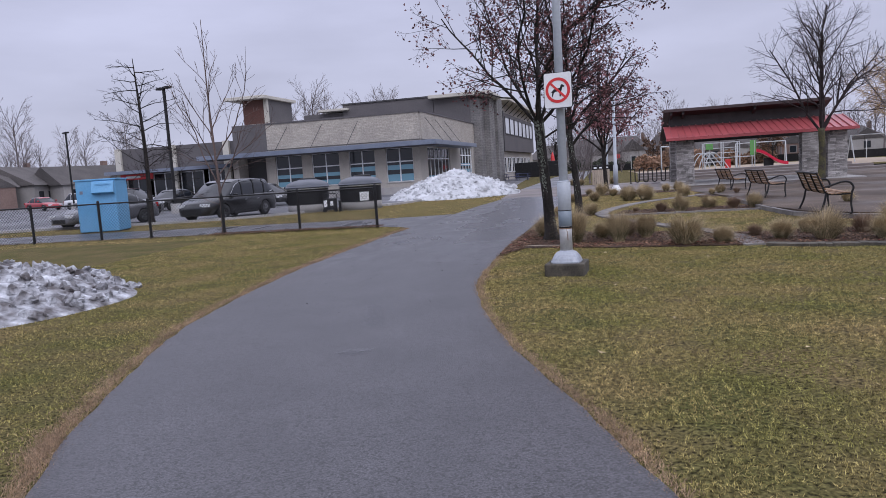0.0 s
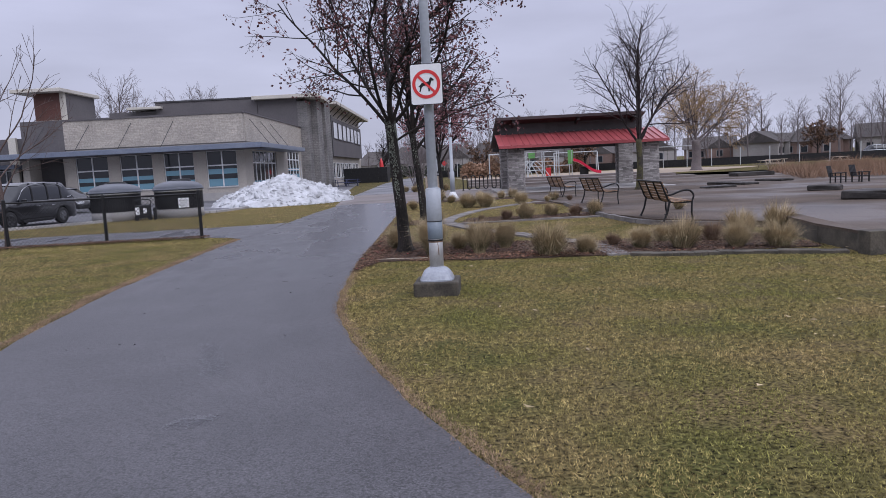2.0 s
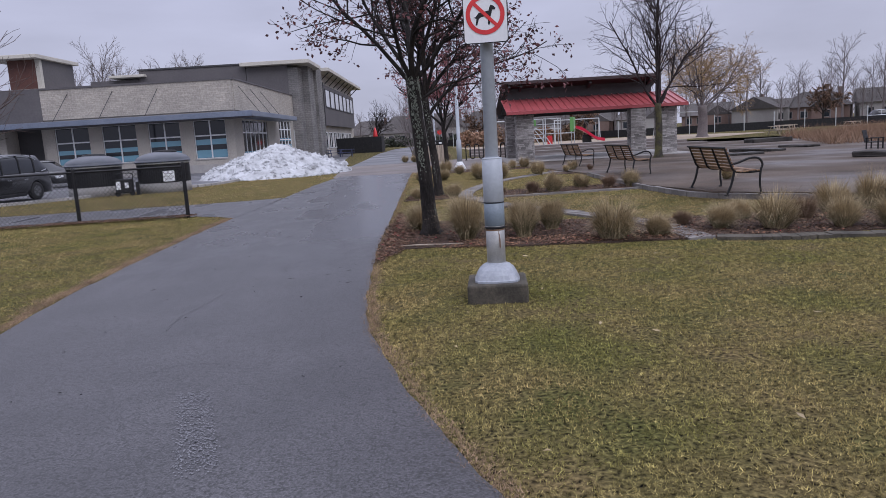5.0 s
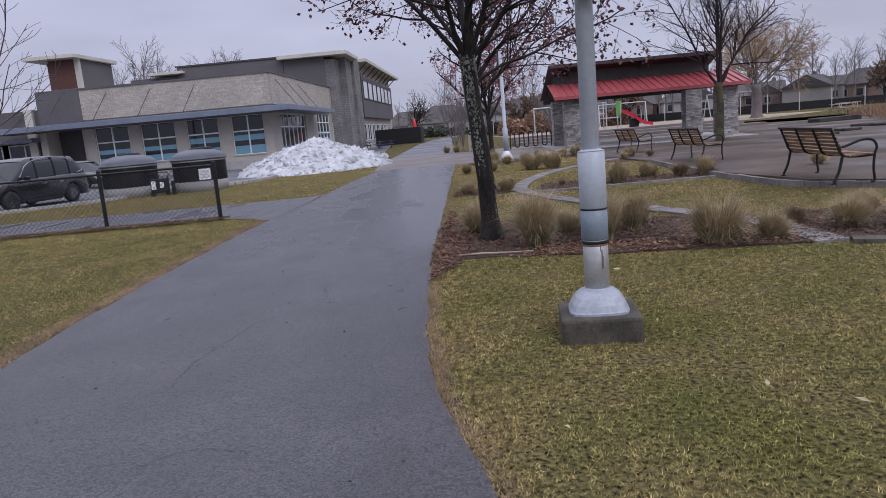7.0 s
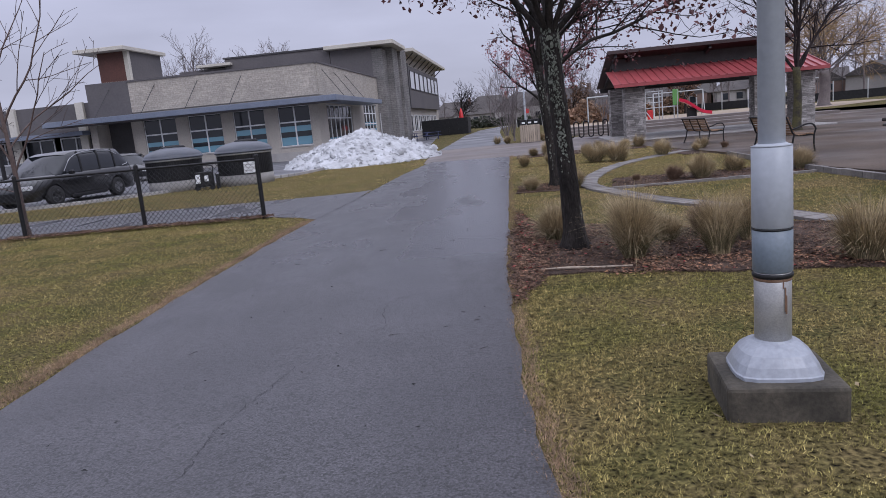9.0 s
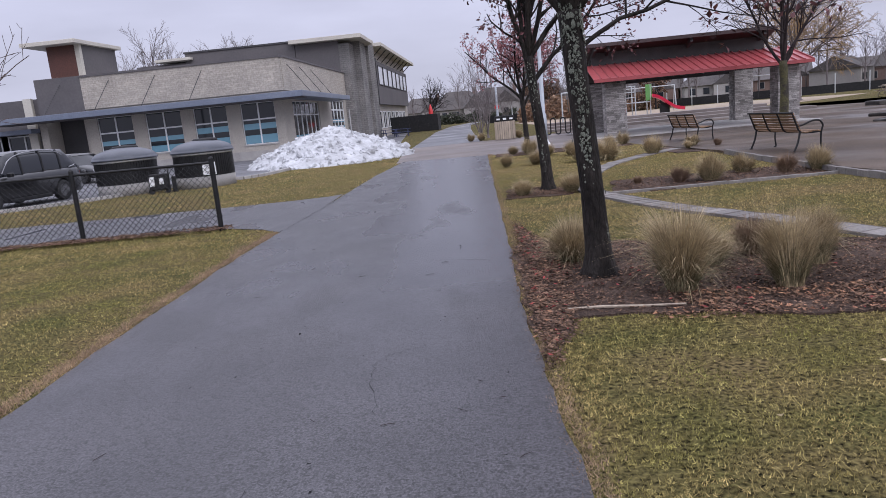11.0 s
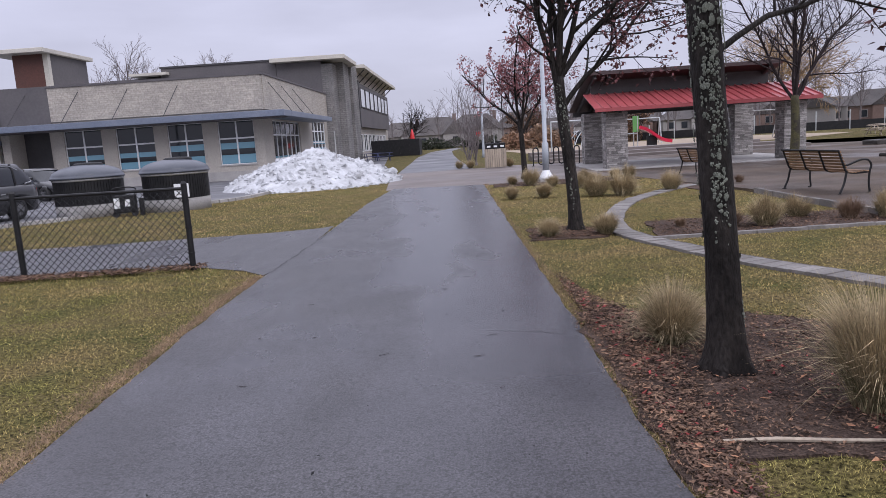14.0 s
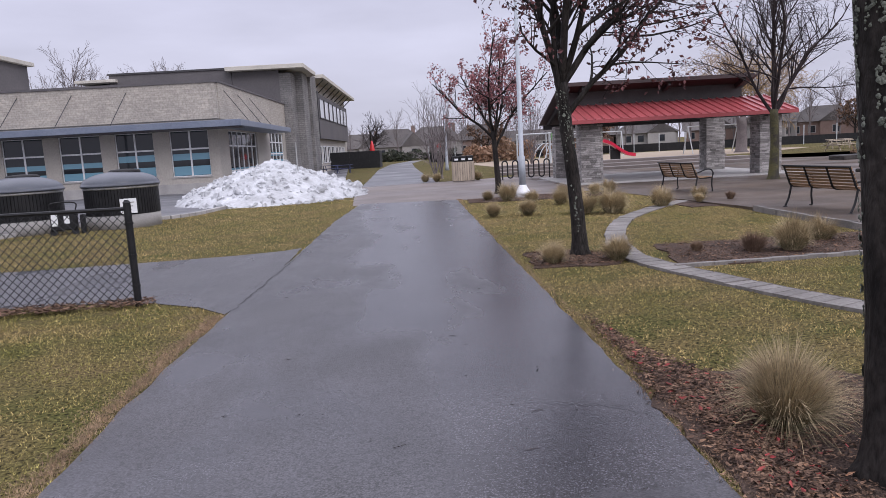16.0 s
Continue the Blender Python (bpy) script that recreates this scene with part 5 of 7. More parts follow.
# ---------- second lamp post, bike rack, litter bin ----------
p2 = thing("lamp_post", pose(3.5, 32.0, 0, 0, 0, 0), "grey painted lamp post beyond the trees", "lamp post")
part("base_block", bx(-0.24, 0.24, -0.24, 0.24, -0.05, 0.1, 0.02), PALE_CONC, p2)
bm = bmesh.new()
lathe(bm, [(0.27, 0.1), (0.22, 0.2), (0.13, 0.36), (0.12, 0.4)], 32)
part("base_cover", bm, WHITE, p2, smooth=True)
bm = bmesh.new()
lathe(bm, [(0.11, 0.36), (0.108, 1.3), (0.075, 1.34), (0.055, 7.2)], 24)
part("shaft", bm, POLE, p2, smooth=True)
p3 = thing("lamp_post", pose(5.0, 66.0, 0, 0, 0, 0), "slim grey lamp post far along the path", "lamp post")
bm = bmesh.new()
lathe(bm, [(0.2, 0.0), (0.12, 0.4), (0.1, 1.2), (0.06, 5.0)], 16)
part("shaft", bm, POLE, p3, smooth=True)

rack = thing("bike_rack", pose(5.2, 44.0, 0, 0, 0, -2), "black wave-shaped tubular bike rack", "bike rack")
wave = []
LOOP = 2.35 / 9
for k in range(9):
    top = k % 2 == 0
    cz = 0.80 if top else 0.22
    for q in range(9):
        a = math.pi * (1 - q / 8)
        wave.append((LOOP * (k + 0.5 + 0.5 * math.cos(a)), 0, cz + (1 if top else -1) * LOOP * 0.5 * math.sin(a)))
bm = bmesh.new()
tube(bm, [(0, 0, 0.0)] + wave + [(2.35, 0, 0.0)], 0.034, 8)
part("bent_tube", bm, BLACK, rack)
for x in (0, 2.35):
    bm = bmesh.new()
    cone(bm, 0.09, 0.09, 0.0, 0.03, 12, Matrix.Translation((x, 0, 0)))
    part("flange", bm, BLACK, rack)

litter = thing("litter_station", pose(3.45, 45.4, 0, 0, 0, -3), "triple litter station clad in pale wooden slats with black tops", "litter bin")
part("carcass", bx(-0.52, 0.52, -0.28, 0.28, 0.05, 1.0), BLACK_PLASTIC, litter)
for k in range(9):
    part("slat", bx(-0.53 + k * 0.118, -0.53 + k * 0.118 + 0.106, -0.31, -0.285, 0.04, 1.0, 0.004), PALE_WOOD, litter)
for k in range(5):
    part("slat", bx(-0.555, -0.53, -0.28 + k * 0.115, -0.28 + k * 0.115 + 0.103, 0.04, 1.0, 0.004), PALE_WOOD, litter)
    part("slat", bx(0.53, 0.555, -0.28 + k * 0.115, -0.28 + k * 0.115 + 0.103, 0.04, 1.0, 0.004), PALE_WOOD, litter)
for k in range(3):
    h = new("hood")
    h.parent = litter
    x = -0.35 + k * 0.35
    part("hood_shell", bx(x - 0.165, x + 0.165, -0.28, 0.28, 1.0, 1.3, 0.04), BLACK, h)
    part("mouth", bx(x - 0.09, x + 0.09, -0.287, -0.281, 1.08, 1.17), WHITE, h, "pale label under the opening")

# ---------- stone slabs, black chairs and tables on the plaza ----------
def slab_stone(x, y, lx, ly, h, r):
    t = thing("stone_slab", pose(x, y, plaza_z(y) - 0.02, 0, 0, r), "rough grey stone slab lying on the plaza", "stone", "stone slabs")
    bm = bmesh.new()
    box(bm, -lx / 2, lx / 2, -ly / 2, ly / 2, 0, h, I4, 0.05)
    bmesh.ops.subdivide_edges(bm, edges=bm.edges, cuts=2)
    for v in bm.verts:
        v.co += noise.noise_vector(v.co * 2.5 + Vector((x, y, 0))) * 0.05
    part("rock", bm, WET_STONE, t)


for s in ((13.6, 18.0, 1.35, 0.9, 0.26, -48), (15.8, 23.5, 1.0, 0.7, 0.2, -44), (17.2, 33.0, 2.4, 0.9, 0.13, -70), (20.2, 34.6, 1.7, 0.9, 0.12, -70), (15.3, 30.5, 1.4, 0.8, 0.12, 10), (21.5, 22.0, 3.0, 2.0, 0.1, 15), (24.0, 44.0, 2.5, 1.2, 0.25, 0)):
    slab_stone(*s)
for x, y, r in ((19.75, 28.75, 35), (20.65, 28.6, 25)):
    ch = thing("black_chair", pose(x, y, plaza_z(y), 0, 0, r) @ Matrix.Diagonal((0.72, 0.72, 0.72, 1)), "black slatted low chair on the plaza", "chair", "black chairs")
    for k in range(5):
        bm = bmesh.new()
        box(bm, -0.05, 0.05, -0.012, 0.012, 0.35, 1.05, pose(-0.26 + k * 0.13, 0.3, 0, -14))
        part("back_slat", bm, BLACK, ch)
    part("seat", bx(-0.34, 0.34, -0.3, 0.3, 0.34, 0.39, 0.01), BLACK, ch)
    for sx in (-0.36, 0.36):
        part("arm", bx(sx - 0.06, sx + 0.06, -0.36, 0.34, 0.56, 0.6, 0.01), BLACK, ch)
        for sy in (-0.3, 0.28):
            part("leg", bx(sx - 0.03, sx + 0.03, sy - 0.03, sy + 0.03, 0.0, 0.56), BLACK, ch)


def picnic(x, y, r, material, label):
    t = thing("picnic_table", pose(x, y, 0, 0, 0, r), label, "picnic table", "picnic tables")
    for k in range(5):
        part("top_board", bx(-0.9, 0.9, -0.36 + k * 0.147, -0.36 + k * 0.147 + 0.13, 0.72, 0.76), material, t)
    for s in (-1, 1):
        part("seat_board", bx(-0.9, 0.9, s * 0.68 - 0.14, s * 0.68 + 0.14, 0.42, 0.46), material, t)
        for q in (-1, 1):
            bm = bmesh.new()
            tube(bm, [(s * 0.6, q * 0.72, 0), (s * 0.6, q * 0.28, 0.73)], 0.035, 6)
            part("leg", bm, material, t)
        part("crossbar", bx(s * 0.6 - 0.03, s * 0.6 + 0.03, -0.75, 0.75, 0.37, 0.42), material, t)


picnic(-4.9, 79.0, 20, PICNIC_BLUE, "dark blue picnic table beside the building")
picnic(-3.6, 76.5, 5, PICNIC_BLUE, "dark blue picnic table beside the building")
for x, y, r in ((33.0, 58.0, 10), (36.5, 63.0, -20), (40.0, 59.0, 30)):
    picnic(x, y, r, PALE_WOOD, "weathered wooden picnic table on the far lawn")

# ---------- playground ----------
play = thing("play_structure", grid(15.2, 68.0) @ Matrix.Diagonal((0.8, 0.9, 0.9, 1)), "climbing structure of pale steel with a red slide and green panels", "playground")
for x in (-1.5, 0.6, 2.4, 4.0):
    for y in (0, 1.6):
        bm = bmesh.new()
        cone(bm, 0.06, 0.06, 0, 2.9, 10, Matrix.Translation((x, y, 0)))
        part("post", bm, PLAY_STEEL, play)
part("platform", bx(2.4, 4.0, 0, 1.6, 1.25, 1.33), PLAY_STEEL, play)
part("platform", bx(-1.5, 0.6, 0, 1.6, 0.85, 0.93), PLAY_STEEL, play)
part("panel", bx(3.5, 4.15, -0.05, 0.0, 1.4, 2.9, 0.02), GREEN_PLASTIC, play, "green plastic panel")
part("panel", bx(-1.3, -0.5, -0.05, 0.0, 2.2, 2.8, 0.02), GREEN_PLASTIC, play, "green plastic panel")
part("panel", bx(0.9, 1.5, 0.6, 0.66, 0.2, 1.1, 0.02), RED, play, "red plastic panel")
bm = bmesh.new()
pts = smooth_line([(4.1, -0.2, 1.75), (4.9, -0.4, 1.45), (6.3, -0.6, 0.55), (7.3, -0.7, 0.3)], 6)
prev = None
for p in pts:
    ring = [bm.verts.new(p + Vector((0, dy, dz))) for dy, dz in ((-0.42, 0.25), (-0.36, 0), (0.36, 0), (0.42, 0.25), (0.46, 0.25), (0.4, -0.05), (-0.4, -0.05), (-0.46, 0.25))]
    if prev:
        for k in range(8):
            bm.faces.new((prev[k], prev[(k + 1) % 8], ring[(k + 1) % 8], ring[k]))
    else:
        bm.faces.new(ring[::-1])
    prev = ring
bm.faces.new(prev)
part("slide", bm, SLIDE_RED, play, "bright red plastic slide")
part("slide_support", bx(4.9, 5.9, -0.5, -0.1, 0.0, 1.0, 0.05), BLACK_PLASTIC, play)
for k in range(4):
    bm = bmesh.new()
    tube(bm, smooth_line([(-3.6 + k * 0.7, -0.6, 0), (-3.0 + k * 0.6, -0.3, 1.2), (-2.0 + k * 0.5, 0, 1.9), (-1.2 + k * 0.6, 0.1, 1.0), (-0.8 + k * 0.7, -0.4, 0)], 5), 0.05, 6)
    part("climbing_arch", bm, PLAY_STEEL, play)
for z in (1.3, 1.8, 2.3, 2.85):
    bm = bmesh.new()
    tube(bm, [(-1.5, 0, z), (2.4, 0, z)], 0.035, 6)
    part("rail", bm, PLAY_STEEL, play)
for bxp in ((30.5, 72.0, 90), (21.5, 78, 80)):
    sw = thing("swing_frame", pose(bxp[0], bxp[1], 0, 0, 0, bxp[2] - 90), "pale steel swing frame on the playground", "swing", "swing frames")
    for x in (-2.4, 2.4):
        for y in (-1, 1):
            bm = bmesh.new()
            tube(bm, [(x, y, 0), (x, 0, 2.5)], 0.05, 6)
            part("leg", bm, PLAY_STEEL, sw)
    bm = bmesh.new()
    tube(bm, [(-2.4, 0, 2.5), (2.4, 0, 2.5)], 0.05, 6)
    part("beam", bm, PLAY_STEEL, sw)
    for x in (-1.0, 1.0):
        bm = bmesh.new()
        tube(bm, [(x - 0.2, 0, 2.5), (x - 0.2, 0, 0.5), (x + 0.2, 0, 0.5), (x + 0.2, 0, 2.5)], 0.015, 4)
        part("swing_seat", bm, BLACK, sw)
gate = thing("goal_frame", grid(8.6, 56.0), "pale steel goal-like frame beside the pavilion", "goal")
for x in (0.0, 2.2):
    bm = bmesh.new()
    cone(bm, 0.05, 0.05, 0, 2.35, 10, Matrix.Translation((x, 0, 0)))
    part("upright", bm, PLAY_STEEL, gate)
bm = bmesh.new()
tube(bm, [(-0.03, 0, 2.35), (2.23, 0, 2.35)], 0.05, 8)
part("crossbar", bm, PLAY_STEEL, gate)

# ---------- black enclosure, flag-red cover, signs ----------
enc = thing("screened_enclosure", grid(-5.6, 92.0), "black screened waste enclosure beside the building", "enclosure")
for k in range(5):
    part("panel", bx(k * 1.15, k * 1.15 + 1.1, -0.04, 0.04, 0.05, 2.0), BLACK, enc)
    part("post", bx(k * 1.15 - 0.05, k * 1.15 + 0.0, -0.07, 0.07, 0, 2.1), BLACK, enc)
for k in range(4):
    part("panel", bx(5.7, 5.78, k * 1.15, k * 1.15 + 1.1, 0.05, 2.0), BLACK, enc)
par = thing("folded_parasol", pose(-0.6, 96.0, 0), "folded bright red parasol above the black screen", "parasol")
bm = bmesh.new()
lathe(bm, [(0.28, 1.5), (0.32, 1.8), (0.24, 2.6), (0.05, 3.2)], 12)
part("canopy", bm, RED, par, smooth=True)
bm = bmesh.new()
cone(bm, 0.03, 0.03, 0, 1.6, 8)
part("pole", bm, POLE, par)
for x, y, m_, lab_, z in ((9.2, 112.0, RED, "small red stop-like sign on a post", 2.0), (-78.0, 92.0, RED, "red stop sign beside the car park", 2.2)):
    sg = thing("road_sign", pose(x, y, 0), lab_, "sign")
    bm = bmesh.new()
    cone(bm, 0.03, 0.03, 0, z + 0.3, 8)
    part("post", bm, GALV, sg)
    bm = bmesh.new()
    cone(bm, 0.38, 0.38, -0.01, 0.01, 8, pose(0, -0.05, z + 0.2, 90, 0, 0))
    part("plate", bm, m_, sg)
st = thing("marker_stake", pose(-4.3, 40.0, 0), "thin grey marker stake standing in the snow", "stake")
bm = bmesh.new()
cone(bm, 0.03, 0.025, 0, 2.3, 8)
part("shaft", bm, GALV, st)

# ---------- snow heaps ----------
def snow_heap(name, cx, cy, rx, ry, h, turn, material, label, lumps, seed, res=170):
    """A heap of old ploughed snow: a rough mound with frozen clods on it."""
    t = thing(name, pose(cx, cy, 0, 0, 0, turn), label, "snow heap")
    rnd = random.Random(seed)
    off = Vector((seed * 3.1, seed * 1.7, 0))
    verts, faces, keep = [], [], {}

    def height(x, y):
        d = math.hypot(x / rx, y / ry)
        a = math.atan2(y, x)
        d *= 1 + 0.16 * noise.noise(Vector((math.cos(a) * 1.7, math.sin(a) * 1.7, seed)))
        q = max(0.0, 1 - d)
        base = h * (q ** 0.75)
        p = Vector((x, y, 0))
        rough = 0.22 * noise.fractal(p * 0.9 / (rx / 3) + off, 0.8, 2.1, 5) + 0.13 * abs(noise.noise(p * 4.5 + off)) + 0.07 * abs(noise.noise(p * 11 + off))
        return base + rough * min(1, q * 4) * h * 0.5 - 0.03

    for j in range(res + 1):
        for i in range(res + 1):
            x, y = (i / res * 2 - 1) * rx * 1.15, (j / res * 2 - 1) * ry * 1.15
            verts.append((x, y, height(x, y)))
    for j in range(res):
        for i in range(res):
            q = (j * (res + 1) + i, j * (res + 1) + i + 1, (j + 1) * (res + 1) + i + 1, (j + 1) * (res + 1) + i)
            if max(verts[k][2] for k in q) > -0.02:
                faces.append(q)
    raw("mound", verts, faces, material, t, smooth=True)
    bm = bmesh.new()
    for k in range(lumps):
        a, r = rnd.uniform(0, 6.283), math.sqrt(rnd.random()) * 1.0
        x, y = rx * r * math.cos(a), ry * r * math.sin(a)
        s = rnd.uniform(0.025, 0.085) * (1.8 if rnd.random() < 0.07 else 1.0) * (1 + (rx - 2.5) * 0.2)
        z = max(0.0, height(x, y))
        g = bmesh.ops.create_icosphere(bm, subdivisions=2, radius=s)["verts"]
        m = pose(x, y, z + s * 0.05, rnd.uniform(0, 360), rnd.uniform(0, 360), 0)
        for v in g:
            v.co = m @ (v.co * (1 + 0.85 * noise.noise(v.co * (1.3 / s) + Vector((k, 0, 0)))) * Vector((1.25, 1.0, 0.7)))
    part("crust", bm, material, t)["kind"] = "stuff"
    return t


snow_heap("snow_heap", -5.5, 41.0, 3.95, 6.0, 1.55, 8, SNOW, "large white heap of ploughed snow beside the car park", 700, 3)
snow_heap("snow_heap", -7.5, 7.2, 2.55, 2.6, 0.74, 0, DIRTY_SNOW, "heap of dirty old snow on the lawn beside the path", 620, 8)

# ---------- trees ----------
class Wood:
    """Collects the round bars of one tree's branches."""

    def __init__(self, seed):
        self.v, self.f, self.tips, self.rnd = [[], []], [[], []], [], random.Random(seed)

    def bar(self, k, pts, radii, seg):
        v, f = self.v[k], self.f[k]
        side = None
        first = len(v)
        for i, p in enumerate(pts):
            d = (pts[min(i + 1, len(pts) - 1)] - pts[max(i - 1, 0)]).normalized()
            side = d.orthogonal() if side is None else side - d * side.dot(d)
            side.normalize()
            up_ = d.cross(side)
            for g in range(seg):
                a = 2 * math.pi * g / seg
                v.append(tuple(p + (side * math.cos(a) + up_ * math.sin(a)) * radii[i]))
        for i in range(len(pts) - 1):
            for g in range(seg):
                a, b = first + i * seg + g, first + i * seg + (g + 1) % seg
                f.append((a, b, b + seg, a + seg))

    def grow(self, p, d, length, r, level, spec):
        rnd = self.rnd
        n = max(3, min(9, int(length / spec["step"]) + 1))
        pts, dirs = [p.copy()], [d.copy()]
        wander = spec["wander"]
        for i in range(n):
            d = d + Vector((rnd.gauss(0, wander), rnd.gauss(0, wander), rnd.gauss(0, wander) + spec["rise"][min(level, len(spec["rise"]) - 1)]))
            d.normalize()
            p = p + d * (length / n)
            pts.append(p.copy())
            dirs.append(d.copy())
        tip = max(spec["tip"], r * 0.35)
        radii = [r + (tip - r) * i / n for i in range(n + 1)]
        self.bar(0 if level <= spec["limb_levels"] else 1, pts, radii, 7 if level == 0 else 5 if level == 1 else 3)
        if level >= spec["levels"]:
            self.tips += pts[1:]
            return
        kids = max(2, int(length * spec["density"][level] + rnd.random()))
        for k in range(kids):
            s = 0.18 + 0.8 * (k + rnd.random()) / kids
            i = min(n - 1, int(s * n))
            q = pts[i].lerp(pts[i + 1], s * n - i)
            axis = dirs[i].orthogonal().normalized()
            axis.rotate(Matrix.Rotation(rnd.uniform(0, 6.283), 3, dirs[i]))
            nd = dirs[i].copy()
            nd.rotate(Matrix.Rotation(radians(rnd.uniform(*spec["angle"])), 3, axis))
            self.grow(q, nd, length * rnd.uniform(*spec["shrink"]) * (1.15 - 0.6 * s), max(spec["tip"], radii[i] * 0.55), level + 1, spec)


def trunk_part(tree, pts, radii, material, flare, seed, seg=18):
    verts, faces = [], []
    fine = smooth_line(pts, 6)
    for i, p in enumerate(fine):
        s = i / (len(fine) - 1) * (len(radii) - 1)
        k = min(int(s), len(radii) - 2)
        r = radii[k] + (radii[k + 1] - radii[k]) * (s - k)
        for g in range(seg):
            a = 2 * math.pi * g / seg
            w = 1 + 0.06 * noise.noise(Vector((math.cos(a) * 2, math.sin(a) * 2, p.z * 3 + seed)))
            root = flare * math.exp(-max(p.z, 0) * 9) * (1 + 0.55 * math.cos(5 * a + seed))
            verts.append((p.x + (r * w + root) * math.cos(a), p.y + (r * w + root) * math.sin(a), p.z))
    for i in range(len(fine) - 1):
        for g in range(seg):
            a, b = i * seg + g, i * seg + (g + 1) % seg
            faces.append((a, b, b + seg, a + seg))
    faces.append(tuple((len(fine) - 1) * seg + g for g in range(seg)))
    return raw("trunk", verts, faces, material, tree, smooth=True)


def leaf_soup(points, n, size, rnd, spread=0.06, hang=0.6):
    out = []
    for k in range(n):
        p = points[rnd.randrange(len(points))] + Vector((rnd.gauss(0, spread), rnd.gauss(0, spread), rnd.gauss(0, spread) - 0.02))
        s = size * rnd.uniform(0.6, 1.3)
        a = Vector((rnd.gauss(0, 1), rnd.gauss(0, 1), rnd.gauss(-hang, 0.6))).normalized()
        b = a.orthogonal().normalized()
        b.rotate(Matrix.Rotation(rnd.uniform(0, 6.28), 3, a))
        c = a.cross(b)
        mid = p + a * s * 0.5
        out.append((p, mid + b * s * 0.32 + c * s * 0.12, p + a * s))
        out.append((p, p + a * s, mid - b * s * 0.32 + c * s * 0.12))
    return np.array([[tuple(v) for v in tri] for tri in out])


SPEC = dict(step=0.3, wander=0.10, rise=[0.03, 0.05, 0.03, 0.0], tip=0.004, limb_levels=1, levels=3, density=[3.4, 4.0, 5.0], angle=(28, 58), shrink=(0.32, 0.55))


def tree(name, x, y, label, seed, trunk, radii, limbs, spec, bark=BARK, twig=TWIG, flare=0.06, leaves=0, leaf_size=0.06, leaf_mat=None, category="tree", group="", split=True, limb_mat=None):
    """A bare tree: trunk points, then limbs as (height, turn, lift, length, radius)."""
    t = thing(name, pose(x, y, 0), label, category, group)
    pts = [Vector(p) for p in trunk]
    trunk_part(t, pts, radii, bark, flare, seed)
    w = Wood(seed)
    zs = [p.z for p in pts]
    for z, turn, lift, length, r in limbs:
        base = Vector((np.interp(z, zs, [p.x for p in pts]), np.interp(z, zs, [p.y for p in pts]), z))
        d = Vector((math.cos(radians(turn)) * math.cos(radians(lift)), math.sin(radians(turn)) * math.cos(radians(lift)), math.sin(radians(lift))))
        w.grow(base, d, length, r, 0, spec)
        if split:
            raw("limb", w.v[0], w.f[0], limb_mat or bark, t, smooth=True)
            w.v[0], w.f[0] = [], []
    if split:
        raw("crown", w.v[1], w.f[1], twig, t)
    else:
        n = len(w.v[0])
        raw("crown", w.v[0] + w.v[1], w.f[0] + [tuple(k + n for k in f) for f in w.f[1]], twig, t)
    if leaves:
        tri_soup("foliage", leaf_soup(w.tips, leaves, leaf_size, w.rnd), leaf_mat or DRY_LEAF, t)["kind"] = "stuff"
    return t


def ring_limbs(seed, n, z0, z1, lift, length, r):
    rnd = random.Random(seed)
    return [(z0 + (z1 - z0) * k / max(1, n - 1), k * 137.5 + rnd.uniform(-20, 20), rnd.uniform(*lift), length * rnd.uniform(0.85, 1.15), r * rnd.uniform(0.8, 1.1)) for k in range(n)]


GLABEL = "small park tree with dark lichened trunk and sparse withered red-brown leaves"
ta = tree("park_tree", 0.95, 12.93, GLABEL, 11, [(0, 0, -0.1), (0, 0, 0.0), (-0.04, 0.0, 0.8), (-0.11, 0.0, 1.7), (-0.15, 0.02, 2.35)], [0.128, 0.122, 0.104, 0.098, 0.096],
     [(2.25, 175, 56, 3.3, 0.034), (2.3, 20, 52, 3.2, 0.036), (2.3, 95, 74, 3.8, 0.052), (2.3, 265, 70, 3.6, 0.046), (2.3, 330, 66, 3.4, 0.034), (2.3, 215, 62, 3.4, 0.034), (2.0, 5, 28, 2.4, 0.022), (2.3, 130, 65, 3.3, 0.032)],
     dict(SPEC, rise=[0.02, 0.02, -0.02, -0.05], density=[3.8, 4.5, 5.8], wander=0.13, tip=0.003), leaves=5400, leaf_size=0.068, group="park trees along the path", flare=0.065)
tb = tree("park_tree", 1.63, 19.93, GLABEL, 23, [(0, 0, -0.1), (0, 0, 0), (-0.06, 0, 0.9), (-0.16, 0, 1.8), (-0.22, 0, 2.5)], [0.118, 0.113, 0.097, 0.092, 0.086],
     [(2.3, 170, 62, 3.0, 0.055), (2.45, 10, 55, 3.0, 0.055), (2.5, 80, 78, 3.4, 0.065), (2.5, 250, 72, 3.2, 0.06), (2.0, 355, 48, 2.8, 0.045), (2.5, 310, 66, 3.0, 0.05), (2.2, 200, 66, 2.8, 0.05)],
     dict(SPEC, rise=[0.02, 0.03, 0.0, -0.03], density=[4.0, 4.6, 5.6], tip=0.0035), leaves=4600, leaf_size=0.075, group="park trees along the path", flare=0.05)
tc = tree("park_tree", 3.2, 34.5, "small park tree full of withered reddish leaves", 31, [(0, 0, -0.1), (0, 0, 0), (-0.05, 0, 1.0), (-0.12, 0, 2.2)], [0.12, 0.115, 0.095, 0.085],
     ring_limbs(5, 8, 1.6, 2.2, (48, 72), 3.1, 0.05), dict(SPEC, density=[3.2, 3.6, 4.0]), leaves=5600, leaf_size=0.09, leaf_mat=PINK_LEAF, group="park trees along the path")

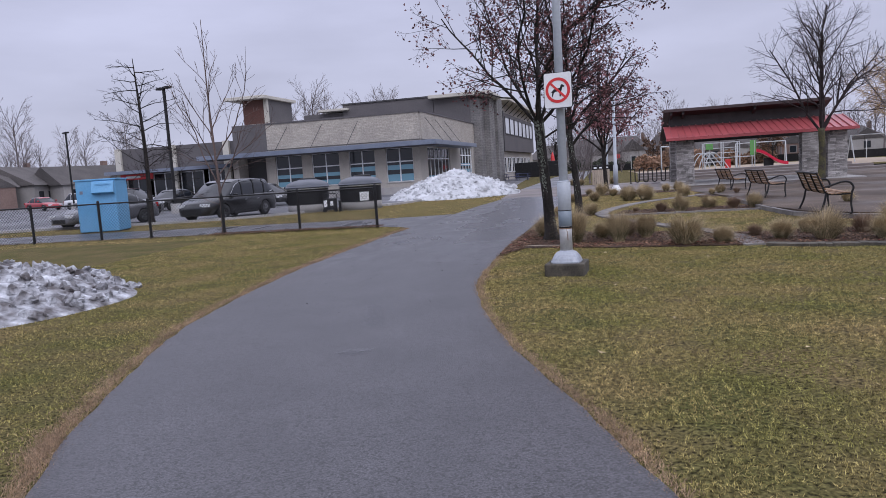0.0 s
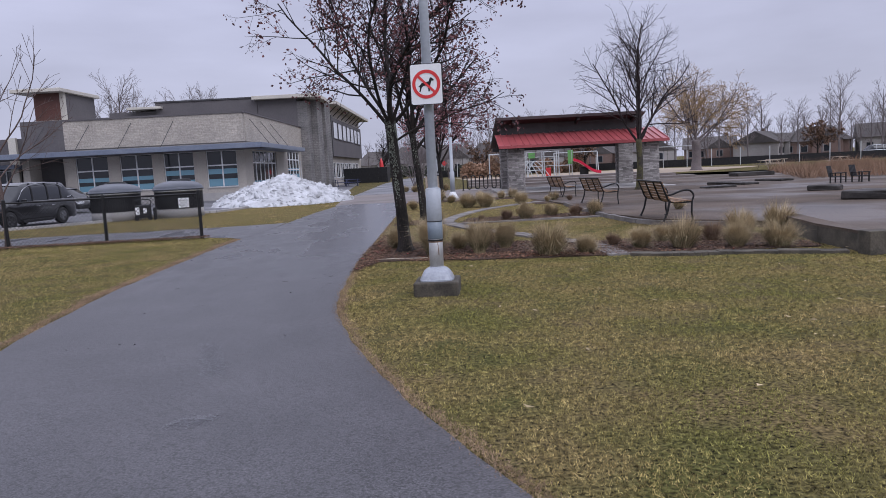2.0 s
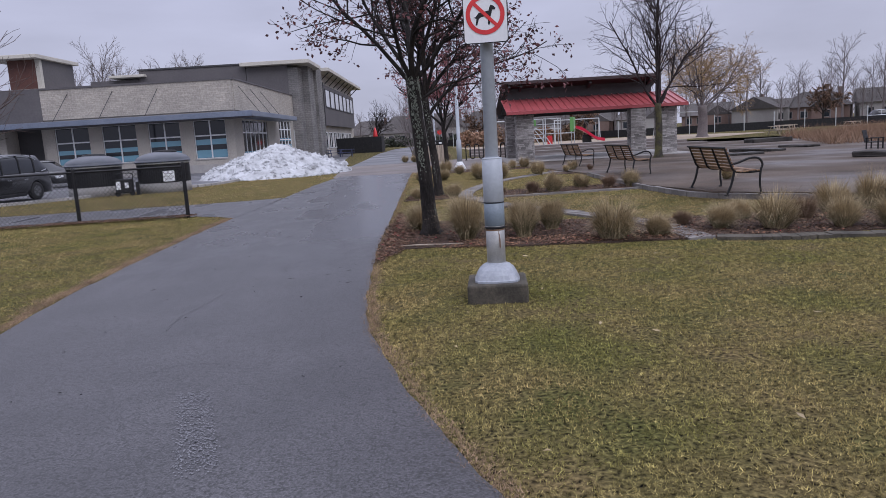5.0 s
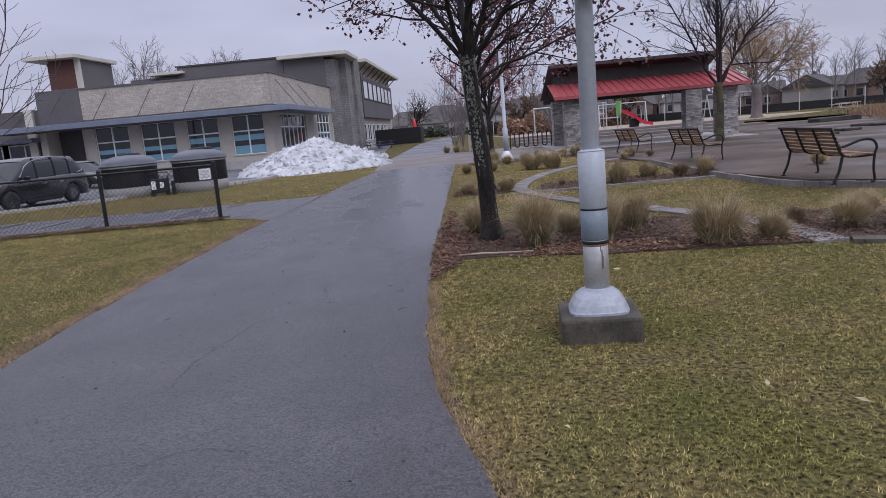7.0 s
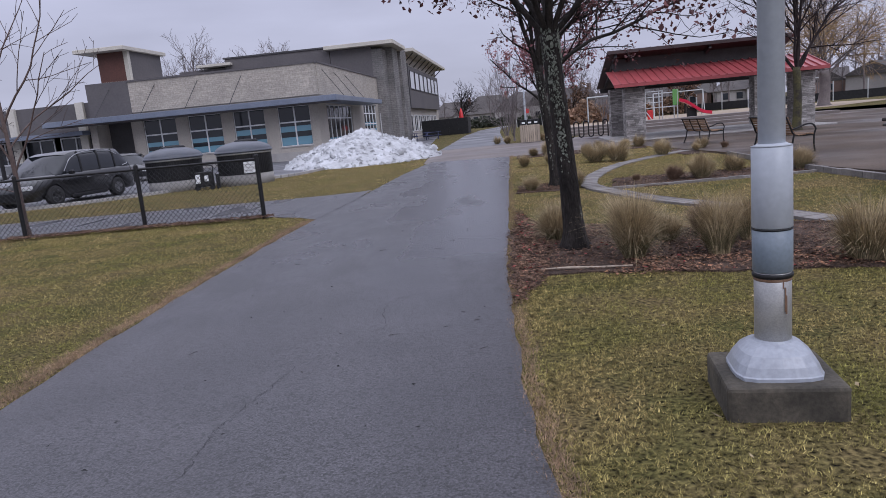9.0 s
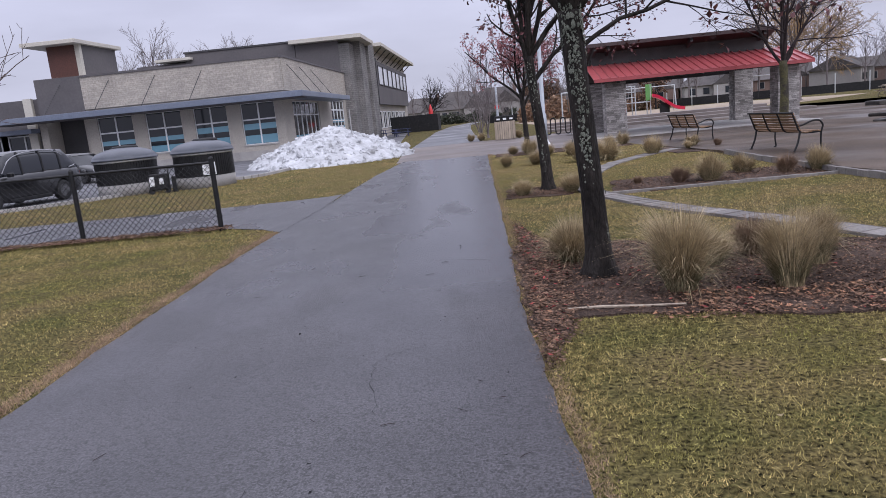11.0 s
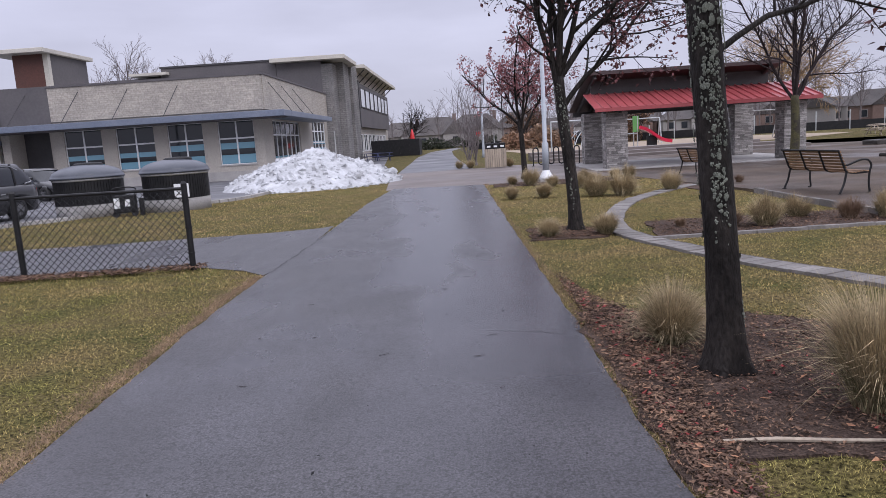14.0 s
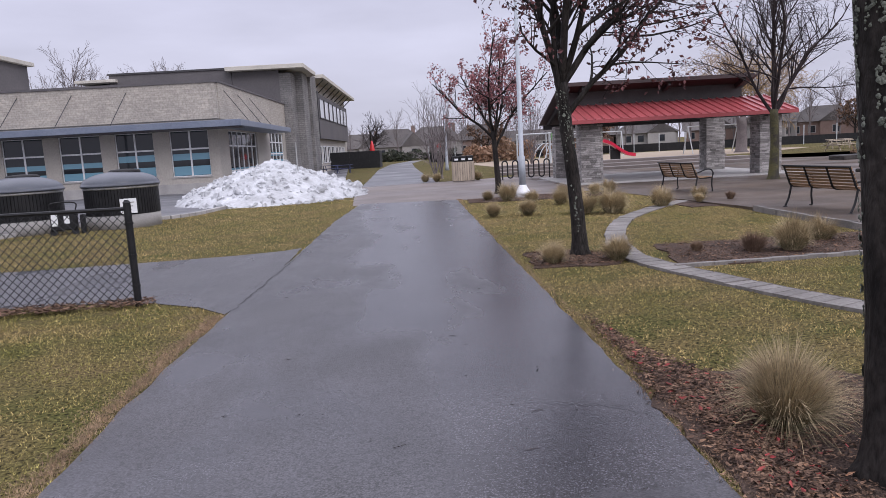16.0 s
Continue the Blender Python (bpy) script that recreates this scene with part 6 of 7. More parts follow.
# lichen scales on the two nearest trunks
def lichen(t, n, r_low, r_high, z0, z1, lean, seed):
    rnd = random.Random(seed)
    out = []
    for k in range(n):
        z = rnd.uniform(z0, z1)
        a = rnd.uniform(0, 6.283)
        if noise.noise(Vector((math.cos(a) * 1.5, math.sin(a) * 1.5, z * 1.4 + seed))) + 0.55 * noise.noise(Vector((math.cos(a) * 5, math.sin(a) * 5, z * 6 + seed))) + 0.3 * (z - 1.7) < 0.12:
            continue
        r = r_low + (r_high - r_low) * z / 2.3 + 0.006
        cx = np.interp(z, [0, 0.8, 1.7, 2.35], lean)
        s = rnd.uniform(0.003, 0.011) * (2.2 if rnd.random() < 0.08 else 1)
        up_, sd, nm = Vector((0, 0, 1)), Vector((-math.sin(a), math.cos(a), 0)), Vector((math.cos(a), math.sin(a), 0))
        c = Vector((cx + r * math.cos(a), r * math.sin(a), z)) + nm * 0.003
        ring = [c + sd * math.cos(q) * s * rnd.uniform(0.45, 1.35) + up_ * math.sin(q) * s * 1.3 * rnd.uniform(0.45, 1.35) - nm * 0.006 for q in (0, 1.05, 2.1, 3.14, 4.2, 5.25)]
        for i in range(6):
            out.append((c, ring[i], ring[(i + 1) % 6]))
    tri_soup("lichen", np.array([[tuple(v) for v in q] for q in out]), LICHEN, t)["kind"] = "stuff"


lichen(ta, 4600, 0.122, 0.097, 0.25, 2.4, (0, -0.04, -0.11, -0.15), 4)
lichen(tb, 1500, 0.113, 0.087, 0.3, 2.4, (0, -0.06, -0.16, -0.22), 9)

# young tree at the fence, larch-like tree, big tree at the pavilion, willow
tree("young_tree", -9.45, 19.25, "slim young bare tree beside the chain-link fence", 41, [(0, 0, -0.1), (0, 0, 0), (0.0, 0, 1.2), (-0.05, 0, 2.6), (-0.1, 0, 4.4), (-0.1, 0, 6.6)], [0.06, 0.056, 0.048, 0.036, 0.022, 0.008],
     [(1.3, 10, 60, 2.6, 0.022), (1.5, 190, 58, 3.2, 0.024), (1.8, 60, 62, 2.6, 0.02), (2.1, 240, 60, 2.4, 0.02), (2.3, 350, 58, 3.0, 0.024), (2.6, 130, 64, 2.2, 0.018), (3.0, 200, 66, 2.0, 0.018), (3.3, 20, 66, 2.0, 0.016), (3.8, 290, 68, 1.6, 0.013), (4.2, 100, 70, 1.6, 0.012), (4.6, 180, 66, 1.5, 0.011), (5.0, 30, 68, 1.3, 0.01), (5.4, 250, 70, 1.0, 0.009), (0.9, 200, 15, 1.0, 0.012)],
     dict(SPEC, levels=2, density=[2.4, 3.0], tip=0.005, angle=(20, 45)), WARM_TWIG, WARM_TWIG, flare=0.03)
tree("spreading_tree", -17.2, 27.4, "dark bare tree with level spreading branches", 43, [(0, 0, -0.1), (0, 0, 0), (0.05, 0, 2.5), (0.0, 0, 5.0), (-0.1, 0, 7.3)], [0.13, 0.12, 0.095, 0.06, 0.015],
     [(1.9 + 0.2 * k, k * 137.5, 6 + (k % 4) * 7, 2.7 - 0.06 * k, 0.024) for k in range(26)],
     dict(SPEC, levels=3, density=[3.0, 3.8, 4.4], rise=[0.0, 0.01, 0.0], angle=(28, 60), shrink=(0.32, 0.56), step=0.4, wander=0.16, tip=0.005), flare=0.05)
tree("pavilion_tree", 12.6, 33.0, "bare spreading tree with a mossy yellow-green trunk", 47, [(0, 0, -0.1), (0, 0, 0), (0.05, 0, 1.2), (0.0, 0, 2.4)], [0.19, 0.17, 0.145, 0.135],
     [(2.2, 170, 62, 4.4, 0.06), (2.3, 20, 60, 4.4, 0.06), (2.3, 90, 78, 5.6, 0.075), (2.3, 260, 74, 5.2, 0.065), (2.2, 330, 58, 4.2, 0.05), (2.3, 210, 74, 5.0, 0.055)],
     dict(SPEC, density=[3.0, 3.4, 4.4], rise=[0.0, 0.03, 0.03, 0.0], step=0.45, tip=0.004, shrink=(0.34, 0.58)), MOSSY, TWIG, flare=0.06, limb_mat=TWIG)
tree("willow_tree", 31.0, 68.0, "wide bare willow with yellowish drooping twigs", 53, [(0, 0, -0.2), (0, 0, 0), (0.1, 0, 1.6), (0.0, 0, 3.0)], [0.55, 0.5, 0.42, 0.4],
     ring_limbs(7, 10, 2.4, 3.4, (40, 78), 6.2, 0.11), dict(SPEC, density=[2.4, 3.0, 4.0], rise=[0.02, 0.0, -0.10, -0.2], step=0.7, tip=0.011, shrink=(0.36, 0.6)), GREY_TWIG, YELLOW_TWIG, flare=0.15)
# slim multi-stem shrub behind the litter station and its like
for k, (x, y, s) in enumerate(((2.3, 48.0, 60), (2.9, 50.5, 61), (8.2, 92.0, 62), (10.5, 60, 63))):
    tree("slim_shrub", x, y, "slim bare shrub of many upright stems", s, [(0, 0, -0.05), (0, 0, 0), (0, 0, 0.2)], [0.08, 0.07, 0.06],
         ring_limbs(s, 9, 0.05, 0.2, (68, 86), 4.2, 0.03), dict(SPEC, levels=2, density=[1.8, 2.5], step=0.5, tip=0.005), GREY_TWIG, GREY_TWIG, flare=0.02, group="slim shrubs")

# bare trees of the distance: four kinds, repeated
FAR_SPEC = dict(SPEC, levels=2, density=[2.0, 2.6], step=1.2, tip=0.012, rise=[0.05, 0.05, 0.03], shrink=(0.3, 0.5), angle=(22, 50))
far_kinds = []
for k in range(4):
    hgt = (15, 13, 11, 9)[k]
    far_kinds.append(tree("bare_tree", 0, 0, "tall bare grey tree far off", 70 + k, [(0, 0, -0.3), (0, 0, 0), (0.1, 0, hgt * 0.3), (0, 0, hgt * 0.65), (0.1, 0, hgt)], [0.24, 0.22, 0.17, 0.1, 0.03],
                     ring_limbs(80 + k, 16, hgt * 0.18, hgt * 0.85, (48, 72), hgt * 0.34, 0.055), FAR_SPEC, GREY_TWIG, GREY_TWIG, flare=0.1, group="distant bare trees", split=False))
rnd = random.Random(5)
spots = []
for az0, az1, d0, d1, n, tall in ((-52, -33, 115, 160, 22, 0.9), (-23, -13.5, 125, 150, 24, 1.14), (-2, 8, 165, 200, 8, 0.75), (6, 21, 130, 180, 18, 0.85), (20, 52, 115, 185, 50, 0.85), (-64, -46, 60, 100, 8, 1.0)):
    for k in range(n):
        az, d = radians(az0 + (az1 - az0) * (k + rnd.random()) / n), rnd.uniform(d0, d1)
        spots.append((math.sin(az) * d, math.cos(az) * d, tall))
for i, (x, y, tall) in enumerate(spots):
    src = far_kinds[i % 4]
    s = tall * rnd.uniform(0.8, 1.15)
    m = pose(x, y, 0, 0, 0, rnd.uniform(0, 360)) @ Matrix.Diagonal((s, s, s, 1))
    if i < 4:
        src.matrix_world = m
    else:
        copy_thing(src, m)
rb = tree("russet_tree", 55.0, 86.0, "small russet-leaved tree before the houses", 91, [(0, 0, -0.1), (0, 0, 0), (0, 0, 2.0)], [0.14, 0.13, 0.1], ring_limbs(3, 8, 1.4, 2.0, (35, 75), 3.0, 0.05), dict(SPEC, levels=2, density=[2, 3]), leaves=2500, leaf_size=0.22, leaf_mat=BROWN_LEAF)
copy_thing(rb, pose(14.0, 98.0, 0, 0, 0, 70))
copy_thing(rb, pose(26.5, 92.0, 0, 0, 0, 150))
bt = tree("round_tree", -0.6, 118.0, "round-crowned bare tree beside the far path", 95, [(0, 0, -0.1), (0, 0, 0), (0, 0, 2.4)], [0.2, 0.18, 0.15], ring_limbs(11, 12, 1.8, 2.6, (25, 80), 4.6, 0.08), dict(SPEC, levels=3, density=[1.8, 2.2, 2.4], step=0.7, tip=0.015))

# ---------- houses of the distance ----------
def house(x, y, turn, w, d, h, roof_h, wall_mat, label, hip=False):
    t = thing("house", pose(x, y, 0, 0, 0, turn), label, "house", "houses beyond the park")
    part("wall", bx(-w / 2, w / 2, -d / 2, d / 2, -0.1, h), wall_mat, t)
    bm = bmesh.new()
    o = 0.45
    ax = w * 0.22 if hip else w / 2 + o
    pts = [(-w / 2 - o, -d / 2 - o, h), (w / 2 + o, -d / 2 - o, h), (w / 2 + o, d / 2 + o, h), (-w / 2 - o, d / 2 + o, h), (-ax, 0, h + roof_h), (ax, 0, h + roof_h)]
    v = [bm.verts.new(p) for p in pts]
    for f in ((0, 1, 5, 4), (2, 3, 4, 5), (1, 2, 5), (3, 0, 4), (3, 2, 1, 0)):
        bm.faces.new([v[k] for k in f])
    part("roof", bm, SHINGLE, t)
    bm = bmesh.new()
    g = d * 0.33
    q = [(-g, -d / 2 - 1.2, h), (g, -d / 2 - 1.2, h), (0, -d / 2 - 1.2, h + roof_h * 0.75), (-g, 0, h), (g, 0, h), (0, 0, h + roof_h * 0.75)]
    v = [bm.verts.new((p[0] + w * 0.2, p[1], p[2])) for p in q]
    for f in ((0, 1, 2), (0, 2, 5, 3), (1, 4, 5, 2)):
        bm.faces.new([v[k] for k in f])
    part("front_gable", bm, SHINGLE, t)
    part("porch_wall", bx(w * 0.2 - g + 0.3, w * 0.2 + g - 0.3, -d / 2 - 1.1, -d / 2, -0.1, h), wall_mat, t)
    for fx, yy in ((-0.36, -d / 2), (-0.14, -d / 2), (0.2, -d / 2 - 1.1)):
        for z in ((1.0, 3.6) if h > 4 else (1.0,)):
            wd = new("window")
            wd.parent = t
            part("window_frame", bx(fx * w - 0.7, fx * w + 0.7, yy - 0.05, yy + 0.02, z - 0.1, z + 1.4), HOUSE_WALL, wd)
            part("pane", bx(fx * w - 0.6, fx * w + 0.6, yy - 0.07, yy - 0.055, z, z + 1.3), GLASS, wd)
    part("door", bx(0.02 * w - 0.5, 0.02 * w + 0.5, -d / 2 - 0.06, -d / 2, 0.0, 2.1), BROWN_PANEL, t)
    part("chimney", bx(w * 0.3, w * 0.3 + 0.8, 0.8, 1.5, h, h + roof_h + 0.7), HOUSE_BRICK, t)


def ring_house(az, dist, w, h, rh, wall_mat, label, turn=0, hip=False):
    a = radians(az)
    house(math.sin(a) * dist, math.cos(a) * dist, -az + turn, w, 9.5, h, rh, wall_mat, label, hip)


PALE_H = "pale sided suburban house with a dark shingle roof"
BRICK_H = "brick suburban house with a dark shingle roof"
for az, dist, w, h, rh, m_, l_, tn, hp in (
    (2.0, 178, 13, 2.9, 4.2, HOUSE_WALL, PALE_H, 12, True), (4.9, 182, 14, 3.6, 3.8, HOUSE_WALL, PALE_H, -6, True), (8.4, 184, 13, 3.6, 3.8, HOUSE_BRICK, BRICK_H, 8, True),
    (-0.8, 188, 12, 3.0, 3.6, HOUSE_WALL, PALE_H, 0, True), (12.2, 168, 12, 2.6, 2.4, HOUSE_WALL, PALE_H, 5, False), (16.5, 172, 12, 2.8, 2.6, HOUSE_BRICK, BRICK_H, -8, False),
    (20.5, 168, 12, 2.8, 2.8, HOUSE_WALL, PALE_H, 10, True), (25.2, 178, 11, 2.8, 2.8, HOUSE_BRICK, BRICK_H, 0, False), (28.9, 172, 9, 3.4, 2.6, HOUSE_WALL, PALE_H, 70, False),
    (32.4, 174, 13, 3.2, 3.2, HOUSE_BRICK, BRICK_H, -6, True), (37.0, 176, 13, 3.4, 3.0, HOUSE_WALL, PALE_H, 8, False), (41.4, 170, 12, 3.4, 3.0, HOUSE_BRICK, BRICK_H, -4, True),
    (46.0, 165, 12, 3.4, 3.0, HOUSE_WALL, PALE_H, 0, False), (-37.0, 118, 12, 3.0, 2.8, HOUSE_WALL, PALE_H, 30, False), (-41.0, 118, 11, 3.2, 2.8, HOUSE_WALL, PALE_H, 60, False),
    (-45.0, 112, 11, 3.0, 2.6, HOUSE_BRICK, BRICK_H, 20, False), (-49.0, 116, 11, 3.2, 2.8, HOUSE_WALL, PALE_H, 50, False)):
    ring_house(az, dist, w, h, rh, m_, l_, tn, hp)

# low black screen fence with pale posts before the houses, and hedges
scr = thing("screen_fence", I4, "long low black screen fence with pale posts", "fence")
line = [Vector((7.0, 104, 0)), Vector((24, 99, 0)), Vector((42, 88, 0)), Vector((62, 82, 0)), Vector((88, 70, 0))]
for a, b in zip(line, line[1:]):
    n = int((b - a).length / 3)
    for k in range(n):
        q0, q1 = a.lerp(b, k / n), a.lerp(b, (k + 1) / n)
        bm = bmesh.new()
        box(bm, 0.05, (q1 - q0).length - 0.05, -0.02, 0.02, 0.05, 1.0, Matrix.Translation(q0) @ Matrix.Rotation(math.atan2(b.y - a.y, b.x - a.x), 4, "Z"))
        part("panel", bm, BLACK, scr)
        bm = bmesh.new()
        cone(bm, 0.06, 0.06, 0, 2.2, 6, Matrix.Translation(q0))
        part("post", bm, PLAY_STEEL, scr)


def bush_soup(cx, cy, lx, ly, h, n, size, rnd):
    """Leaf clumps filling a low uneven hedge."""
    p = rnd.uniform(-1, 1, (n, 3))
    p[:, 2] = rnd.uniform(0, 1, n) ** 0.8
    p *= (lx, ly, h)
    p[:, 2] *= 0.75 + 0.3 * np.sin(p[:, 0] * 1.3 + cx) * np.cos(p[:, 0] * 0.6)
    p += (cx, cy, 0)
    d = rnd.normal(0, size, (n, 3, 3))
    return p[:, None, :] + d


nr = np.random.default_rng(3)
for cx, cy, lx, ly, h, m_, lab_ in ((-1.0, 138, 8, 1.5, 2.2, HEDGE, "dark evergreen hedge at the far lawn"), (8.5, 141, 7, 1.5, 2.0, HEDGE, "dark evergreen hedge at the far lawn"), (13.5, 88, 4.0, 1.6, 2.6, REED, "russet bare hedge beyond the pavilion"), (24, 95, 3.5, 1.4, 2.4, REED, "russet bare hedge beyond the pavilion")):
    tagged(tri_soup("hedge", bush_soup(cx, cy, lx, ly, h, 2600, 0.16, nr), m_), lab_, "hedge")

# ---------- bunch grasses ----------
def clump(name, label, n, h, spread, material, seed):
    rnd = np.random.default_rng(seed)
    # blades stand in some dozens of small sprays that share a direction
    m = 46
    spray = rnd.integers(0, m, n)
    a = rnd.uniform(0, 2 * np.pi, m)[spray] + rnd.normal(0, 0.22, n)
    root = (rnd.uniform(0, 1, m) ** 0.5 * 0.11)[spray] + rnd.uniform(0, 0.03, n)
    tilt = np.abs((rnd.uniform(0, 0.62, m) * spread)[spray] + rnd.normal(0, 0.09, n))
    ln = h * rnd.uniform(0.8, 1.08, m)[spray] * (0.4 + 0.65 * rnd.beta(2.2, 1.5, n)) * (1.0 - 0.22 * np.minimum(tilt, 1.2))
    droop = rnd.gamma(2.0, 0.13, n) * (0.6 + tilt)
    out = np.stack([np.cos(a), np.sin(a)], 1)
    jit = rnd.normal(0, 0.25, (n, 2))
    dirs = out + jit
    dirs /= np.linalg.norm(dirs, axis=1)[:, None]
    lump = rnd.normal(0, 1, n)
    pts = []
    for s in (0, 0.35, 0.7, 1.0):
        ang = tilt + droop * s * s * 1.4
        rr = root + np.sin(ang) * ln * s
        z = np.cos(np.minimum(ang, 1.45)) * ln * s
        rr = rr + 0.02 * s * lump
        pts.append(np.concatenate([out * root[:, None] + dirs * (rr - root)[:, None], z[:, None]], 1))
    side = np.stack([-dirs[:, 1], dirs[:, 0], np.zeros(n)], 1)
    tw = rnd.normal(0, 0.6, (n, 1))
    side = side + tw * np.stack([dirs[:, 0], dirs[:, 1], np.zeros(n)], 1)
    side /= np.linalg.norm(side, axis=1)[:, None]
    wd = rnd.uniform(0.0014, 0.0030, n)[:, None]
    tris = []
    for i, (w0, w1) in enumerate(((1, 1), (1, 0.7), (0.7, 0.0))):
        p, q = pts[i], pts[i + 1]
        tris.append(np.stack([p - side * wd * w0, p + side * wd * w0, q + side * wd * w1], 1))
        if w1:
            tris.append(np.stack([p - side * wd * w0, q + side * wd * w1, q - side * wd * w1], 1))
    t = thing(name, I4, label, "grass clump", "bunch grasses in the beds")
    ob = tri_soup("tuft", np.concatenate(tris), material, t)
    ob["kind"] = "stuff"
    if material is not DARK_STRAW:
        k = int(n * 0.32)
        low = np.concatenate([q[:k] for q in tris]) * (0.95, 0.95, 0.55)
        tri_soup("base_blades", low, GREEN_STRAW, t)["kind"] = "stuff"
    return t


CL = "dry straw-coloured ornamental grass clump in the bed"
kinds = [clump("bunch_grass", CL, 3600, 0.96, 0.38, STRAW, 1), clump("bunch_grass", CL, 3200, 0.80, 0.72, STRAW, 2), clump("bunch_grass", "greenish dry ornamental grass clump in the bed", 2400, 0.6, 1.1, STRAW, 3), clump("bunch_grass", "dark brown dry ornamental grass clump in the bed", 2000, 0.55, 0.95, DARK_STRAW, 4)]
CLUMPS = [(0.83, 13.6, 1, 0.74), (1.42, 12.15, 0, 0.86), (1.95, 12.9, 1, 0.8), (2.2, 11.95, 0, 0.86), (2.75, 12.6, 0, 0.8), (3.25, 11.3, 2, 1.05), (3.85, 11.3, 1, 0.75), (2.45, 13.2, 3, 0.8), (4.85, 11.55, 1, 0.85), (5.45, 11.2, 2, 0.85), (5.5, 12.3, 1, 0.75), (6.25, 10.95, 1, 0.95), (6.85, 10.75, 2, 0.85), (7.0, 12.3, 2, 0.9), (6.3, 11.9, 3, 0.9), (4.6, 12.2, 3, 0.6), (1.05, 14.2, 3, 0.5),
          (1.05, 19.35, 1, 0.72), (1.93, 19.2, 1, 0.88), (3.85, 19.15, 3, 0.85), (4.35, 19.0, 2, 0.9), (5.8, 19.2, 3, 1.0), (6.25, 19.0, 1, 0.85), (5.2, 19.7, 2, 0.7), (3.2, 19.5, 3, 0.45),
          (5.55, 26.1, 2, 0.85), (2.3, 26.2, 1, 0.88), (1.5, 26.3, 1, 0.8), (3.5, 25.7, 2, 1.0), (4.1, 25.5, 2, 1.0), (2.25, 31.5, 1, 0.8), (2.75, 30.95, 2, 0.9), (4.7, 31.6, 1, 0.9), (3.75, 28.6, 1, 0.85), (4.4, 29.2, 2, 0.7), (5.6, 31.2, 1, 0.75), (6.15, 31.6, 2, 0.7), (3.2, 29.6, 1, 0.8), (7.1, 27.3, 2, 0.6), (7.5, 26.5, 3, 0.6), (6.6, 26.3, 1, 0.5), (8.3, 18.2, 1, 0.7), (7.95, 12.75, 2, 0.9), (4.2, 45.6, 1, 0.9), (2.2, 46.6, 1, 0.9), (1.6, 47.2, 2, 0.8)]
rnd = random.Random(8)
used = set()
for x, y, k, s in CLUMPS:
    q = s * rnd.uniform(0.92, 1.1)
    m = pose(x, y, plaza_z(y) if x > 6.5 and 13.6 < y < 28 else 0.015, rnd.uniform(-9, 9), rnd.uniform(-4, 13), 0) @ Matrix.Rotation(rnd.uniform(0, 6.283), 4, "Z") @ Matrix.Diagonal((q, q, q * rnd.uniform(0.9, 1.1), 1))
    if k in used:
        copy_thing(kinds[k], m)
    else:
        kinds[k].matrix_world = m
        used.add(k)

# rust-coloured reeds beyond the plaza
nr = np.random.default_rng(12)
n = 120000
px, py = nr.uniform(20, 64, n), nr.uniform(29, 66, n)
swell = np.sin(px * 0.55 + 1.3 * np.sin(py * 0.31)) * np.sin(py * 0.47 + 1.1 * np.sin(px * 0.4)) + 0.5 * np.sin(px * 1.7 + py * 1.3)
ok = inside([(22, 35), (30, 32), (52, 31), (64, 44), (44, 61), (30, 53)], px, py) & (swell + nr.normal(0, 0.6, n) > -0.5)
px, py, swell = px[ok], py[ok], swell[ok]
n = len(px)
hgt = nr.uniform(0.15, 0.75, n) * (1.0 + 0.45 * swell)
ang = nr.uniform(0, 6.28, n)
lean = nr.normal(0, 0.55, (n, 2)) * hgt[:, None]
base = np.stack([px, py, np.zeros(n)], 1)
sd = np.stack([np.cos(ang), np.sin(ang), np.zeros(n)], 1) * nr.uniform(0.006, 0.016, n)[:, None]
tip = base + np.concatenate([lean, hgt[:, None]], 1)
reeds = tri_soup("reed_field", np.stack([base - sd, base + sd, tip], 1), REED)
tagged(reeds, "field of rust-coloured dry reeds and brush", "reeds", kind="stuff")

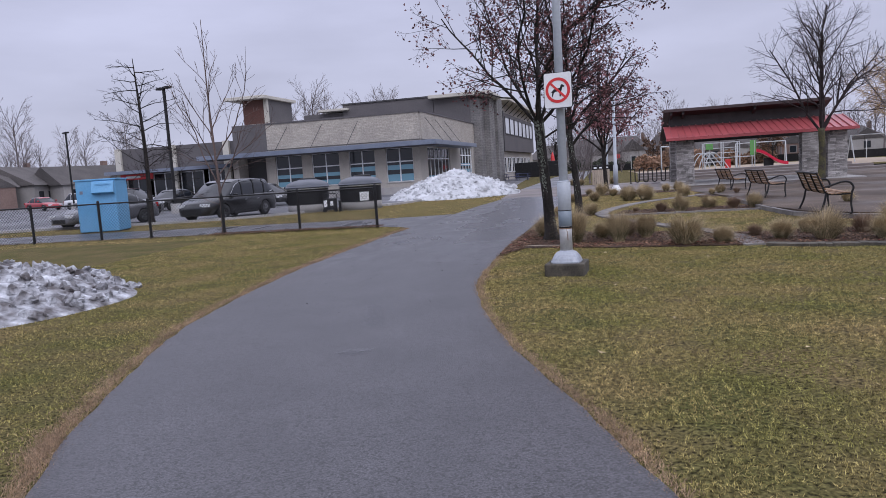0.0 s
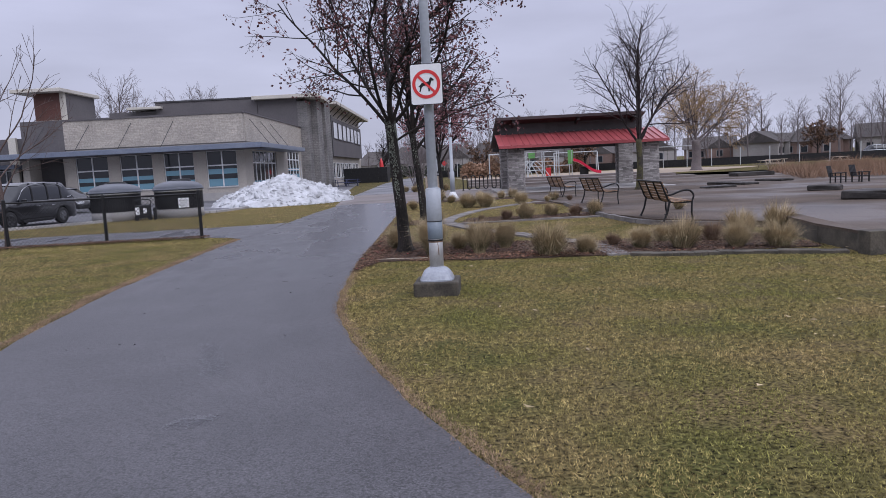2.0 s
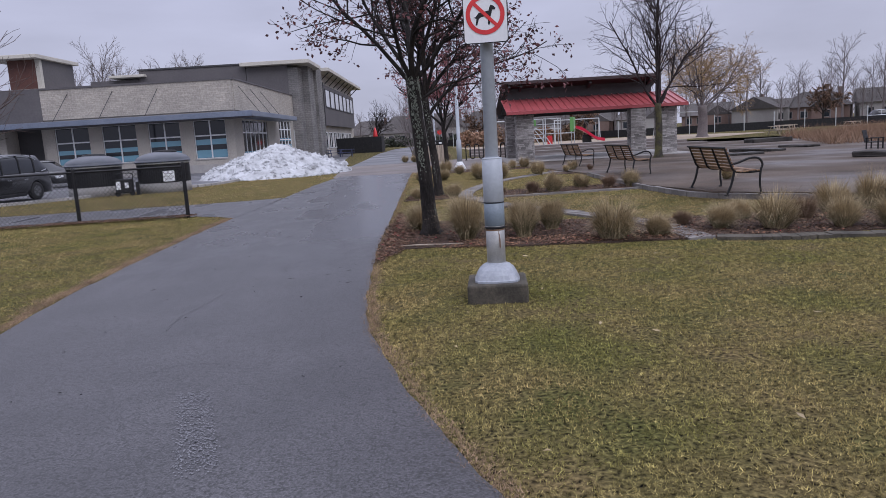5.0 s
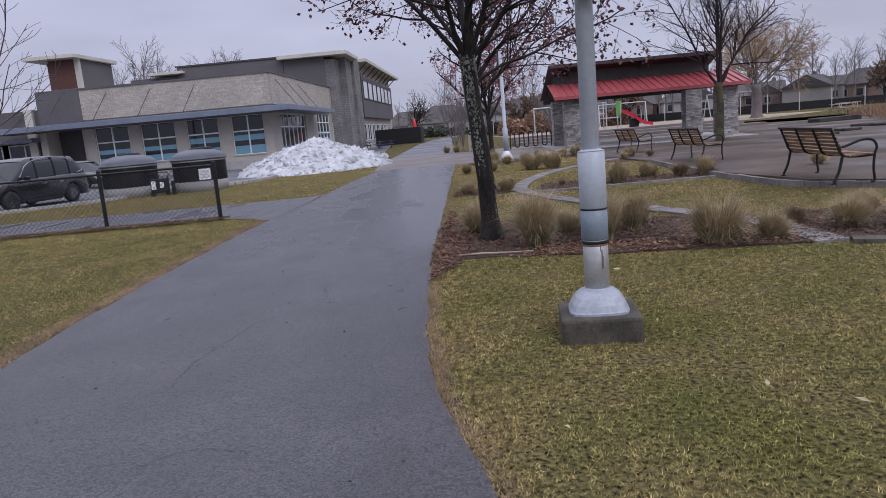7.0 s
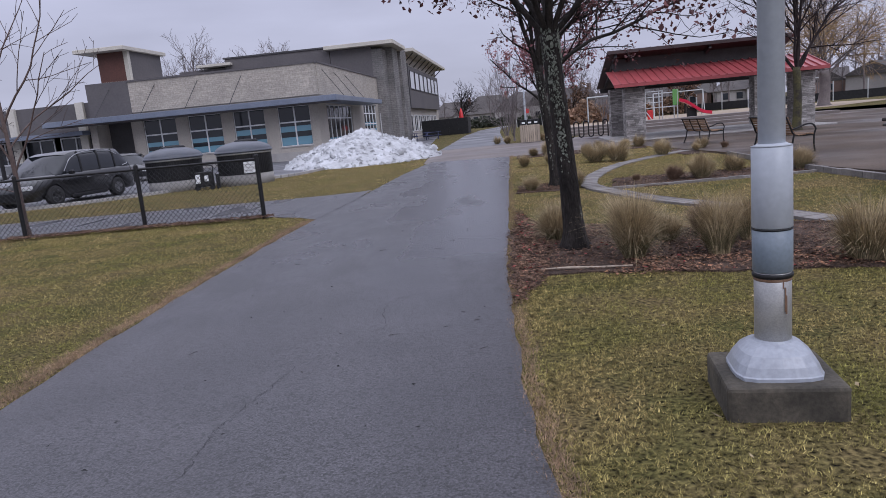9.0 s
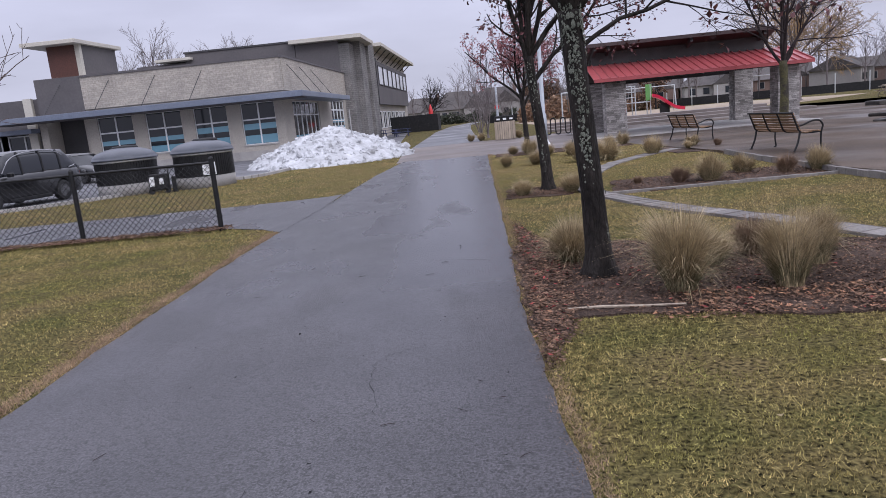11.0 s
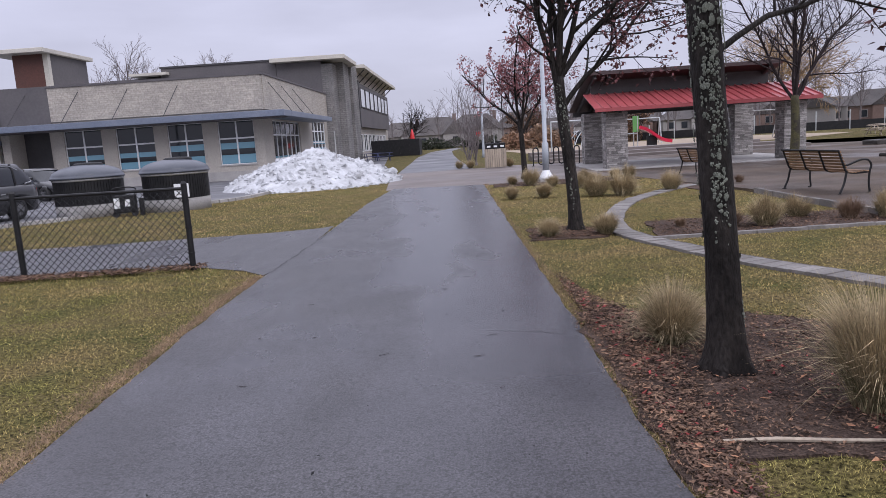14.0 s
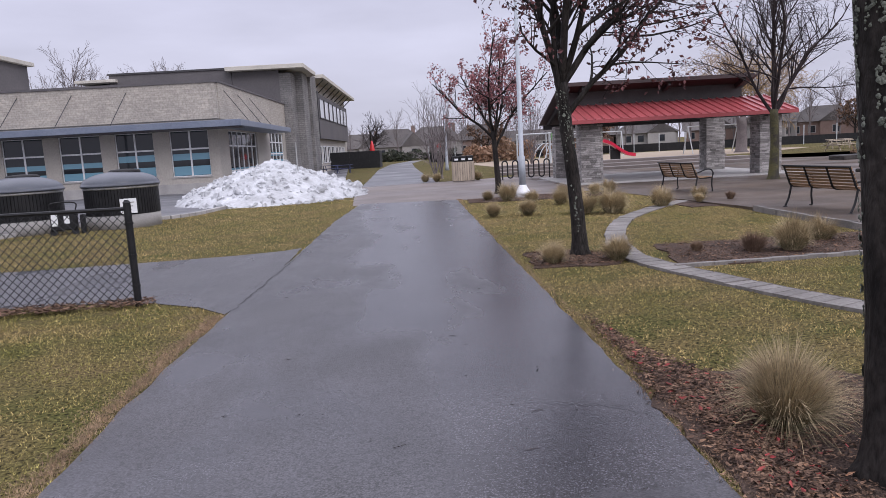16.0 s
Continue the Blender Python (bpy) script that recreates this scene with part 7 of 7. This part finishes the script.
# ---------- fallen leaves and turf blades ----------
def leaves_on_ground(name, polys, n, size, material, seed, label, z=0.02):
    r = np.random.default_rng(seed)
    pts = []
    for poly, share in polys:
        xs, ys = [q[0] for q in poly], [q[1] for q in poly]
        m = int(n * share)
        x, y = r.uniform(min(xs), max(xs), m * 3), r.uniform(min(ys), max(ys), m * 3)
        ok = inside(poly, x, y)
        pts.append(np.stack([x[ok], y[ok]], 1)[:m])
    p = np.concatenate(pts)
    # leaves lie in drifts, with bare soil between
    drift = np.sin(p[:, 0] * 3.1 + 2 * np.sin(p[:, 1] * 1.7)) * np.sin(p[:, 1] * 2.7 + 2 * np.sin(p[:, 0] * 1.3 + 1)) + 0.5 * np.sin(p[:, 0] * 9 + p[:, 1] * 7)
    p = p[drift + r.normal(0, 0.6, len(p)) > -0.85]
    p = p + r.normal(0, 0.035, p.shape)
    m = len(p)
    a = r.uniform(0, 6.283, m)
    s = size * r.uniform(0.5, 1.4, m)
    d = np.stack([np.cos(a), np.sin(a)], 1) * s[:, None]
    e = np.stack([-np.sin(a), np.cos(a)], 1) * s[:, None] * r.uniform(0.3, 0.5, m)[:, None]
    zz = z + r.uniform(0.0, 0.012, m)
    up_ = lambda: r.uniform(0.0, 0.8, m) * s
    A = np.concatenate([p - d, (zz + up_())[:, None]], 1)
    C = np.concatenate([p + d, (zz + up_())[:, None]], 1)
    Bv = np.concatenate([p + e, (zz + up_())[:, None]], 1)
    D = np.concatenate([p - e, (zz + up_())[:, None]], 1)
    ob = tri_soup(name, np.concatenate([np.stack([A, Bv, C], 1), np.stack([A, C, D], 1)]), material)
    return tagged(ob, label, "leaves", kind="stuff")


EDGE_R = [(0.13, 10.6), (0.2, 11.0), (0.4, 11.45), (0.9, 14.3), (0.62, 15.2), (0.56, 16.4), (0.34, 13.6), (0.24, 12.6)]
FRONT_FRINGE = [(1.0, 11.45), (4, 10.95), (4.2, 11.6), (1.4, 12.1)]
FENCE_FOOT = [(-23, 18.3), (-4.1, 18.45), (-4.1, 18.85), (-23, 18.75)]
LAWN_R = [(1.0, 3.0), (8, 1.0), (8, 10), (0.4, 11)]
ALL_BEDS = [(BED_FRONT, 0.42), (EDGE_R, 0.22), (BED_MID, 0.09), (BED_TREE, 0.06), (BED_BACK, 0.05), (FRONT_FRINGE, 0.08), (FENCE_FOOT, 0.06)]
leaves_on_ground("fallen_leaves", ALL_BEDS + [(BED_SLOPE, 0.05)], 62000, 0.0165, BROWN_LEAF, 1, "brown fallen leaves strewn over the beds")
leaves_on_ground("fallen_leaves", [(BED_FRONT, 0.35), (EDGE_R, 0.55), (FRONT_FRINGE, 0.1)], 560, 0.021, RED_LEAF, 2, "red fallen leaves under the tree")
leaves_on_ground("fallen_leaves", [(BED_FRONT, 0.6), (EDGE_R, 0.3), (BED_MID, 0.1)], 20000, 0.013, MULCH, 3, "dark bark chips over the beds")
leaves_on_ground("fallen_leaves", [([(-9.5, 18.35), (-4.1, 18.4), (-4.1, 18.8), (-9.5, 18.8)], 1.0)], 4200, 0.03, BROWN_LEAF, 8, "dark wet leaves gathered along the foot of the fence", 0.04)
leaves_on_ground("fallen_leaves", [(LAWN_R, 1.0)], 90, 0.035, STRAW, 4, "pale dry leaves scattered on the lawn", 0.035)
leaves_on_ground("fallen_leaves", [(FRONT_FRINGE, 0.6), (BED_FRONT, 0.28), (EDGE_R, 0.12)], 1500, 0.022, TAN_LEAF, 7, "tan and orange maple leaves along the bed")
leaves_on_ground("path_litter", [([(-2.6, 6), (-0.1, 6), (0.4, 16), (-2.9, 16)], 1.0)], 90, 0.013, BLACK, 5, "small dark twigs and leaf bits on the path", 0.016)


def blades(x, y, r, low, high, width, matt, material, name, label, z=0.0):
    n = len(x)
    a = r.uniform(0, 6.283, n)
    h = r.uniform(low, high, n)
    lean = r.uniform(0.3, matt, n)
    d = np.stack([np.cos(a), np.sin(a)], 1)
    base = np.stack([x, y, np.full(n, z)], 1)
    tip = np.concatenate([base[:, :2] + d * (h * np.sin(lean))[:, None], (z + h * np.cos(lean))[:, None]], 1)
    b = r.uniform(0, 6.283, n)
    sd = np.stack([np.cos(b), np.sin(b), np.zeros(n)], 1) * (width * r.uniform(0.6, 1.3, n))[:, None]
    return tagged(tri_soup(name, np.stack([base - sd, base + sd, tip], 1), material), label, "grass", kind="stuff")


r = np.random.default_rng(21)
COVER = [PATH_MAIN, PATH_SIDE, BED_FRONT, BED_MID, BED_TREE, BED_BACK, BED_SIDE, BED_SLOPE, PLAZA_R, CROSS]


tw = np.random.default_rng(9)
TUFT_WAVES = np.stack([tw.normal(0, 1, 14) * np.repeat((9, 30), 7), tw.normal(0, 1, 14) * np.repeat((9, 30), 7), tw.uniform(0, 6.28, 14)], 1)


def lawn_points(n, x0, x1, y0, y1):
    x, y = r.uniform(x0, x1, n), r.uniform(y0, y1, n)
    ok = np.ones(n, bool)
    for poly in COVER:
        ok &= ~inside(poly, x, y)
    lot = inside(LOT_EDGE + [(-3.0, 62), (-120, 62)], x, y)
    tuft = np.zeros(n)
    for kx, ky, ph in TUFT_WAVES:
        tuft += np.sin(x * kx + y * ky + ph)
    ok &= tuft * 0.4 + r.normal(0, 0.7, n) > -0.9
    return x[ok & ~lot], y[ok & ~lot]


x, y = lawn_points(900000, -1, 7.6, 0.6, 11.8)
blades(x, y, r, 0.010, 0.030, 0.0022, 1.45, BLADE, "turf_blades", "short matted yellow-green winter turf")
x, y = lawn_points(520000, -8.5, 0.5, 2.0, 18.9)
blades(x, y, r, 0.012, 0.032, 0.0028, 1.42, BLADE, "turf_blades", "short matted yellow-green winter turf")
x, y = lawn_points(420000, 0, 8.5, 11.8, 33)
blades(x, y, r, 0.012, 0.032, 0.0034, 1.45, DRY_BLADE, "turf_blades", "short matted yellow-green winter turf")
x, y = lawn_points(210000, -22, -1.5, 17, 36)
blades(x, y, r, 0.02, 0.05, 0.005, 1.35, DRY_BLADE, "turf_blades", "short matted yellow-green winter turf")
# dry straw fringe along the edges of the path
fx, fy = [], []
for poly, out, wide, count in ((right[8:], 0.03, 0.035, 26000), (left_near, -0.05, 0.085, 60000)):
    q = np.array(poly)
    seg = r.integers(0, len(q) - 1, count)
    s = r.uniform(0, 1, count)
    base = q[seg] + (q[seg + 1] - q[seg]) * s[:, None]
    base += r.normal(0, 0.035, base.shape)
    swell = 0.5 + 0.3 * np.sin(base[:, 1] * 1.1) * np.sin(base[:, 1] * 2.9 + 1) + 0.35 * np.sin(base[:, 1] * 6.7) * np.sin(base[:, 1] * 11.3)
    base[:, 0] += out + np.sign(out) * r.exponential(wide, len(base)) * swell
    fx.append(base[:, 0])
    fy.append(base[:, 1])
blades(np.concatenate(fx), np.concatenate(fy), r, 0.015, 0.04, 0.0020, 1.45, EDGE_STRAW, "dry_edge_grass", "dry straw-brown grass along the path's edge", 0.008)

# ---------- cracks and a worn marking on the path ----------
def crack(points, width, seed):
    rr = random.Random(seed)
    pts = smooth_line([(x, y, 0) for x, y in points], 14)
    bm = bmesh.new()
    rows = []
    for i, p in enumerate(pts):
        d = (pts[min(i + 1, len(pts) - 1)] - pts[max(i - 1, 0)]).normalized()
        s_ = Vector((-d.y, d.x, 0))
        q = p + s_ * rr.gauss(0, 0.012)
        w_ = width * rr.uniform(0.3, 1.2) * math.sin(math.pi * (i + 0.5) / len(pts)) ** 0.4
        rows.append((bm.verts.new((q.x + s_.x * w_, q.y + s_.y * w_, 0.0182)), bm.verts.new((q.x - s_.x * w_, q.y - s_.y * w_, 0.0182))))
    for a, b in zip(rows, rows[1:]):
        bm.faces.new((a[0], a[1], b[1], b[0]))
    return tagged(part("path_crack", bm, BLACK), "thin dark crack in the asphalt", "crack", "cracks in the path", kind="structure")


crack([(-1.4, 9.7), (-1.57, 9.0), (-1.64, 8.55), (-1.62, 8.1)], 0.0025, 1)
crack([(-0.91, 10.2), (-0.97, 11.1), (-0.63, 11.4)], 0.0022, 2)
crack([(-0.5, 14.3), (-0.27, 14.2), (0.02, 14.07), (0.2, 13.85)], 0.003, 4)
crack([(-3.0, 17.75), (-2.93, 18.6), (-2.8, 20.2), (-2.64, 22.0), (-2.58, 22.9)], 0.008, 8)
crack([(-0.6, 6.9), (-1.1, 7.2), (-1.5, 7.0)], 0.002, 7)

# short dark twigs lying on the path
rnd = random.Random(77)
bm = bmesh.new()
for k in range(34):
    x, y = rnd.uniform(-2.7, 0.0), rnd.uniform(9.0, 21.0)
    a, ln = rnd.gauss(0.25, 0.7), rnd.uniform(0.015, 0.045)
    d = Vector((math.cos(a), math.sin(a), 0)) * ln
    p = Vector((x, y, 0.018))
    tube(bm, [p - d, p + Vector((-d.y, d.x, 0)) * rnd.uniform(-0.2, 0.2), p + d], [0.0013, 0.0018, 0.001], 4)
tagged(part("path_twigs", bm, TWIG), "short dark twigs lying on the damp path", "twigs", kind="stuff")

rr = np.random.default_rng(44)
n = 1300
a0 = rr.uniform(0, 1, n)
tt = rr.uniform(0, 1, n)
mx = np.where(a0 < 0.72, -0.98 + 0.3 * tt, -0.62 + 0.12 * tt) + rr.uniform(-0.1, 0.1, n)
my = np.where(a0 < 0.72, 6.6 - 1.1 * tt, 4.45 + 0.1 * tt) + rr.normal(0, 0.04, n)
ang = rr.uniform(0, 6.28, n)
c = np.stack([mx, my, np.full(n, 0.0185)], 1)
tr = np.stack([c + np.stack([np.cos(ang + k * 2.1) * 0.007, np.sin(ang + k * 2.1) * 0.007, np.zeros(n)], 1) for k in range(3)], 1)
tagged(tri_soup("worn_marking", tr, WORN_PAINT), "worn white painted marking on the asphalt", "road marking", kind="stuff")
